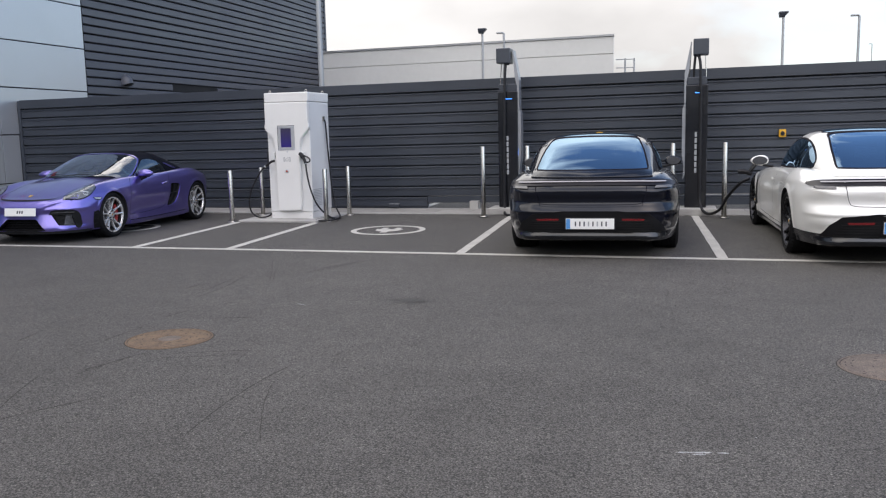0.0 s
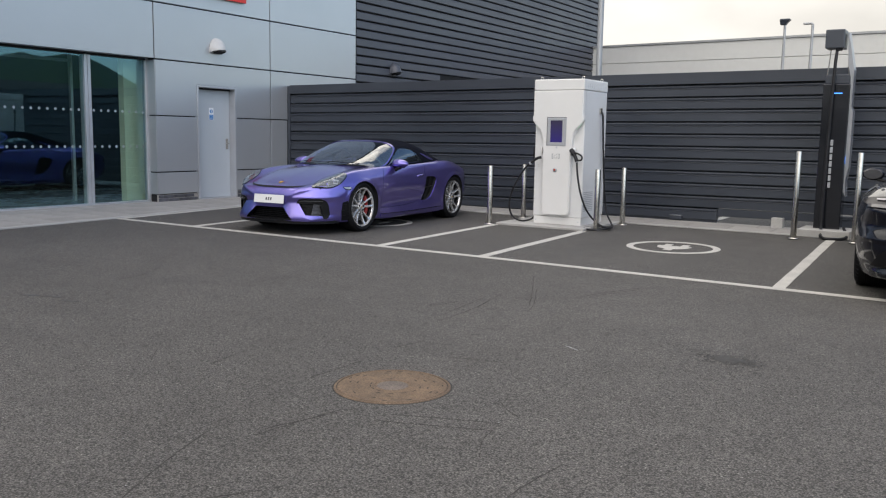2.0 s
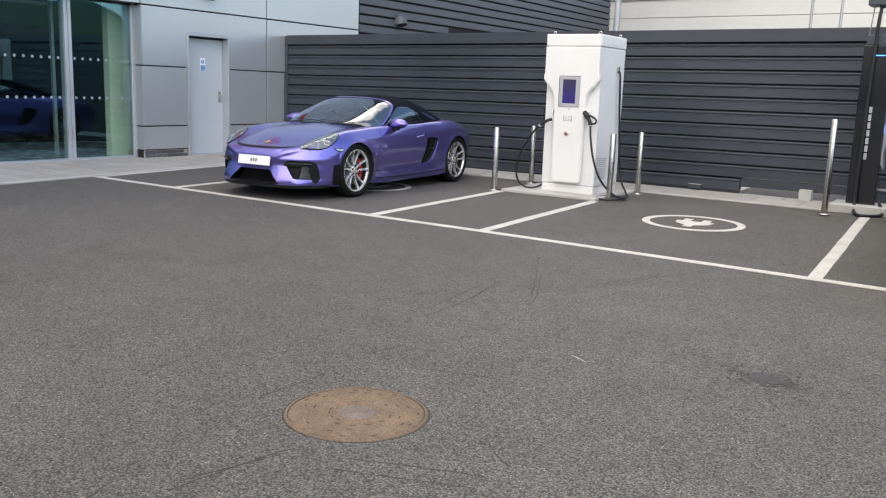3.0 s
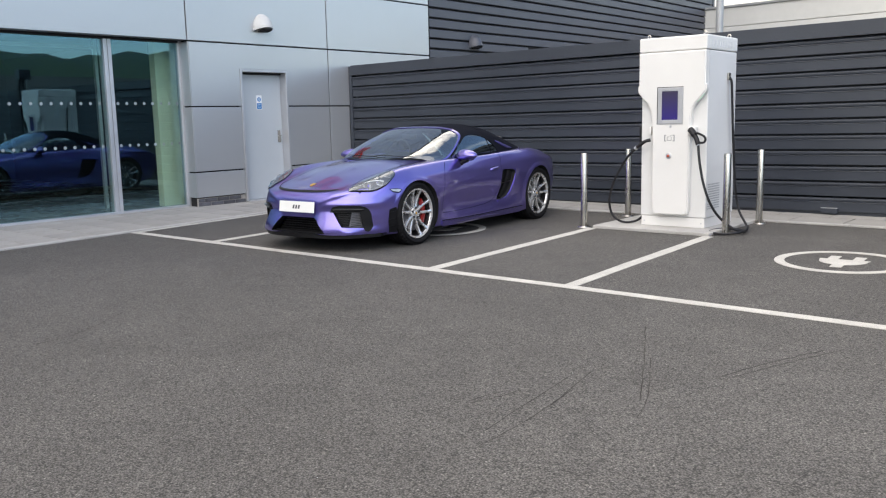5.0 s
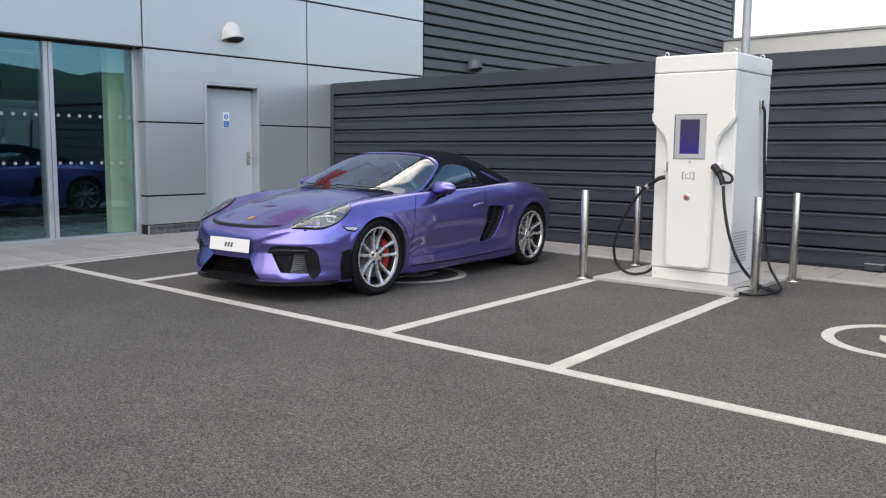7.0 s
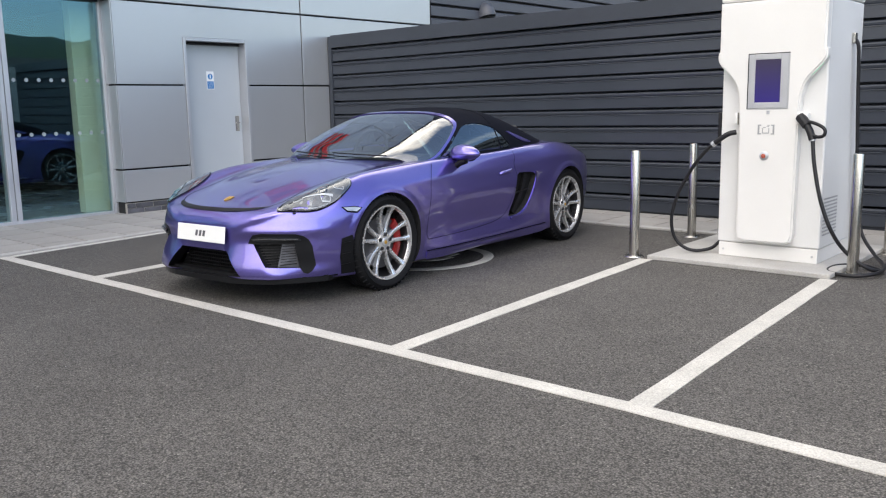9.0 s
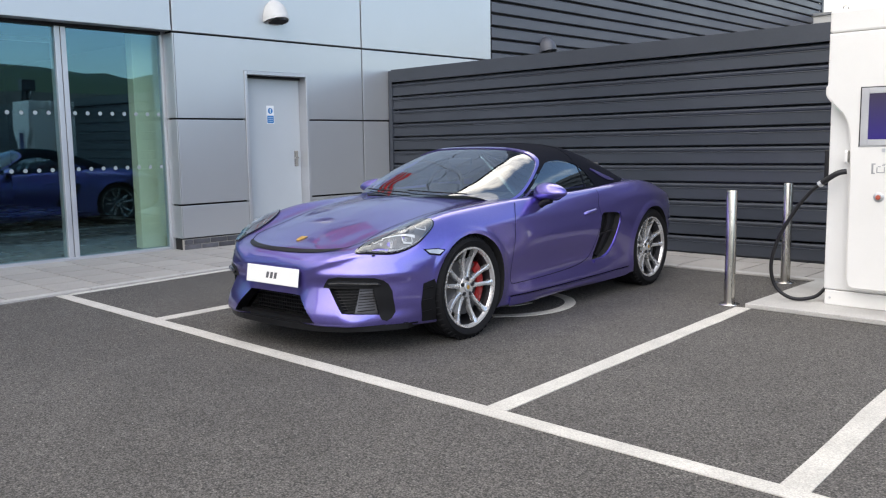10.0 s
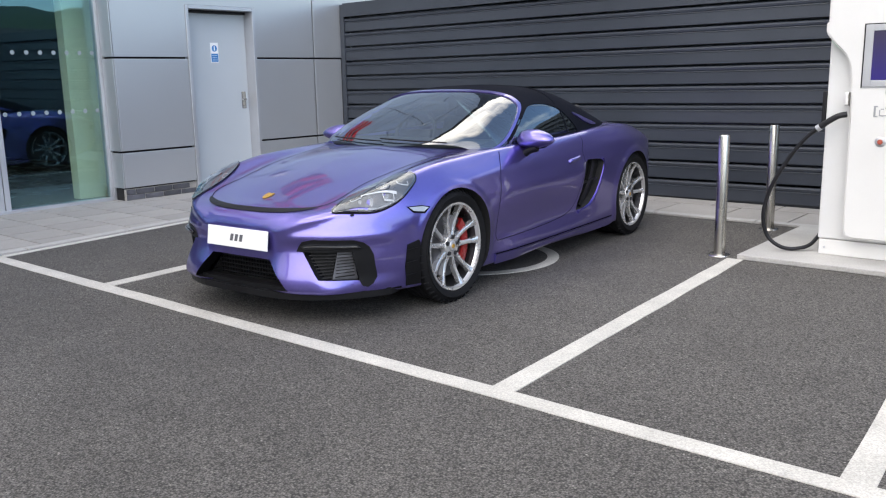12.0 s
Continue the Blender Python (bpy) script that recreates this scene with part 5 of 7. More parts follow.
G_LAMP = glass("lamp_cover", (0.82, 0.84, 0.85), 0.01, 0.05)

VIEWS = {
    "front": ((1, 0, 0), (0, 0, 1), (0, 1, 0)),
    "rear": ((1, 0, 0), (0, 0, 1), (0, -1, 0)),
    "side": ((0, 1, 0), (0, 0, 1), (-1, 0, 0)),
    "far_side": ((0, 1, 0), (0, 0, 1), (1, 0, 0)),
    "top": ((1, 0, 0), (0, 1, 0), (0, 0, -1)),
}


def patch(tree, outline, view, lift=0.004, thick=0.0, res=0.05, smooth=0, sides=0):
    """A skin that lies on a body: a flat outline, seen along a view, laid on the surface, raised by lift, with an edge of its own."""
    u, v, d = (Vector(a) for a in VIEWS[view])
    if smooth:
        outline = [(p.x, p.y) for p in catmull(outline, smooth, True)]
    bm = bmesh.new()
    bm.faces.new([bm.verts.new((a, b, 0)) for a, b in outline])
    for axis in (0, 1):
        lo, hi = min(p[axis] for p in outline), max(p[axis] for p in outline)
        k = lo + res
        while k < hi - 1e-4:
            co, no = [0, 0, 0], [0, 0, 0]
            co[axis], no[axis] = k, 1
            bmesh.ops.bisect_plane(bm, geom=bm.verts[:] + bm.edges[:] + bm.faces[:], plane_co=co, plane_no=no)
            k += res
    bmesh.ops.triangulate(bm, faces=bm.faces[:])
    normals = {}
    for vert in bm.verts:
        start = vert.co.x * u + vert.co.y * v - 6 * d
        hit, normal, _, _ = tree.ray_cast(start, d)
        if hit is None:
            hit, normal, _, _ = tree.find_nearest(start + 6 * d)
        if normal.dot(d) > 0:
            normal = -normal
        normals[vert] = normal
        vert.co = hit + normal * lift
    for f in bm.faces:
        f.normal_update()
    if bm.faces and sum(f.normal.dot(d) for f in bm.faces) > 0:
        bmesh.ops.reverse_faces(bm, faces=bm.faces[:])
    if thick:
        rim = [e for e in bm.edges if e.is_boundary]
        ends = {w: bm.verts.new(w.co - normals[w] * thick) for e in rim for w in e.verts}
        for e in rim:
            a, b = e.verts
            bm.faces.new((a, b, ends[b], ends[a]))
        bmesh.ops.recalc_face_normals(bm, faces=bm.faces)
    return bm


def plug(tree, outline, view, out, deep, smooth=0, res=0.04):
    """A closed cutter that follows a body's surface, from above it to a depth below it."""
    top, low = patch(tree, outline, view, out, 0.0, res, smooth), patch(tree, outline, view, -deep, 0.0, res, smooth)
    bm = bmesh.new()
    hi, lo = [bm.verts.new(v.co) for v in top.verts], [bm.verts.new(v.co) for v in low.verts]
    top.verts.index_update()
    for f in top.faces:
        ids = [v.index for v in f.verts]
        bm.faces.new([hi[i] for i in ids])
        bm.faces.new([lo[i] for i in ids[::-1]])
    for e in top.edges:
        if e.is_boundary:
            p, q = (v.index for v in e.verts)
            bm.faces.new((hi[p], hi[q], lo[q], lo[p]))
    top.free()
    low.free()
    bmesh.ops.recalc_face_normals(bm, faces=bm.faces)
    return bm


def mirrored(outline):
    return [(-a, b) for a, b in outline][::-1]


def ribbon(points, width, steps=8):
    """The outline of a band along a smooth line in a plane."""
    line = catmull(points, steps) if steps > 1 else [Vector(p) for p in points]
    left, right = [], []
    for i, p in enumerate(line):
        d = (line[min(i + 1, len(line) - 1)] - line[max(i - 1, 0)]).normalized()
        s = Vector((-d.y, d.x)) * width / 2
        left.append((p.x + s.x, p.y + s.y))
        right.append((p.x - s.x, p.y - s.y))
    return left + right[::-1]


def spaced(y0, y1, n, ends=0.35):
    """Stations along a body, closer together at both ends."""
    out = []
    for k in range(n + 1):
        t = k / n
        s = (1 - math.cos(math.pi * t)) / 2
        out.append(y0 + (y1 - y0) * ((1 - ends) * t + ends * s))
    return out


def carved(bm, cutters, materials):
    """Cut wheel arches out of a body, and keep the result as a plain mesh."""
    me = bpy.data.meshes.new("raw")
    bm.to_mesh(me)
    bm.free()
    for m in materials:
        me.materials.append(m)
    body = new("raw", me)
    extra = []
    for cut in cutters:
        cm = bpy.data.meshes.new("cut")
        for f in cut.faces:
            f.material_index = 1
        cut.to_mesh(cm)
        cut.free()
        for m in materials:
            cm.materials.append(m)
        c = new("cut", cm)
        extra.append(c)
        mod = body.modifiers.new("cut", "BOOLEAN")
        mod.operation, mod.object, mod.solver = "DIFFERENCE", c, "EXACT"
    made = bpy.data.meshes.new_from_object(body.evaluated_get(bpy.context.evaluated_depsgraph_get()))
    out = bmesh.new()
    out.from_mesh(made)
    for o in (body, *extra):
        old = o.data
        bpy.data.objects.remove(o)
        bpy.data.meshes.remove(old)
    bpy.data.meshes.remove(made)
    return out


def drum(radius, x0, x1, y, z, steps=56):
    bm = lathe([(0.0, x0), (radius, x0), (radius, x1), (0.0, x1)], steps, "X")
    bmesh.ops.translate(bm, verts=bm.verts, vec=(0, y, z))
    bmesh.ops.recalc_face_normals(bm, faces=bm.faces)
    return bm


def wheel(car, x, y, radius, width, side, alloy, rim_r, caliper, spokes, group):
    """A tyre with grooves on an alloy rim; its outer face looks along x * side."""
    w = part("wheel", lathe([(0.0, -0.036), (0.062, -0.038), (0.066, -0.045), (0.066, -0.08), (0.0, -0.08)], 24, "X"), alloy, car, place=pose(x, y, radius) @ (Matrix.Identity(4) if side > 0 else pose(0, 0, 0, 0, 0, 180)))
    # tyre: shoulder, sidewall, tread with grooves
    t = width
    prof = [(rim_r, -0.012), (rim_r + 0.012, -0.001), (rim_r + 0.04, 0.006), (radius - 0.03, -0.002), (radius - 0.008, -0.016), (radius, -0.035)]
    for g in (0.25, 0.5, 0.75):
        c = -0.035 - (t - 0.07) * g
        prof += [(radius, c + 0.008), (radius - 0.007, c + 0.006), (radius - 0.007, c - 0.006), (radius, c - 0.008)]
    prof += [(radius, -t + 0.035), (radius - 0.01, -t + 0.014), (rim_r, -t + 0.005)]
    part("tyre", lathe(prof, 72, "X"), M_RUBBER, w, smooth=40)
    block = boxed(-0.028, 0.0, -0.004, 0.004, -0.014, 0.002, 0.0)
    first = None
    for k in range(48):
        a = 7.5 * k
        m = pose(0, 0, 0, a, 0, 0) @ pose(-0.008, 0, radius - 0.008, 0, 38, 0)
        if first is None:
            first = part("tread_block", block, M_RUBBER, w, place=m)
        else:
            o = new("tread_block", first.data)
            o.parent, o.matrix_basis = w, m
    part("rim", lathe([(rim_r + 0.004, -0.014), (rim_r, -0.006), (rim_r - 0.012, -0.008), (rim_r - 0.016, -0.026), (rim_r - 0.018, -0.030)], 72, "X"), alloy, w, smooth=40)
    part("barrel", lathe([(rim_r - 0.018, -0.031), (rim_r - 0.032, -0.103), (rim_r - 0.05, -0.20), (rim_r - 0.052, -t + 0.02), (rim_r + 0.002, -t + 0.015)], 72, "X"), M_DARKALLOY, w, smooth=40)
    # spokes: pairs that part from the hub
    bm = bmesh.new()

    def bar(a0, a1, r0, r1, w0, w1):
        line, n = [], 9
        for k in range(n):
            s = k / (n - 1)
            a, r = radians(a0 + (a1 - a0) * s ** 0.9), r0 + (r1 - r0) * s
            line.append((r, a, w0 + (w1 - w0) * s + 0.030 * max(0, (s - 0.72) / 0.28) ** 2, -0.040 - 0.012 * math.sin(math.pi * s) + 0.030 * s * s))
        rows = []
        for r, a, ww, xo in line:
            da = ww / 2 / r
            rows.append([bm.verts.new((xo + dx, r * math.sin(a + q), r * math.cos(a + q))) for dx, q in ((-0.035, -da), (-0.004, -da), (0.0, -da * 0.55), (0.0, da * 0.55), (-0.004, da), (-0.035, da))])
        for p, q in zip(rows, rows[1:]):
            for k in range(6):
                bm.faces.new((p[k], p[(k + 1) % 6], q[(k + 1) % 6], q[k]))
        bm.faces.new(rows[0])
        bm.faces.new(rows[-1][::-1])

    meshes = {}
    for k in range(spokes):
        for hand in (-1, 1):
            m = pose(0, 0, 0, 360 / spokes * k - 5, 0, 0)
            if hand not in meshes:
                bm = bmesh.new()
                bar(hand * 15 * 5 / spokes, hand * (11.5 * 5 / spokes + 2), 0.045, rim_r - 0.004, 0.029, 0.020)
                bmesh.ops.recalc_face_normals(bm, faces=bm.faces)
                meshes[hand] = part("spoke", bm, alloy, w, smooth=35, place=m).data
            else:
                o = new("spoke", meshes[hand])
                o.parent, o.matrix_basis = w, m
    part("hub_cap", lathe([(0.0, 0.006), (0.026, 0.005), (0.031, 0.0), (0.031, -0.012)], 24, "X"), M_FRAME, w, place=pose(-0.034, 0, 0))
    part("badge", lathe([(0.0, 0.0085), (0.013, 0.008), (0.014, 0.005)], 12, "X"), M_GOLD, w, place=pose(-0.034, 0, 0))
    for k in range(5):
        a = radians(72 * k + 13)
        part("wheel_bolt", lathe([(0.0, 0.003), (0.010, 0.002), (0.0125, 0.006), (0.014, -0.008)], 12, "X"), M_DARKALLOY, w, place=pose(-0.034, 0.052 * math.cos(a), 0.052 * math.sin(a)))
    part("brake_disc", lathe([(0.06, -0.075), (rim_r - 0.075, -0.075), (rim_r - 0.075, -0.10), (0.06, -0.10)], 48, "X", close=True), M_DISC, w, smooth=30)
    part("wheel_back", lathe([(0.0, -0.14), (rim_r - 0.06, -0.14)], 40, "X"), M_DARK, w)
    if caliper is not None:
        bm = bmesh.new()
        rows = []
        for k in range(9):
            a = radians(-46 + 92 * k / 8)
            rows.append([bm.verts.new((xo, r * math.cos(a), r * math.sin(a))) for xo, r in ((-0.11, rim_r - 0.12), (-0.062, rim_r - 0.12), (-0.056, rim_r - 0.095), (-0.062, rim_r - 0.058), (-0.11, rim_r - 0.058))])
        for p, q in zip(rows, rows[1:]):
            for k in range(5):
                bm.faces.new((p[k], p[(k + 1) % 5], q[(k + 1) % 5], q[k]))
        bm.faces.new(rows[0])
        bm.faces.new(rows[-1])
        bmesh.ops.recalc_face_normals(bm, faces=bm.faces)
        # sits behind the axle, whichever way the wheel looks
        part("caliper", bm, caliper, w, "red brake caliper" if caliper is M_CALIPER else "", smooth=40, place=Matrix.Identity(4) if side > 0 else pose(0, 0, 0, 180, 0, 0))
    return w


def seat(car, x, y, z):
    s = part("seat", boxed(-0.24, 0.24, -0.26, 0.24, 0.0, 0.16, 0.05, 3), M_CABIN, car, place=pose(x, y, z))
    part("seat_back", boxed(-0.23, 0.23, -0.06, 0.06, 0.0, 0.36, 0.05, 3), M_CABIN, s, place=pose(0, 0.22, 0.10, -18, 0, 0))
    part("headrest", boxed(-0.13, 0.13, -0.05, 0.05, 0.0, 0.16, 0.04, 3), M_CABIN, s, place=pose(0, 0.34, 0.43, -14, 0, 0))


def cleared(bm, inside):
    """Drop the faces whose middle lies inside an opening."""
    bmesh.ops.delete(bm, geom=[f for f in bm.faces if inside(f.calc_center_median())], context="FACES")
    return bm


def within(outline, a, b):
    """Whether (a, b) lies inside an outline."""
    odd, n = False, len(outline)
    for i in range(n):
        (x0, y0), (x1, y1) = outline[i], outline[(i + 1) % n]
        if (y0 > b) != (y1 > b) and a < (x1 - x0) * (b - y0) / (y1 - y0) + x0:
            odd = not odd
    return odd


def shrunk(outline, by):
    cx = sum(p[0] for p in outline) / len(outline)
    cy = sum(p[1] for p in outline) / len(outline)
    return [(cx + (a - cx) * by, cy + (b - cy) * by) for a, b in outline]


def relaxed(grid, rounds, axis, weight, flip=False):
    """Fair a grid of points along one axis without shrinking it; flip: both ends lie on the mirror plane x = 0."""
    g = np.moveaxis(grid, axis, 0).copy()
    wt_ = np.moveaxis(weight, axis, 0)[..., None]
    turn = np.array([-1.0, 1.0, 1.0])
    for _ in range(rounds):
        for step in (0.5, -0.515):
            if flip:
                pad = np.concatenate([g[1:2] * turn, g, g[-2:-1] * turn])
            else:
                pad = np.concatenate([2 * g[:1] - g[1:2], g, 2 * g[-1:] - g[-2:-1]])
            g = g + step * wt_ * ((pad[:-2] + pad[2:]) / 2 - g)
    return np.moveaxis(g, 0, axis)


def ease(a, b, x):
    t = np.clip((x - a) / (b - a), 0.0, 1.0)
    return t * t * (3 - 2 * t)


def sheet_of(grid, closed=False):
    """A mesh over a grid of points."""
    bm = bmesh.new()
    rows = [[bm.verts.new(p) for p in line] for line in grid.tolist()]
    for a, b in zip(rows, rows[1:]):
        n = len(a)
        for k in range(n if closed else n - 1):
            bm.faces.new((a[k], a[(k + 1) % n], b[(k + 1) % n], b[k]))
    return bm, rows


class Skin:
    """The smooth surface of a body: it answers rays and gives soft normals."""

    def __init__(self, *meshes):
        self.co, self.no, faces = [], [], []
        for bm in meshes:
            bm.normal_update()
            bm.verts.index_update()
            base = len(self.co)
            self.co += [v.co.copy() for v in bm.verts]
            self.no += [v.normal.copy() for v in bm.verts]
            faces += [[base + v.index for v in f.verts] for f in bm.faces]
        self.faces = faces
        self.tree = BVHTree.FromPolygons(self.co, faces)
        self.ray_cast, self.find_nearest = self.tree.ray_cast, self.tree.find_nearest

    def normal(self, p):
        _, flat, i, _ = self.tree.find_nearest(p)
        out = Vector((0, 0, 0))
        for v in self.faces[i]:
            out += self.no[v] / ((self.co[v] - p).length + 1e-4)
        return out.normalized() if out.length > 1e-6 else flat

    def dress(self, ob, slot=0):
        """Give the painted faces of an object the soft normals of this surface."""
        me = ob.data
        soft = {}
        out = [None] * len(me.loops)
        for f in me.polygons:
            for i in f.loop_indices:
                v = me.loops[i].vertex_index
                if f.material_index == slot:
                    if v not in soft:
                        soft[v] = self.normal(me.vertices[v].co)
                    out[i] = soft[v] if soft[v].dot(f.normal) > 0.3 else f.normal
                else:
                    out[i] = f.normal
        me.shade_smooth()
        me.normals_split_custom_set(out)
        return ob


def faired(stations, half, counts, arches, hold):
    """A closed body through half-sections, faired both ways, with a rolled lip round each wheel arch."""
    grid = []
    for y in stations:
        fine, line = catmull(half(y), 24), []
        for seg, n in enumerate(counts):
            line += [fine[seg * 24 + round(24 * k / n)] for k in range(n)]
        line.append(fine[-1])
        grid.append([(p.x, y, p.y) for p in line])
    grid = np.array(grid)
    ks, yy = np.arange(grid.shape[1])[None, :], np.array(stations)[:, None]
    y0, y1 = stations[0], stations[-1]
    soft = ease(9, 16, ks) * np.ones_like(yy) * hold(ks, yy)
    grid = relaxed(grid, 14, 1, soft, True)
    grid = relaxed(grid, 7, 0, soft * ease(y0, y0 + 0.065, yy) * (1 - ease(y1 - 0.06, y1, yy)))
    for y, z, r in arches:
        far = np.hypot(grid[..., 1] - y, grid[..., 2] - z) - r
        lip = (1 - ease(0.022, 0.046, far)) * ease(0.60, 0.74, np.abs(grid[..., 0])) * (ks < 46) * ease(0.14, 0.20, grid[..., 2])
        grid[..., 0] += 0.009 * lip
        grid[..., 2] += 0.003 * lip
    whole = np.concatenate([grid, grid[:, -2:0:-1] * np.array([-1.0, 1.0, 1.0])], axis=1)
    bm, rings = sheet_of(whole, True)
    bm.faces.new(rings[0][::-1])
    bm.faces.new(rings[-1])
    bmesh.ops.recalc_face_normals(bm, faces=bm.faces)
    return bm


def opened(bm, outline, near):
    """Cut an outline, seen from the front, out of a sheet."""
    for (u0, v0), (u1, v1) in zip(outline, outline[1:] + outline[:1]):
        faces = [f for f in bm.faces if near(f.calc_center_median())]
        geom = list({v for f in faces for v in f.verts}) + list({e for f in faces for e in f.edges}) + faces
        bmesh.ops.bisect_plane(bm, geom=geom, plane_co=(u0, 0, v0), plane_no=(v1 - v0, 0, u0 - u1))
    inside = lambda f: near(f.calc_center_median()) and within(outline, f.calc_center_median().x, f.calc_center_median().z)
    gone = [f for f in bm.faces if inside(f)]
    lining = bmesh.new()
    for e in {e for f in gone for e in f.edges}:
        if any(f not in gone for f in e.link_faces) and len(e.link_faces) == 2 or len(e.link_faces) == 1:
            a, b = (v.co for v in e.verts)
            deep = Vector((0, 0.09, 0))
            lining.faces.new([lining.verts.new(p) for p in (a, b, b + deep, a + deep)])
    bmesh.ops.delete(bm, geom=gone, context="FACES")
    bmesh.ops.remove_doubles(lining, verts=lining.verts, dist=1e-5)
    bmesh.ops.recalc_face_normals(lining, faces=lining.faces)
    return lining


def sports_car(place):
    car = thing("sports_car", "violet metallic two-seat roadster with closed black canvas roof", "car", place)
    P = [M_PURPLE, M_DARK]
    floor_z = curve((-0.88, 0.33), (-0.874, 0.235), (-0.85, 0.182), (-0.78, 0.165), (-0.60, 0.15), (0, 0.135), (2.5, 0.14), (3.1, 0.22), (3.36, 0.34), (3.42, 0.45))
    wide = curve((-0.88, 0.10), (-0.872, 0.28), (-0.85, 0.395), (-0.80, 0.525), (-0.70, 0.66), (-0.55, 0.775), (-0.35, 0.860), (0, 0.897), (0.45, 0.893), (1.2, 0.880), (1.9, 0.890), (2.45, 0.905), (2.75, 0.875), (3.0, 0.80), (3.2, 0.69), (3.34, 0.53), (3.40, 0.36), (3.42, 0.2))
    wide_z = curve((-0.88, 0.43), (-0.6, 0.46), (0, 0.55), (0.8, 0.56), (1.5, 0.57), (2.4, 0.61), (3.2, 0.59), (3.42, 0.55))
    sill = curve((-0.88, 0.94), (-0.5, 0.965), (0.3, 0.965), (0.7, 0.985), (1.9, 0.985), (2.4, 0.96), (3.42, 0.9))
    shoulder_z = curve((-0.88, 0.445), (-0.84, 0.50), (-0.75, 0.555), (-0.5, 0.625), (0, 0.70), (0.6, 0.735), (1.5, 0.755), (2.4, 0.80), (2.9, 0.77), (3.3, 0.68), (3.42, 0.6))
    crown = curve((-0.88, 0.90), (-0.6, 0.895), (-0.4, 0.865), (-0.15, 0.83), (0.2, 0.82), (0.8, 0.86), (1.5, 0.88), (2.2, 0.85), (3.0, 0.80), (3.42, 0.7))
    crown_z = curve((-0.88, 0.45), (-0.865, 0.515), (-0.84, 0.553), (-0.80, 0.580), (-0.70, 0.615), (-0.5, 0.692), (-0.25, 0.762), (0.0, 0.802), (0.3, 0.822), (0.8, 0.842), (1.4, 0.855), (2.0, 0.882), (2.4, 0.893), (2.7, 0.870), (3.0, 0.80), (3.25, 0.72), (3.42, 0.60))
    inner_z = curve((-0.88, 0.455), (-0.865, 0.525), (-0.84, 0.566), (-0.80, 0.590), (-0.70, 0.615), (-0.5, 0.672), (-0.25, 0.732), (0.0, 0.776), (0.3, 0.813), (0.6, 0.842), (0.70, 0.842), (0.80, 0.50), (2.0, 0.50), (2.15, 0.88), (2.4, 0.905), (2.8, 0.875), (3.1, 0.80), (3.3, 0.72), (3.42, 0.60))
    mid_z = curve((-0.88, 0.46), (-0.865, 0.53), (-0.84, 0.575), (-0.80, 0.600), (-0.70, 0.628), (-0.61, 0.655), (-0.4, 0.715), (-0.2, 0.762), (0.0, 0.803), (0.3, 0.846), (0.5, 0.866), (0.68, 0.868), (0.80, 0.50), (2.0, 0.50), (2.15, 0.90), (2.5, 0.915), (2.9, 0.88), (3.1, 0.82), (3.3, 0.73), (3.42, 0.60))

    waist = curve((-0.88, 0.992), (0.2, 0.99), (0.55, 0.972), (1.35, 0.968), (1.75, 0.98), (2.1, 0.99), (3.42, 0.99))

    def half(y):
        y = y * 0.88 / 0.865 if y < 0 else y
        w, f = wide(y), floor_z(y)
        # along the cabin the door's top stays level before it drops inside
        open_top = float(ease(0.60, 0.74, y) * (1 - ease(2.05, 2.2, y)))
        x0, z0 = w * crown(y) - 0.05, crown_z(y)
        rail_x = (x0 + 0.3 * (w * 0.60 - x0)) * (1 - open_top) + (x0 - 0.045) * open_top
        rail_z = (z0 + 0.3 * (inner_z(y) - z0)) * (1 - open_top) + (z0 - 0.002) * open_top
        return [(0.0, f), (w * 0.5, f), (w * sill(y) - 0.05, f + 0.004), (w * sill(y), f + 0.05), (w * waist(y), (f + wide_z(y)) / 2), (w, wide_z(y)), (w * 0.985, (wide_z(y) + shoulder_z(y)) / 2 + 0.01), (w * 0.955, shoulder_z(y)), (w * crown(y) + 0.02, crown_z(y) - 0.012), (w * crown(y) - 0.05, crown_z(y)), (rail_x, rail_z), (w * 0.60, inner_z(y)), (w * 0.3, (inner_z(y) + 2 * mid_z(y)) / 3), (0.0, mid_z(y))]

    counts = (4, 4, 4, 9, 7, 6, 6, 6, 5, 4, 6, 8, 10)
    stations = spaced(-0.865, 3.42, 230, 0.4)
    arches = [(0.0, 0.325, 0.340), (2.484, 0.327, 0.348)]
    raw = faired(stations, half, counts, arches, lambda ks, yy: 1 - ease(0.55, 0.72, yy) * (1 - ease(2.12, 2.3, yy)) * ease(47, 52, ks))
    base = Skin(raw)

    # the front bumper: wrapped round the nose, with a ridge over the intakes and ramps between them
    cols, rows_n = 181, 48
    wrap = np.zeros((cols, rows_n, 3))
    for i in range(cols):
        a = radians(-84 + 168 * i / (cols - 1))
        d = Vector((math.sin(a), -math.cos(a), 0))
        for k in range(rows_n):
            z = 0.176 + (0.545 - 0.176) * k / (rows_n - 1)
            hit = base.ray_cast(Vector((0, -0.15, z)) + 3 * d, -d)[0]
            wrap[i, k] = hit if hit else wrap[i, k - 1] + np.array((0, 0, 0.008))
    ones = np.ones((cols, rows_n))
    wrap = relaxed(wrap, 10, 0, ones)
    wrap = relaxed(wrap, 4, 1, ones)
    x, z = np.abs(wrap[..., 0]), wrap[..., 2]
    ang = np.radians(-84 + 168 * np.arange(cols) / (cols - 1))[:, None] * ones
    fade = 1 - ease(1.05, 1.30, np.abs(ang))
    out = 0.002 + 0.006 * np.exp(-((z - 0.470) / 0.030) ** 2) * ease(0.24, 0.44, x) * fade
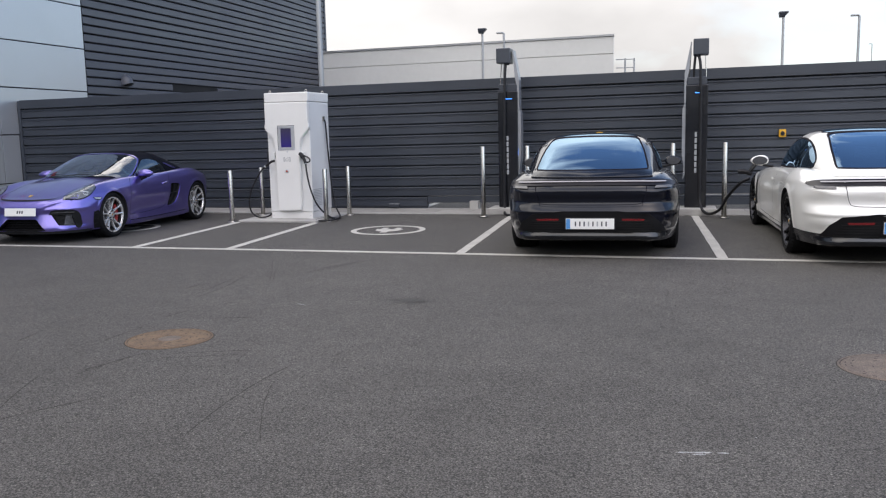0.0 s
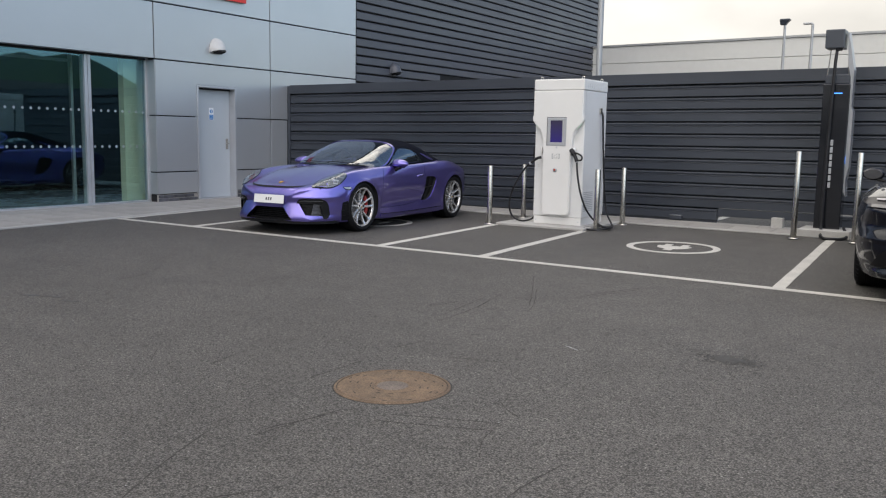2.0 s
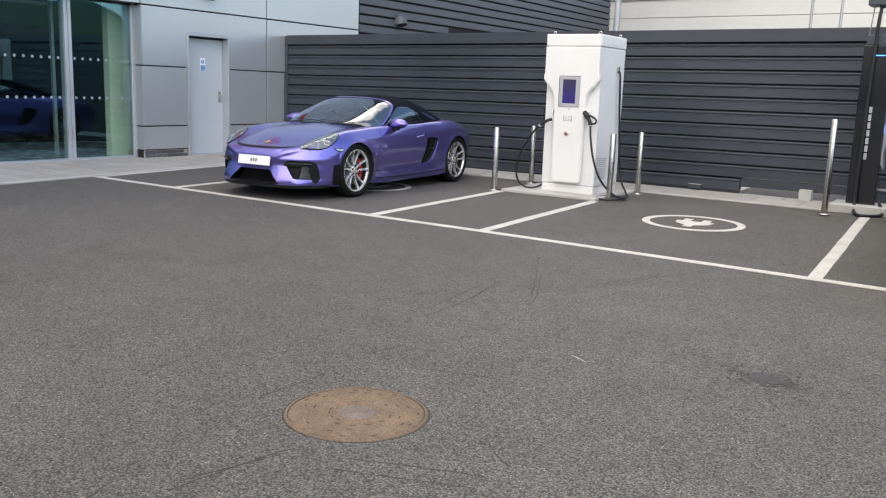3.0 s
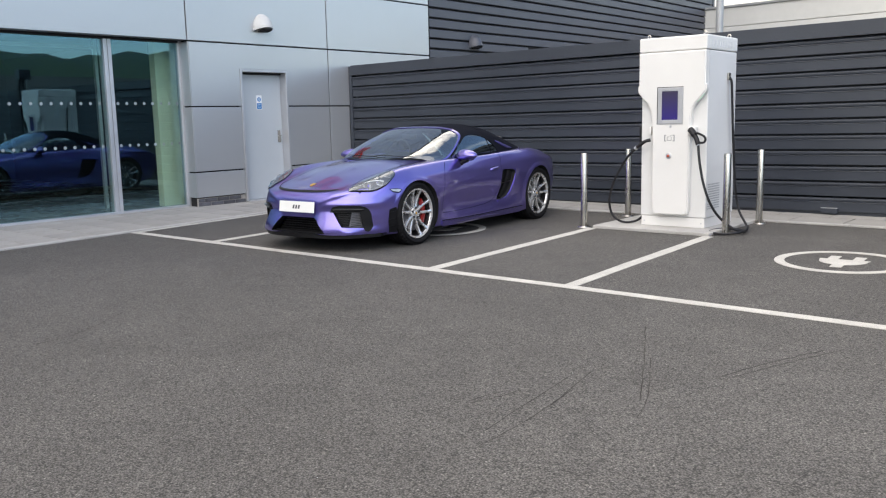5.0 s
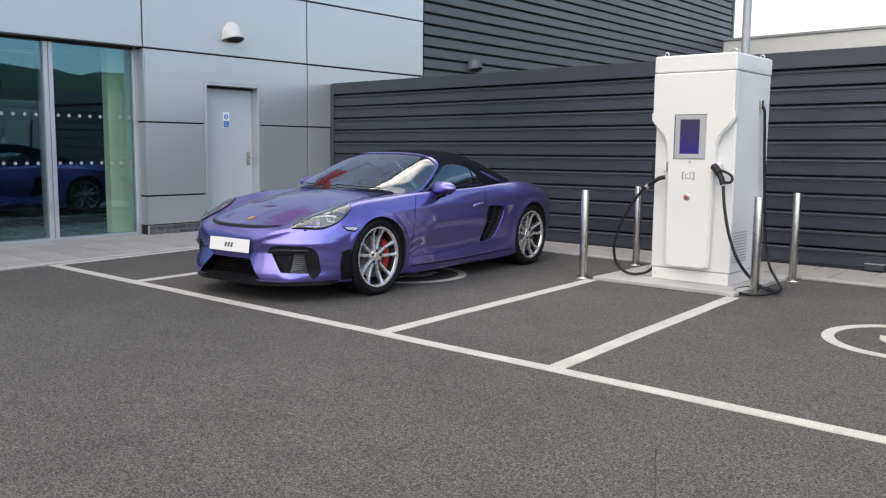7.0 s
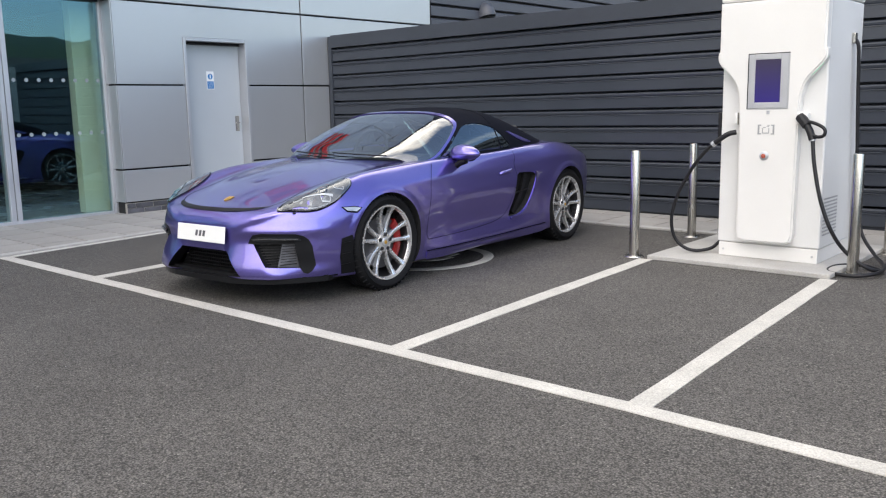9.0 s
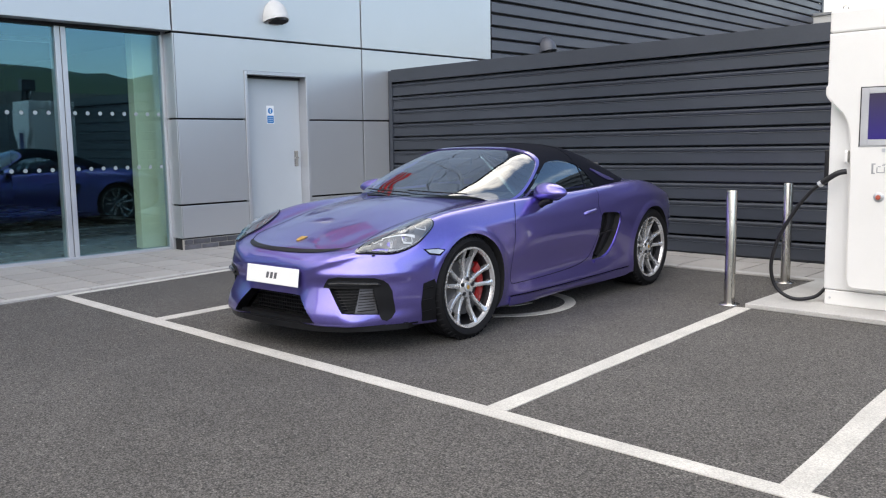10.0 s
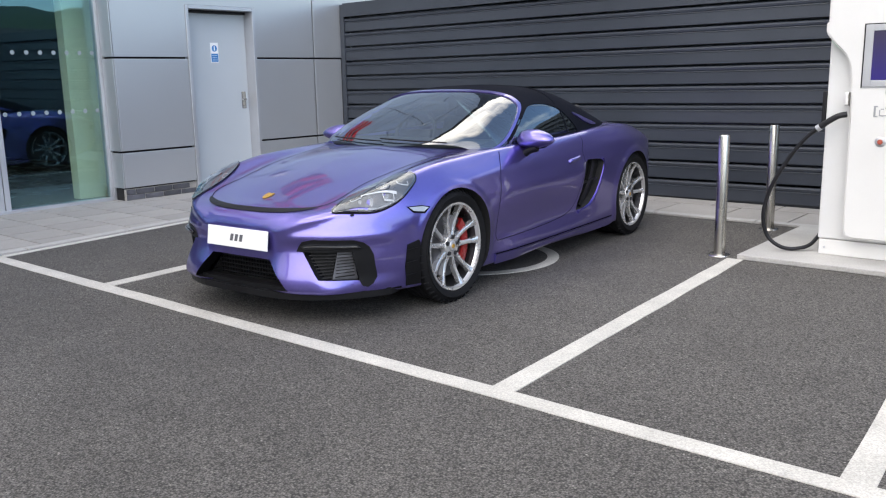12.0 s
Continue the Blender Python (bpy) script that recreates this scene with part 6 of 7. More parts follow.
    out -= 0.003 * np.exp(-((z - 0.410) / 0.035) ** 2) * ease(0.22, 0.40, x) * fade
    out += 0.066 * 1.1 * ease(0.43, 0.13, z) * ease(0.14, 0.29, x) * (1 - ease(0.50, 0.70, x))
    out += 0.018 * ease(0.27, 0.19, z) * ease(0.46, 0.62, x) * fade
    wrap[..., 0] += out * np.sin(ang)
    wrap[..., 1] -= out * np.cos(ang)
    bumper, _ = sheet_of(wrap)
    bmesh.ops.recalc_face_normals(bumper, faces=bumper.faces)
    if sum(f.normal.y for f in bumper.faces) > 0:
        bmesh.ops.reverse_faces(bumper, faces=bumper.faces[:])
    bmesh.ops.bisect_plane(bumper, geom=bumper.verts[:] + bumper.edges[:] + bumper.faces[:], plane_co=(0, -0.352, 0), plane_no=(0, 1, 0), clear_outer=True)
    tree = Skin(raw, bumper)
    cover = Skin(bumper)
    mouth = [(-0.388, 0.188), (-0.348, 0.23), (-0.235, 0.340), (0.235, 0.340), (0.348, 0.23), (0.388, 0.188)]
    hole = [(0.446, 0.397), (0.673, 0.397), (0.693, 0.238), (0.549, 0.253)]
    scoop = [(1.640, 0.655), (1.760, 0.672), (1.900, 0.655), (1.895, 0.585), (1.800, 0.42), (1.690, 0.345), (1.555, 0.325), (1.530, 0.345), (1.590, 0.47)]
    cutters = [drum(r, s * 0.56, s * 1.2, y, z) for y, z, r in arches for s in (1, -1)]
    cutters += [plug(base, scoop, "side", 0.03, 0.055, 3), plug(base, scoop, "far_side", 0.03, 0.055, 3)]
    shape = carved(raw, cutters, P)
    # nothing of the body stays behind the bumper cover
    bmesh.ops.delete(shape, geom=[f for f in shape.faces if f.material_index == 0 and f.calc_center_median().y < -0.375 and 0.17 < f.calc_center_median().z < 0.52], context="FACES")
    body = base.dress(part("body", shape, P, car))
    linings = [opened(bumper, mouth, lambda c: abs(c.x) < 0.46 and c.z < 0.40), opened(bumper, hole, lambda c: 0.40 < c.x < 0.74 and c.z < 0.44), opened(bumper, mirrored(hole), lambda c: -0.74 < c.x < -0.40 and c.z < 0.44)]
    front = part("front_bumper", bumper, M_PURPLE, car, "violet front bumper with three dark air intakes")
    cover.dress(front)
    for name, lining in zip(("mouth_lining", "intake_lining", "intake_lining"), linings):
        part(name, lining, M_TRIM, front)
    for s in (1, -1):
        wheel(car, s * 0.878, 0.0, 0.325, 0.245, s, M_ALLOY, 0.254, M_CALIPER, 5, "")
        wheel(car, s * 0.886, 2.484, 0.327, 0.295, s, M_ALLOY, 0.254, None, 5, "")

    # roof, screen and side windows
    roof_z = curve((0.38, 0.845), (0.5, 0.90), (0.62, 0.960), (0.8, 1.048), (1.0, 1.135), (1.15, 1.185), (1.3, 1.217), (1.5, 1.235), (1.7, 1.226), (1.95, 1.168), (2.2, 1.075), (2.5, 0.965), (2.8, 0.86))
    roof_w = curve((0.38, 0.22), (0.44, 0.46), (0.52, 0.60), (0.62, 0.685), (0.75, 0.73), (0.9, 0.75), (1.2, 0.758), (1.8, 0.765), (2.1, 0.75), (2.4, 0.69), (2.65, 0.57), (2.8, 0.40))
    belt_z = curve((0.38, 0.82), (0.8, 0.83), (1.5, 0.845), (2.1, 0.865), (2.5, 0.87), (2.8, 0.83))

    def top_half(y):
        y += 0.06
        w, b, r = roof_w(y), belt_z(y), roof_z(y) - 0.018 * min(1, max(0, (y - 0.6) / 0.4))
        h = r - b
        return [(w, b), (w * 0.945, b + 0.34 * h), (w * 0.845, b + 0.64 * h), (w * 0.69, b + 0.85 * h), (w * 0.49, b + 0.95 * h), (w * 0.25, b + 0.988 * h), (0.0, r)]

    lines = {}

    def skin(y, s, lift=0.0):
        """A place on the roof's skin: y along the car, s from one belt (-1) over the middle (0) to the other (1)."""
        y = round(y, 4)
        if y not in lines:
            lines[y] = catmull(top_half(y), 8)
        line = lines[y]
        k = (1 - abs(s)) * (len(line) - 1)
        i = min(int(k), len(line) - 2)
        p = line[i].lerp(line[i + 1], k - i)
        d = line[i + 1] - line[i]
        out = Vector((d.y, -d.x)).normalized() * lift
        return Vector(((p.x + out.x) * (1 if s >= 0 else -1), y - 0.5 * lift, p.y + out.y))

    edge = curve((0.0, 1.115), (0.3, 1.128), (0.5, 1.132), (0.6, 1.118), (0.665, 1.065), (0.72, 0.99), (0.8, 0.88), (0.9, 0.745), (1.0, 0.61))

    def sheet(y0, y1, lift, across=64, along=24, deep=0.0):
        """A skin between two edges y0(s) and y1(s)."""
        bm = bmesh.new()
        rows = []
        for i in range(across + 1):
            q = -1 + 2 * i / across
            rows.append([bm.verts.new(skin(y0(abs(q)) + (y1(abs(q)) - y0(abs(q))) * k / along, q, lift)) for k in range(along + 1)])
            if deep:
                rows[-1].insert(0, bm.verts.new(skin(y0(abs(q)), q, lift - deep)))
                rows[-1].append(bm.verts.new(skin(y1(abs(q)), q, lift - deep)))
        for a, b in zip(rows, rows[1:]):
            for k in range(len(a) - 1):
                bm.faces.new((a[k], a[k + 1], b[k + 1], b[k]))
        bmesh.ops.recalc_face_normals(bm, faces=bm.faces)
        if sum(f.normal.z for f in bm.faces) < 0:
            bmesh.ops.reverse_faces(bm, faces=bm.faces[:])
        return bm

    bar = curve((0.0, 0.030), (0.5, 0.036), (0.7, 0.045), (1.0, 0.050))
    shell = sheet(lambda q: edge(q) + bar(q) * 0.6, lambda q: 2.74, 0.0, 96, 60)
    top = BVHTree.FromBMesh(shell)
    front_edge = [skin(edge(q) + bar(q) + 0.018, q) for q in (0.985, 0.90, 0.82, 0.74)]
    window = [(p.y, p.z) for p in front_edge] + [(1.175, 1.072), (1.30, 1.094), (1.44, 1.085), (1.57, 1.045), (1.665, 0.965), (1.73, 0.885), (1.72, 0.868), (1.54, 0.862), (1.14, 0.855)]
    cleared(shell, lambda c: within(shrunk(window, 0.95), c.y, c.z))
    part("canvas_roof", shell, M_ROOF, car, "black canvas folding roof", smooth=60)
    part("roof_seam", sheet(lambda q: 1.56, lambda q: 1.575, 0.004, 64, 2, 0.003), M_ROOF, car)
    part("screen_frame", sheet(edge, lambda q: edge(q) + bar(q), 0.010, 96, 4, 0.02), M_PURPLE, car, "violet windscreen surround", smooth=50)
    ws = part("windscreen", sheet(lambda q: 0.325 if q < 0.4 else 0.325 + 0.30 * (q - 0.4), lambda q: edge(q) + 0.004, 0.003), G_SCREEN, car, "clear windscreen", smooth=60)
    ws.visible_shadow = False
    glass_tree = BVHTree.FromPolygons([v.co for v in ws.data.vertices], [tuple(f.vertices) for f in ws.data.polygons])
    part("sun_band", sheet(lambda q: edge(q) - 0.028, lambda q: edge(q) + 0.002, 0.0015, 64, 2), M_TRIM, car)
    for s, view in ((1, "side"), (-1, "far_side")):
        g = part("side_window", patch(top, window, view, 0.003, 0.0, 0.06, 3), G_SIDE, car, smooth=60)
        g.visible_shadow = False
        part("window_seal", patch(top, ribbon(window + [window[0]], 0.024, 4), view, 0.007, 0.01, 0.3), M_ROOF, car, smooth=40)
        part("roof_fin", patch(top, [(1.725, 1.005), (1.78, 0.995), (1.89, 0.962), (2.08, 0.906), (1.97, 0.910), (1.85, 0.945)], view, 0.010, 0.012, 0.06, 2), M_PURPLE, car, "violet quarter panel under the roof's edge", smooth=50)
    # cabin
    tub = bmesh.new()
    box(tub, -0.56, 0.56, 0.76, 2.05, 0.505, 0.515)
    part("cabin_floor", tub, M_CABIN, car)
    for s in (1, -1):
        part("cabin_side", boxed(s * 0.60 - 0.015, s * 0.60 + 0.015, 0.75, 2.08, 0.5, 0.86, 0.01), M_CABIN, car)
    part("bulkhead", boxed(-0.6, 0.6, 2.04, 2.08, 0.5, 1.05, 0.02), M_CABIN, car)
    dash = bmesh.new()
    prof = [(0.60, 0.845), (0.78, 0.87), (0.96, 0.86), (1.02, 0.82), (1.0, 0.70), (0.80, 0.6), (0.62, 0.6)]
    a = [dash.verts.new((-0.62, y, z)) for y, z in prof]
    b = [dash.verts.new((0.62, y, z)) for y, z in prof]
    dash.faces.new(a)
    dash.faces.new(b)
    for k in range(len(prof)):
        dash.faces.new((a[k], a[(k + 1) % 7], b[(k + 1) % 7], b[k]))
    bmesh.ops.recalc_face_normals(dash, faces=dash.faces)
    part("dashboard", dash, M_CABIN, car)
    seat(car, 0.34, 1.55, 0.515)
    seat(car, -0.34, 1.55, 0.515)
    loop = [(0.185 * math.cos(q), 0, 0.185 * math.sin(q)) for q in (2 * math.pi * k / 24 for k in range(25))]
    sw = part("steering_wheel", tube(loop, 0.015, 8, 1), M_CABIN, car, place=pose(-0.34, 1.16, 0.86, -22, 0, 0))
    part("wheel_hub", boxed(-0.15, 0.15, -0.015, 0.015, -0.04, 0.04, 0.01), M_CABIN, sw)
    part("rear_mirror", boxed(-0.11, 0.11, -0.015, 0.015, -0.03, 0.03, 0.012), M_CABIN, car, place=pose(0, 0.97, 1.08))

    # front: intakes, lip, plate, lamps
    part("lower_grille", extruded(shrunk(mouth, 0.99), 0.006, lambda u, v, d: (u, -0.775 + d, v)), M_GRILLE, car)
    for k in range(24):
        x = -0.27 + 0.54 * k / 23
        part("grille_bar", boxed(x, x + 0.003, -0.788, -0.776, 0.205, 0.300 + 0.03 * (abs(x) < 0.23)), M_TRIM, car)
    for k in range(5):
        z = 0.215 + 0.0235 * k
        part("grille_bar", boxed(-0.345 + 0.8 * (z - 0.2), 0.345 - 0.8 * (z - 0.2), -0.796, -0.780, z, z + 0.005), M_TRIM, car)
    # the splitter follows the nose in plan
    nose = []
    for k in range(33):
        x = -0.79 + 1.58 * k / 32
        hit, _, _, _ = base.ray_cast(Vector((x, -6, 0.30)), Vector((0, 1, 0)))
        nose.append((x, (hit.y if hit else -0.6)))
    outer = [(x, y - 0.004 - 0.040 * max(0.0, 1 - (abs(x) / 0.72) ** 4)) for x, y in nose]
    inner_line = [(x * 0.97, y + 0.12) for x, y in nose[::-1]]
    part("splitter", prism(outer + inner_line, 0.142, 0.180, 0.006), M_TRIM, car, "satin black front splitter")
    chin = [(x, y - 0.022) for x, y in nose if abs(x) < 0.37]
    part("chin", prism(chin + [(x, y + 0.06) for x, y in chin[::-1]], 0.178, 0.204), M_TRIM, car)
    for s in (1, -1):
        duct = [(0.414, 0.397), (0.428, 0.428), (0.449, 0.452), (0.509, 0.464), (0.682, 0.458), (0.715, 0.442), (0.732, 0.418), (0.745, 0.373), (0.749, 0.250), (0.738, 0.215), (0.720, 0.200), (0.703, 0.208), (0.692, 0.236), (0.672, 0.395), (0.446, 0.395)]
        duct = duct if s > 0 else mirrored(duct)
        d = part("air_intake", patch(tree, duct, "front", 0.006, 0.012, 0.04), M_TRIM, car, "satin black bracket round the air intake", smooth=40)
        part("intake_mesh", patch(tree, hole if s > 0 else mirrored(hole), "front", -0.044, 0.0, 0.06), M_GRILLE, d)
        plate = [(0.612, 0.395), (0.671, 0.394), (0.690, 0.242), (0.605, 0.250)]
        part("radiator", patch(tree, plate if s > 0 else mirrored(plate), "front", -0.026, 0.012, 0.06), M_MESHMETAL, d)
        for k in range(8):
            z = 0.262 + 0.0165 * k
            x0 = 0.549 - 0.70 * (z - 0.253)
            slat = [(x0 + 0.012, z), (0.606, z), (0.606, z + 0.005), (x0 + 0.012, z + 0.005)]
            part("intake_slat", patch(tree, slat if s > 0 else mirrored(slat), "front", -0.024, 0.010, 0.1), M_TRIM, d)
            fin = [(0.614, z), (0.678, z), (0.678, z + 0.004), (0.614, z + 0.004)]
            part("radiator_fin", patch(tree, fin if s > 0 else mirrored(fin), "front", -0.022, 0.004, 0.1), M_GRILLE, d)
        bar_o = [(0.442, 0.432), (0.497, 0.446), (0.688, 0.438), (0.704, 0.417), (0.459, 0.412)]
        part("day_light", patch(tree, bar_o if s > 0 else mirrored(bar_o), "front", 0.02, 0.014, 0.05), M_GLOSS, d, "dark slim running light", smooth=40)
        part("light_line", patch(tree, ribbon([(s * 0.462, 0.428), (s * 0.53, 0.436), (s * 0.69, 0.429)], 0.007, 6), "front", 0.030, 0.006, 0.05), M_LAMP_IN, d, "pale thread of the running light")
        vs = "side" if s > 0 else "far_side"
        blade = [(-0.309, 0.172), (-0.343, 0.30), (-0.338, 0.405), (-0.348, 0.425), (-0.415, 0.405), (-0.425, 0.283), (-0.405, 0.172)]
        part("corner_blade", patch(tree, blade, vs, 0.006, 0.006, 0.05), M_TRIM, car, "satin black blade before the wheel arch")
        for z in (0.23, 0.30, 0.37):
            part("blade_step", patch(tree, [(-0.42, z), (-0.358, z + 0.008), (-0.358, z + 0.014), (-0.42, z + 0.006)], vs, 0.012, 0.006, 0.1), M_TRIM, car)
        marker = [(-0.385, 0.600), (-0.362, 0.579), (-0.295, 0.568), (-0.262, 0.586), (-0.300, 0.597)]
        part("marker_edge", patch(tree, [(-0.397, 0.605), (-0.365, 0.570), (-0.292, 0.558), (-0.250, 0.590), (-0.300, 0.603)], vs, 0.004, 0.003, 0.05), M_SEAM, car)
        part("side_marker", patch(tree, marker, vs, 0.007, 0.006, 0.05), M_FRAME, car, "pale side marker lens")
        lamp = [(0.562, -0.702), (0.598, -0.706), (0.708, -0.598), (0.770, -0.497), (0.802, -0.395), (0.790, -0.283), (0.764, -0.236), (0.727, -0.232), (0.662, -0.29), (0.600, -0.42), (0.558, -0.56)]
        lamp = lamp if s > 0 else mirrored(lamp)
        pot = part("headlight", patch(tree, lamp, "top", 0.004, 0.0, 0.04, 4), M_LAMP_IN, car, "clear teardrop headlight", smooth=50)
        part("lamp_gasket", patch(tree, ribbon(lamp + [lamp[0]], 0.006, 5), "top", 0.006, 0.0, 0.2), M_SEAM, pot)
        part("shadow_panel", patch(tree, shrunk(lamp, 0.93), "top", 0.006, 0.0, 0.04, 4), M_LAMP_BOWL, pot, smooth=50)
        cx, cy = s * 0.700, -0.44
        hit, normal, _, _ = tree.ray_cast(Vector((cx, cy, 3)), Vector((0, 0, -1)))
        bm = lathe([(0.0, 0.004), (0.022, 0.003), (0.030, 0.0), (0.036, 0.003), (0.040, 0.0), (0.040, -0.01)], 24)
        part("projector", bm, M_LAMP_IN, pot, "bright projector lens", smooth=40, place=Matrix.Translation(hit + normal * 0.006) @ normal.to_track_quat("Z", "Y").to_matrix().to_4x4())
        part("lamp_blade", patch(tree, ribbon([(cx - s * 0.055, cy - 0.12), (cx + s * 0.01, cy - 0.06), (cx + s * 0.075, cy + 0.02)], 0.010, 6), "top", 0.008, 0.003, 0.05), M_LAMP_WHITE, pot, "bright blade across the lamp")
        for dx, dy in ((-0.062, -0.150), (-0.085, -0.005), (0.060, -0.030), (0.062, 0.090)):
            # each running light is a small bracket
            u, v = Vector((0.55 * s, 0.83)), Vector((0.83 * s, -0.55))
            mid = Vector((cx + s * dx, cy + dy))
            line = [mid - u * 0.030 - v * 0.013, mid - u * 0.030, mid - u * 0.026 + v * 0.008, mid + u * 0.026 + v * 0.008, mid + u * 0.030, mid + u * 0.030 - v * 0.013]
            part("light_dash", patch(tree, ribbon([tuple(p) for p in line], 0.0042, 1), "top", 0.0085, 0.002, 0.1), M_LAMP_WHITE, pot)
        for k in range(2):
            q0 = [(cx + s * (-0.10 + 0.05 * k), cy - 0.20 + 0.06 * k), (cx + s * (-0.055 + 0.045 * k), cy - 0.10 + 0.06 * k), (cx + s * (-0.045 + 0.04 * k), cy + 0.02 + 0.06 * k)]
            part("lamp_rib", patch(tree, ribbon(q0, 0.006, 5), "top", 0.0075, 0.002, 0.06), M_SEAM, pot)
        part("lamp_cover", patch(tree, lamp, "top", 0.013, 0.008, 0.05, 4), G_LAMP, pot, smooth=50).visible_shadow = False
        wc = tree.ray_cast(Vector((s * 0.661, -0.655, 3)), Vector((0, 0, -1)))[0]
        part("washer_cap", lathe([(0.0, 0.004), (0.010, 0.003), (0.012, -0.004)], 12), M_TRIM, car, place=Matrix.Translation(wc))
        # flanks
        sc = part("side_scoop", patch(tree, scoop, vs, -0.050, 0.0, 0.05, 3), M_GRILLE, car, "black side air scoop", smooth=40)
        part("scoop_rim", patch(tree, ribbon([(1.915, 0.668), (1.912, 0.585), (1.815, 0.41), (1.70, 0.328), (1.545, 0.308)], 0.018, 6), vs, 0.014, 0.014, 0.1), M_PURPLE, sc, smooth=40)
        part("scoop_vane", patch(tree, ribbon([(1.79, 0.665), (1.725, 0.51), (1.62, 0.345)], 0.045, 6), vs, -0.020, 0.025, 0.1), M_TRIM, sc)
        part("scoop_slat", patch(tree, ribbon([(1.61, 0.500), (1.72, 0.515), (1.835, 0.525)], 0.008, 4), vs, -0.014, 0.02, 0.1), M_TRIM, sc)
        for pts in ([(0.60, 0.815), (0.53, 0.75), (0.485, 0.686), (0.45, 0.553), (0.433, 0.433), (0.423, 0.33), (0.445, 0.285)], [(0.445, 0.285), (0.835, 0.286), (1.185, 0.298), (1.395, 0.325), (1.51, 0.39), (1.60, 0.56)], [(1.635, 0.66), (1.625, 0.74), (1.670, 0.80), (1.670, 0.85)]):
            part("door_shut_line", patch(tree, ribbon(pts, 0.0042, 8), vs, 0.0015, 0.0, 0.06), M_SEAM, car)
        part("sill_line", patch(tree, ribbon([(0.42, 0.175), (1.2, 0.165), (2.08, 0.18)], 0.05, 6), vs, 0.012, 0.014, 0.08), M_PURPLE, car, smooth=40)
        part("sill_shadow", patch(tree, ribbon([(0.42, 0.205), (1.2, 0.197), (2.08, 0.212)], 0.008, 6), vs, 0.006, 0.0, 0.08), M_SEAM, car)
        hx = tree.ray_cast(Vector((s * 6, 1.49, 0.690)), Vector((-s, 0, 0)))[0]
        handle = part("door_handle", tube([(-s * 0.004, -0.09, -0.012), (s * 0.010, -0.06, 0.0), (s * 0.014, 0.0, 0.006), (s * 0.010, 0.05, 0.010), (-s * 0.004, 0.08, 0.012)], 0.014, 10, 6), M_PURPLE, car, smooth=60, place=Matrix.Translation(hx))
        part("handle_recess", patch(tree, [(1.420, 0.68), (1.490, 0.675), (1.550, 0.695), (1.540, 0.73), (1.470, 0.733), (1.420, 0.71)], vs, 0.002, 0.0, 0.06, 3), M_PURPLE, handle).matrix_parent_inverse = Matrix.Translation(-hx)
        # door mirror
        bm = bmesh.new()
        bmesh.ops.create_uvsphere(bm, u_segments=28, v_segments=18, radius=1.0)
        for vert in bm.verts:
            x, y, z = vert.co
            k = 1.0 - 0.22 * x * s
            vert.co = (x * 0.150, (max(y, -1) * 0.085 if y < 0 else y * 0.05), (z * 0.074 if z > 0 else z * 0.050) * k + (0.004 * x * s))
        mirror = part("door_mirror", bm, M_PURPLE, car, "violet door mirror on a black stalk", smooth=60, place=pose(s * 0.880, 0.905, 0.866, 0, 0, -8 * s))
        part("mirror_glass", lathe([(0.0, 0.0), (0.052, 0.0), (0.055, 0.004)], 20), M_DISC, mirror, place=Matrix.Translation((0, 0.044, 0)) @ pose(0, 0, 0, 90, 0, 0) @ Matrix.Diagonal((1.7, 1, 1, 1)))
        part("mirror_stalk", tube([(s * 0.035, -0.03, -0.044), (-s * 0.03, -0.04, -0.066), (-s * 0.075, -0.046, -0.105), (-s * 0.10, -0.046, -0.17)], 0.024, 10, 5), M_TRIM, mirror, smooth=60)
        tail = [(0.36, 0.62), (0.66, 0.64), (0.68, 0.57), (0.38, 0.56)]
        part("tail_light", patch(tree, tail if s > 0 else mirrored(tail), "rear", 0.006, 0.0, 0.05, 3), M_REDLENS, car, smooth=40)
        # bonnet shut lines and the washer cap
        part("bonnet_shut_line", patch(tree, ribbon([(s * 0.44, -0.69), (s * 0.50, -0.59), (s * 0.492, -0.376), (s * 0.52, -0.12), (s * 0.54, 0.2), (s * 0.58, 0.50)], 0.006, 8), "top", 0.0015, 0.0, 0.06), M_SEAM, car)
    slot = [(-0.45, -0.685), (-0.385, -0.752), (-0.25, -0.800), (0.0, -0.818), (0.25, -0.800), (0.385, -0.752), (0.45, -0.685), (0.32, -0.738), (0.17, -0.774), (0.0, -0.784), (-0.17, -0.774), (-0.32, -0.738)]
    part("bonnet_slot", patch(tree, slot, "top", 0.004, 0.0, 0.03, 4), M_TRIM, car, "black air slot under the bonnet edge")
    crest = [(-0.024, -0.612), (0.0, -0.617), (0.024, -0.612), (0.024, -0.652), (0.012, -0.674), (0.0, -0.680), (-0.012, -0.674), (-0.024, -0.652)]
    part("badge", patch(tree, crest, "top", 0.006, 0.004, 0.03, 2), M_GOLD, car, "small gold shield badge")
    hit, normal, _, _ = tree.ray_cast(Vector((0, -6, 0.442)), Vector((0, 1, 0)))
    pl = part("front_plate", boxed(-0.25, 0.25, -0.006, 0.0, -0.054, 0.054, 0.003), M_PLATE, car, "blank white front plate with a short dark mark", place=Matrix.Translation(hit + Vector((0, -0.016, 0.0))) @ pose(0, 0, 0, -8, 0, 0))
    for k in range(3):
        part("print_bar", extruded([(0.0, -0.019), (0.024, -0.019), (0.031, 0.019), (0.007, 0.019)], 0.001, lambda u, v, d: (u, -0.0062 - d, v)), M_INK, pl, place=pose(-0.056 + 0.038 * k, 0, 0))
    part("plate_mount", boxed(-0.22, 0.22, 0.0, 0.02, -0.045, 0.045), M_TRIM, pl)
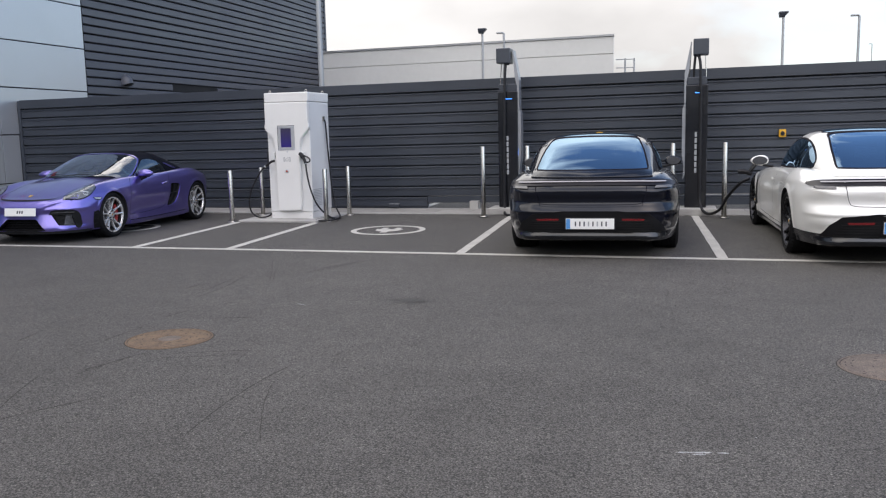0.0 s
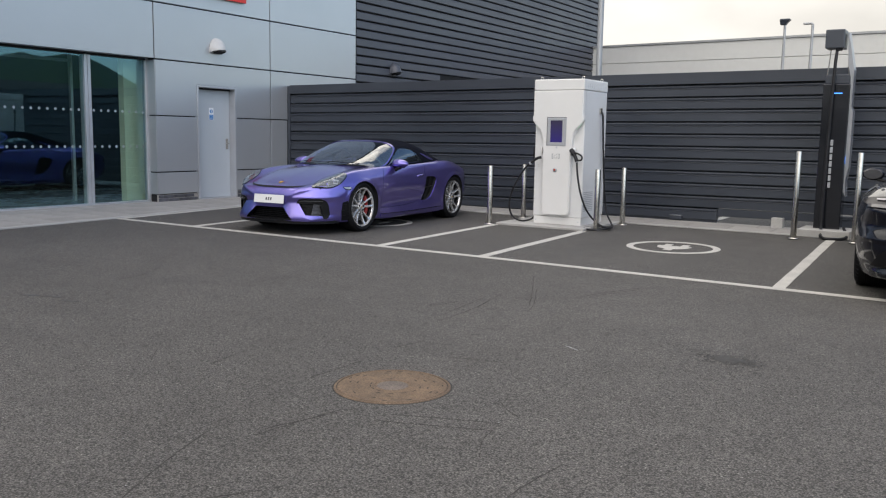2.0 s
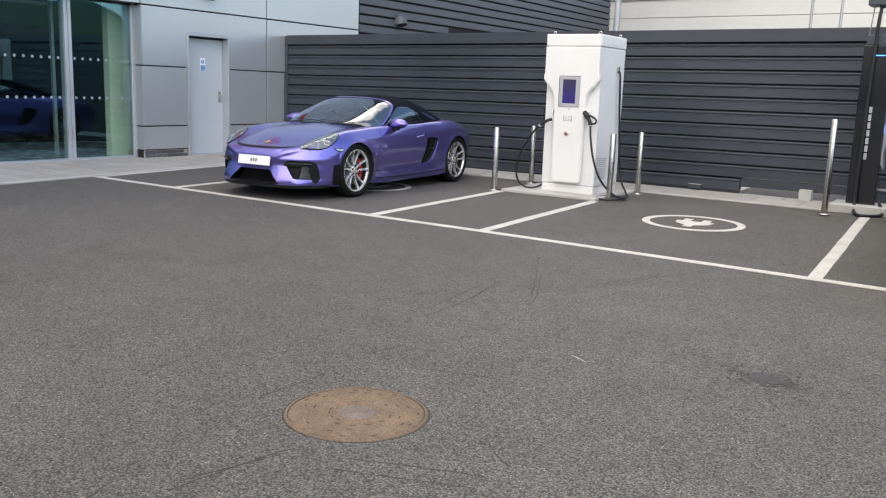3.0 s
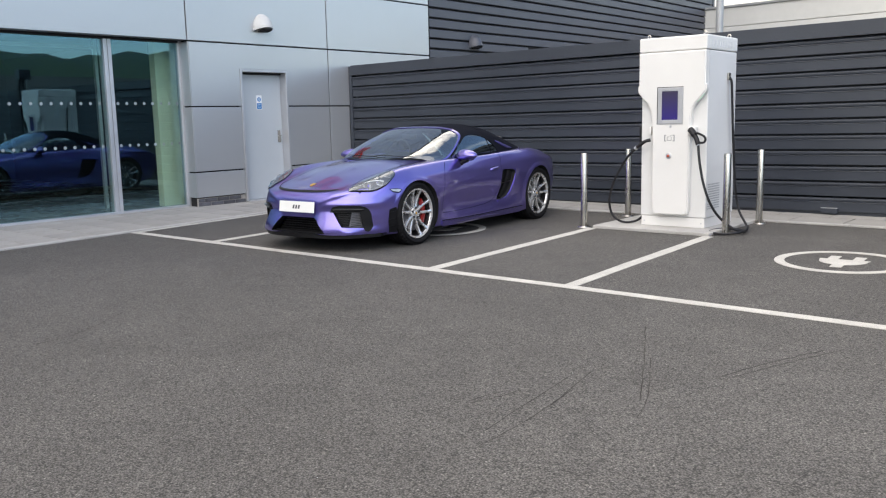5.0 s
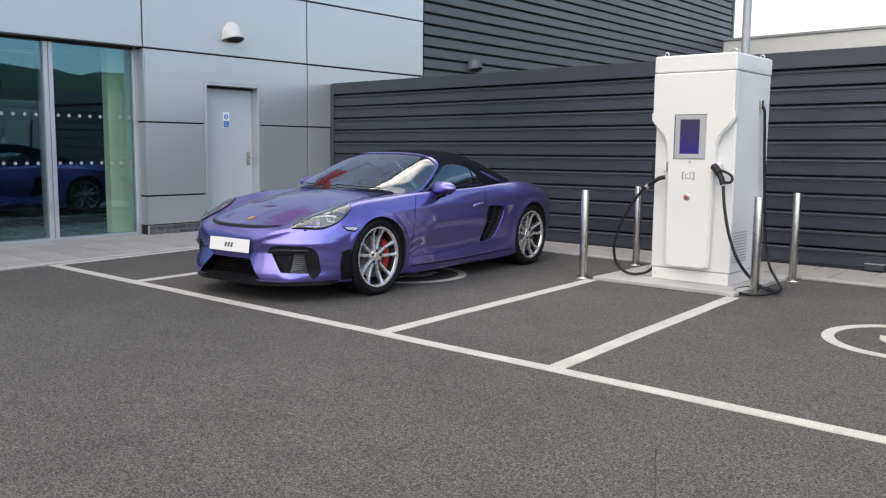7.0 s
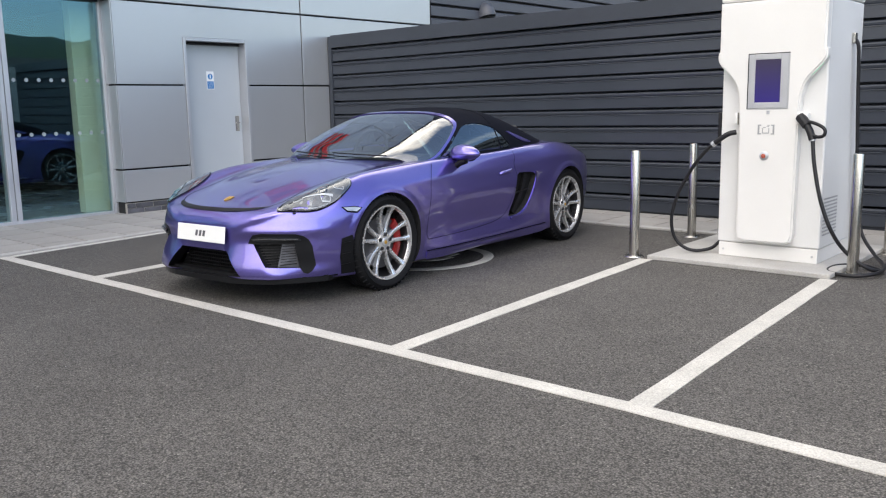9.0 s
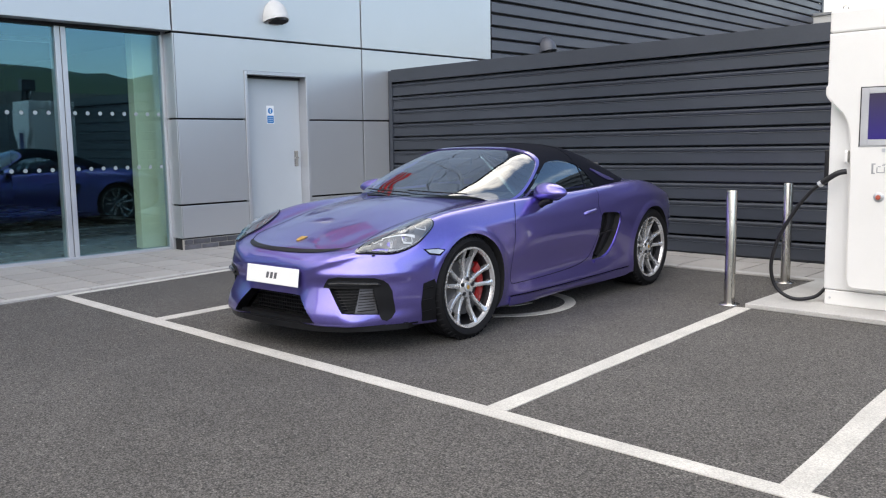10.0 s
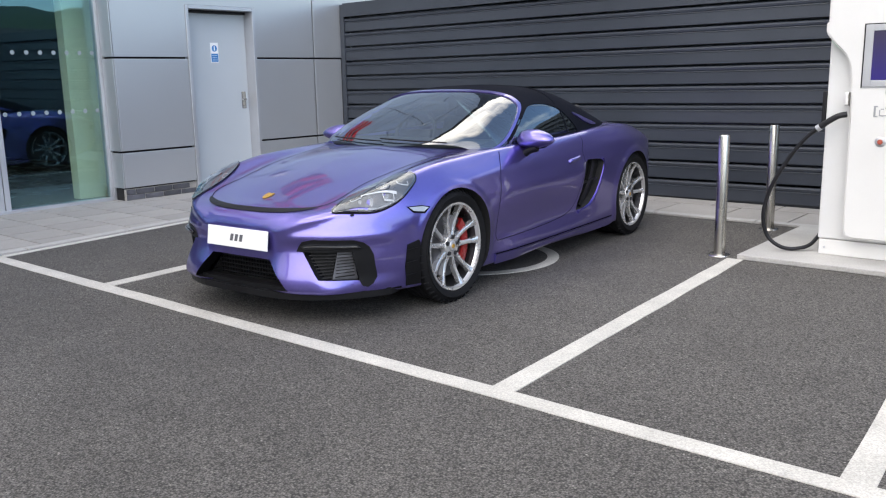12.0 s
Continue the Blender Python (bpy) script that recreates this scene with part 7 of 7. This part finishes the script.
    for x0, x1 in ((0.50, -0.02), (0.02, -0.48)):
        pts = []
        for k in range(9):
            x = x0 + (x1 - x0) * k / 8
            hit, normal, _, _ = glass_tree.ray_cast(Vector((x, -6, 0.866 + 0.014 * k / 8)), Vector((0, 1, 0)))
            if hit:
                pts.append(hit + normal * (0.014 if normal.y < 0 else -0.014))
        wp = part("wiper", tube(pts, 0.0048, 6, 3), M_TRIM, car)
    part("cowl", patch(tree, [(-0.62, 0.56), (-0.45, 0.44), (0.0, 0.34), (0.45, 0.44), (0.62, 0.56), (0.60, 0.62), (0.0, 0.44), (-0.60, 0.62)], "top", 0.004, 0.0, 0.05, 3), M_TRIM, car)
    part("rear_bumper_trim", patch(tree, [(-0.7, 0.28), (0.7, 0.28), (0.65, 0.42), (-0.65, 0.42)], "rear", 0.006, 0.0, 0.06), M_TRIM, car)
    return car




def saloon(place, colour, alloy, label, plugged):
    """A long four-door electric saloon; its nose looks along -y."""
    car = thing("electric_saloon", label, "car", place, group="parked electric saloons")
    P = [colour, M_DARK, M_GLOSS]
    floor_z = curve((-0.93, 0.36), (-0.91, 0.27), (-0.83, 0.18), (-0.6, 0.145), (2.9, 0.155), (3.6, 0.185), (3.93, 0.205), (4.0, 0.26), (4.03, 0.40))
    wide = curve((-0.93, 0.10), (-0.91, 0.45), (-0.82, 0.68), (-0.62, 0.85), (-0.3, 0.935), (0, 0.965), (0.6, 0.955), (1.4, 0.945), (2.2, 0.955), (2.9, 0.983), (3.35, 0.97), (3.7, 0.915), (3.88, 0.84), (3.97, 0.74), (4.015, 0.55), (4.03, 0.25))
    wide_z = curve((-0.93, 0.45), (0, 0.56), (1.4, 0.58), (2.9, 0.66), (3.6, 0.66), (4.03, 0.62))
    sill = curve((-0.93, 0.95), (0.5, 0.965), (1.5, 0.985), (2.4, 0.975), (3.0, 0.95), (4.03, 0.92))
    shoulder_z = curve((-0.93, 0.48), (-0.6, 0.60), (0, 0.71), (1.4, 0.79), (2.9, 0.85), (3.6, 0.84), (3.9, 0.79), (4.03, 0.70))
    crown = curve((-0.93, 0.85), (0, 0.84), (1.5, 0.88), (2.9, 0.85), (3.6, 0.80), (4.03, 0.72))
    crown_z = curve((-0.93, 0.49), (-0.85, 0.58), (-0.5, 0.70), (0, 0.80), (0.6, 0.855), (1.5, 0.89), (2.5, 0.93), (2.9, 0.945), (3.4, 0.935), (3.75, 0.90), (3.93, 0.855), (4.0, 0.80), (4.03, 0.70))
    mid_z = curve((-0.93, 0.50), (-0.85, 0.60), (-0.5, 0.70), (0, 0.785), (0.6, 0.865), (1.2, 0.90), (2.5, 0.95), (3.2, 0.97), (3.6, 0.955), (3.83, 0.925), (3.95, 0.875), (4.0, 0.82), (4.03, 0.70))

    def half(y):
        w, f = wide(y), floor_z(y)
        return [(0.0, f), (w * 0.5, f), (w * sill(y) - 0.06, f + 0.004), (w * sill(y), f + 0.06), (w * 0.988, (f + wide_z(y)) / 2), (w, wide_z(y)), (w * 0.985, (wide_z(y) + shoulder_z(y)) / 2 + 0.01), (w * 0.955, shoulder_z(y)), (w * crown(y) + 0.02, crown_z(y) - 0.012), (w * crown(y) - 0.06, crown_z(y)), (w * 0.55, (crown_z(y) + mid_z(y)) / 2), (w * 0.28, (crown_z(y) + 3 * mid_z(y)) / 4), (0.0, mid_z(y))]

    raw = faired(spaced(-0.93, 4.03, 190, 0.45), half, (4, 4, 4, 9, 7, 6, 6, 6, 5, 8, 8, 10), [(0.0, 0.355, 0.372), (2.9, 0.355, 0.372)], lambda ks, yy: 1.0)
    base = Skin(raw)
    # the tail: wrapped round the back, hollow under the light band, with a shelf over the plate
    cols, rows_n = 151, 72
    wrap = np.zeros((cols, rows_n, 3))
    turn_to = np.radians(-80 + 160 * np.arange(cols) / (cols - 1))
    for i, a in enumerate(turn_to):
        d = Vector((math.sin(a), math.cos(a), 0))
        for k in range(rows_n):
            z = 0.225 + (0.880 - 0.225) * k / (rows_n - 1)
            hit = base.ray_cast(Vector((0, 3.15, z)) + 3 * d, -d)[0]
            wrap[i, k] = hit if hit else wrap[i, k - 1] + np.array((0, 0, 0.009))
    ones = np.ones((cols, rows_n))
    wrap = relaxed(relaxed(wrap, 10, 0, ones), 4, 1, ones)
    ang, z = turn_to[:, None] * ones, wrap[..., 2]
    fade = 1 - ease(0.80, 1.18, np.abs(ang))
    out = 0.002 - 0.012 * ease(0.855, 0.835, z) * ease(0.765, 0.785, z) * fade
    out -= 0.040 * ease(0.760, 0.64, z) * ease(0.545, 0.63, z) * fade
    out += 0.014 * np.exp(-((z - 0.525) / 0.022) ** 2) * fade
    out -= 0.030 * ease(0.47, 0.34, z) * ease(0.235, 0.31, z) * fade
    wrap[..., 0] += out * np.sin(ang)
    wrap[..., 1] += out * np.cos(ang)
    tail, _ = sheet_of(wrap)
    bmesh.ops.recalc_face_normals(tail, faces=tail.faces)
    if sum(f.normal.y for f in tail.faces) < 0:
        bmesh.ops.reverse_faces(tail, faces=tail.faces[:])
    bmesh.ops.bisect_plane(tail, geom=tail.verts[:] + tail.edges[:] + tail.faces[:], plane_co=(0, 3.32, 0), plane_no=(0, -1, 0), clear_outer=True)
    bmesh.ops.bisect_plane(tail, geom=tail.verts[:] + tail.edges[:] + tail.faces[:], plane_co=(0, 0, 0.325), plane_no=(0, 0, 1))
    for f in tail.faces:
        f.material_index = 2 if f.calc_center_median().z < 0.325 else 0
    tree, cover = Skin(raw, tail), Skin(tail)
    cutters = [drum(0.372, s * 0.62, s * 1.25, y, 0.355) for y in (0.0, 2.9) for s in (1, -1)]
    shape = carved(raw, cutters, P[:2])
    # the lower bumper behind the rear wheels is black
    bmesh.ops.bisect_plane(shape, geom=shape.verts[:] + shape.edges[:] + shape.faces[:], plane_co=(0, 0, 0.325), plane_no=(0, 0, 1))
    for f in shape.faces:
        m = f.calc_center_median()
        if m.z < 0.325 and m.y > 3.2 and f.material_index == 0:
            f.material_index = 2
    bmesh.ops.delete(shape, geom=[f for f in shape.faces if f.material_index != 1 and f.calc_center_median().y > 3.36 and 0.25 < f.calc_center_median().z < 0.845], context="FACES")
    base.dress(part("body", shape, P, car))
    cover.dress(part("rear_bumper", tail, P, car, "rear bumper with a shelf above the plate"))
    for s in (1, -1):
        wheel(car, s * 0.955, 0.0, 0.352, 0.245, s, alloy, 0.272, None, 5, "")
        wheel(car, s * 0.968, 2.9, 0.352, 0.295, s, alloy, 0.272, None, 5, "")
    roof_z = curve((0.50, 0.85), (0.7, 0.955), (1.0, 1.115), (1.3, 1.245), (1.6, 1.325), (1.95, 1.365), (2.3, 1.362), (2.7, 1.315), (3.1, 1.215), (3.5, 1.085), (3.80, 0.960), (3.90, 0.86), (3.95, 0.80))
    roof_w = curve((0.50, 0.12), (0.58, 0.40), (0.75, 0.62), (1.0, 0.75), (1.4, 0.80), (2.3, 0.815), (2.8, 0.80), (3.2, 0.755), (3.6, 0.69), (3.85, 0.62), (3.95, 0.50))
    belt_z = curve((0.50, 0.83), (1.5, 0.865), (2.9, 0.915), (3.5, 0.905), (3.80, 0.84), (3.95, 0.78))

    def top_half(y):
        w, b, r = roof_w(y), belt_z(y), roof_z(y)
        h = r - b
        return [(w, b), (w * 0.945, b + 0.36 * h), (w * 0.86, b + 0.66 * h), (w * 0.74, b + 0.86 * h), (w * 0.55, b + 0.95 * h), (w * 0.28, b + 0.988 * h), (0.0, r)]

    shell = bmesh.new()
    rings = []
    for y in spaced(0.50, 3.95, 90, 0.2):
        line = catmull(top_half(y), 6)
        rings.append([shell.verts.new((p.x, y, p.y)) for p in line] + [shell.verts.new((-p.x, y, p.y)) for p in line[-2::-1]])
    for a, b in zip(rings, rings[1:]):
        for k in range(len(a) - 1):
            shell.faces.new((a[k], a[k + 1], b[k + 1], b[k]))
    bmesh.ops.recalc_face_normals(shell, faces=shell.faces)
    top = BVHTree.FromBMesh(shell)
    rear = [(0.0, 0.966), (0.30, 0.966), (0.56, 0.968), (0.612, 0.978), (0.600, 1.06), (0.575, 1.16), (0.535, 1.255), (0.505, 1.296), (0.42, 1.318), (0.2, 1.324), (0.0, 1.326)]
    rear = rear + mirrored(rear[1:-1])
    window = [(0.98, 0.905), (1.18, 1.03), (1.45, 1.165), (1.75, 1.235), (2.1, 1.255), (2.5, 1.23), (2.85, 1.155), (3.08, 1.055), (3.13, 0.985), (3.02, 0.945), (2.2, 0.92), (1.5, 0.905)]
    sky = [(-0.44, 1.62), (0.44, 1.62), (0.47, 2.1), (0.45, 2.52), (-0.45, 2.52), (-0.47, 2.1)]
    screen = [(-0.60, 0.90), (0.60, 0.90), (0.55, 1.10), (0.47, 1.26), (0.0, 1.30), (-0.47, 1.26), (-0.55, 1.10)]
    cleared(shell, lambda c: (within(shrunk(rear, 0.96), c.x, c.z) and c.y > 2.4) or within(shrunk(window, 0.95), c.y, c.z) or within(shrunk(sky, 0.96), c.x, c.y) or (c.y < 1.45 and within(shrunk(screen, 0.95), c.x, c.z)))
    part("roof", shell, colour, car, smooth=60)
    for name, outline, view, mat in (("rear_window", rear, "rear", G_TINT), ("roof_glass", sky, "top", G_TINT), ("windscreen", screen, "front", G_TINT), ("side_window", window, "side", G_TINT), ("side_window", window, "far_side", G_TINT)):
        g = part(name, patch(top, outline, view, 0.004, 0.0, 0.07, 3), mat, car, "dark tinted glass", smooth=60)
        part("glass_surround", patch(top, ribbon(outline + [outline[0]], 0.016, 3), view, 0.006, 0.008, 0.3), M_SEAM, g)
    part("cabin_floor", boxed(-0.62, 0.62, 0.9, 3.4, 0.93, 0.985), M_CABIN, car)
    for x, y in ((0.36, 1.75), (-0.36, 1.75), (0.36, 2.65), (-0.36, 2.65)):
        h = part("headrest", boxed(-0.13, 0.13, -0.05, 0.05, 0.0, 0.2, 0.04, 3), M_CABIN, car, place=pose(x, y, 1.02))
        part("seat_back", boxed(-0.22, 0.22, -0.06, 0.06, -0.14, 0.02, 0.03), M_CABIN, h)
    # tail
    band = [(-0.88, 0.800), (-0.85, 0.850), (-0.5, 0.872), (0.5, 0.872), (0.85, 0.850), (0.88, 0.800), (0.5, 0.812), (-0.5, 0.812)]
    tb = part("light_band", patch(tree, band, "rear", 0.006, 0.006, 0.06, 3), M_TAILGLASS, car, "slim dark light band across the tail", smooth=40)
    part("light_strip", patch(tree, ribbon([(-0.80, 0.838), (-0.4, 0.850), (0.4, 0.850), (0.80, 0.838)], 0.010, 6), "rear", 0.012, 0.004, 0.1), surface("dim_light_bar", (0.36, 0.34, 0.35), 0.3, vary=0.1), tb)
    # the deck between the rear window and the spoiler's edge
    deck, rows, lip = bmesh.new(), [], []
    for k in range(29):
        x = -0.66 + 1.32 * k / 28
        a = top.ray_cast(Vector((x, 9, 0.958)), Vector((0, -1, 0)))[0]
        b = tree.ray_cast(Vector((x, 9, 0.895)), Vector((0, -1, 0)))[0]
        rows.append([deck.verts.new(a.lerp(b, q / 6) + Vector((0, 0.003, 0.008 + 0.006 * math.sin(math.pi * q / 6)))) for q in range(7)])
        lip.append(b + Vector((0, 0.004, 0.004)))
    for p, q in zip(rows, rows[1:]):
        for k in range(6):
            deck.faces.new((p[k], p[k + 1], q[k + 1], q[k]))
    bmesh.ops.recalc_face_normals(deck, faces=deck.faces)
    if sum(f.normal.z for f in deck.faces) < 0:
        bmesh.ops.reverse_faces(deck, faces=deck.faces[:])
    part("rear_deck", deck, colour, car, smooth=50)
    part("spoiler", tube(lip, 0.012, 8, 1), colour, car, smooth=60)
    lower = [(-0.81, 0.31), (-0.74, 0.42), (-0.63, 0.505), (-0.3, 0.535), (0.3, 0.535), (0.63, 0.505), (0.74, 0.42), (0.81, 0.31)]
    df = part("diffuser", patch(tree, lower, "rear", 0.006, 0.006, 0.06), M_TRIM, car, "black rear diffuser panel", smooth=40)
    for k in range(5):
        z = 0.315 + 0.026 * k
        for x0, x1 in ((-0.70 + 0.018 * k, -0.30), (0.30, 0.70 - 0.018 * k)):
            part("diffuser_slat", patch(tree, [(x0, z), (x1, z), (x1, z + 0.008), (x0, z + 0.008)], "rear", 0.014, 0.006, 0.15), M_GRILLE, df)
    for s in (1, -1):
        ref = [(0.34, 0.434), (0.57, 0.430), (0.58, 0.454), (0.34, 0.458)]
        part("reflector", patch(tree, ref if s > 0 else mirrored(ref), "rear", 0.012, 0.005, 0.08), M_REDLENS, df, "red rear reflector")
        hit = tree.ray_cast(Vector((s * 0.6, 9, 0.79)), Vector((0, -1, 0)))[0]
        lamp = [(0.68, 0.778), (0.86, 0.780), (0.855, 0.802), (0.69, 0.802)]
        part("tail_light", patch(tree, lamp if s > 0 else mirrored(lamp), "rear", 0.011, 0.004, 0.05), M_SMOKED, tb)
        vs = "side" if s > 0 else "far_side"
        for pts in ([(0.72, 0.84), (0.66, 0.60), (0.70, 0.30)], [(1.72, 0.88), (1.74, 0.60), (1.76, 0.28)], [(2.72, 0.90), (2.66, 0.66), (2.50, 0.50), (2.42, 0.28)], [(0.70, 0.29), (1.6, 0.27), (2.42, 0.28)]):
            part("door_shut_line", patch(tree, ribbon(pts, 0.006, 8), vs, 0.0015, 0.0, 0.08), M_SEAM, car)
        part("boot_shut_line", patch(tree, ribbon([(s * 0.60, 0.812), (s * 0.575, 0.66), (s * 0.52, 0.615), (s * 0.3, 0.606), (0.0, 0.604)], 0.006, 8), "rear", 0.0015, 0.0, 0.08), M_SEAM, car)
        part("sill_blade", patch(tree, ribbon([(0.40, 0.20), (1.4, 0.185), (2.5, 0.20)], 0.075, 6), vs, 0.012, 0.014, 0.1), M_TRIM, car, "black sill blade")
        part("wing_vent", patch(tree, [(0.38, 0.66), (0.45, 0.68), (0.47, 0.50), (0.43, 0.33), (0.39, 0.36)], vs, 0.005, 0.0, 0.05, 3), M_TRIM, car, "black vent behind the front wheel")
        hx = tree.ray_cast(Vector((s * 6, 1.55, 0.745)), Vector((-s, 0, 0)))[0]
        for y in (1.55, 2.45):
            hx = tree.ray_cast(Vector((s * 6, y, 0.75)), Vector((-s, 0, 0)))[0]
            part("door_handle", boxed(-0.004, 0.004, -0.10, 0.10, -0.012, 0.012, 0.003), colour, car, place=Matrix.Translation(hx))
        bm = bmesh.new()
        bmesh.ops.create_uvsphere(bm, u_segments=24, v_segments=16, radius=1.0)
        for vert in bm.verts:
            x, y, z = vert.co
            vert.co = (x * 0.115, y * 0.06 if y < 0 else y * 0.035, z * 0.07 * (1 - 0.2 * x * s))
        mirror = part("door_mirror", bm, colour, car, smooth=60, place=pose(s * 1.0, 0.93, 0.955))
        part("mirror_glass", lathe([(0.0, 0.0), (0.052, 0.0), (0.056, -0.006)], 20), M_DISC, mirror, place=Matrix.Translation((0, 0.036, 0)) @ pose(0, 0, 0, -90, 0, 0) @ Matrix.Diagonal((1.7, 1, 1, 1)))
        part("mirror_stalk", tube([(-s * 0.03, 0.0, -0.05), (-s * 0.10, 0.01, -0.07), (-s * 0.17, 0.01, -0.08)], 0.018, 8, 5), M_TRIM, mirror)
    hit, normal, _, _ = tree.ray_cast(Vector((0, 9, 0.40)), Vector((0, -1, 0)))
    pl = part("rear_plate", boxed(-0.26, 0.26, 0.0, 0.008, -0.058, 0.058, 0.003), M_PLATE, car, "white number plate with a blue band", place=Matrix.Translation(hit + Vector((0, 0.012, 0))))
    part("blue_band", boxed(0.212, 0.256, 0.008, 0.0092, -0.054, 0.054), M_EUBLUE, pl)
    for k in range(8):
        x = 0.155 - 0.047 * k
        part("print_bar", boxed(x - 0.008, x + 0.008, 0.008, 0.0092, -0.026, 0.026), M_POLE if k in (3, 5) else M_INK, pl)
    part("plate_recess", boxed(-0.275, 0.275, -0.03, -0.001, -0.07, 0.07, 0.004), M_TRIM, pl)
    if plugged:
        hit, normal, _, _ = tree.ray_cast(Vector((6, 0.36, 0.74)), Vector((-1, 0, 0)))
        flap = part("charge_flap", boxed(-0.014, 0.014, -0.13, 0.13, -0.10, 0.10, 0.012), M_TRIM, car, "open black charging flap", place=Matrix.Translation(hit + Vector((0.07, -0.02, 0.13))) @ pose(0, 0, 0, 0, -35, 0))
        part("plug", tube([(-0.04, 0.0, -0.12), (0.06, 0.0, -0.15), (0.13, -0.01, -0.20)], 0.036, 10, 5), M_BLACK, flap)
    return car


SMALL = Matrix.Scale(0.97, 4)
sports_car(pose(-9.01, 10.94, 0.0, 0, 0, 4.0) @ Matrix.Translation((0.03, 0, 0)) @ Matrix.Diagonal((0.954, 0.988, 0.988, 1)))
saloon(pose(-1.32 - 0.155, 10.72 + 2.813, 0.0, 0, 0, 183.2) @ SMALL, M_CARBLACK, M_DARKALLOY, "glossy black electric saloon parked nose to the fence", False)
saloon(pose(1.70 - 0.155, 10.52 + 2.813, 0.0, 0, 0, 183.2) @ SMALL, M_CARWHITE, M_DARKALLOY, "white electric saloon plugged in to charge", True)

build_pavements()
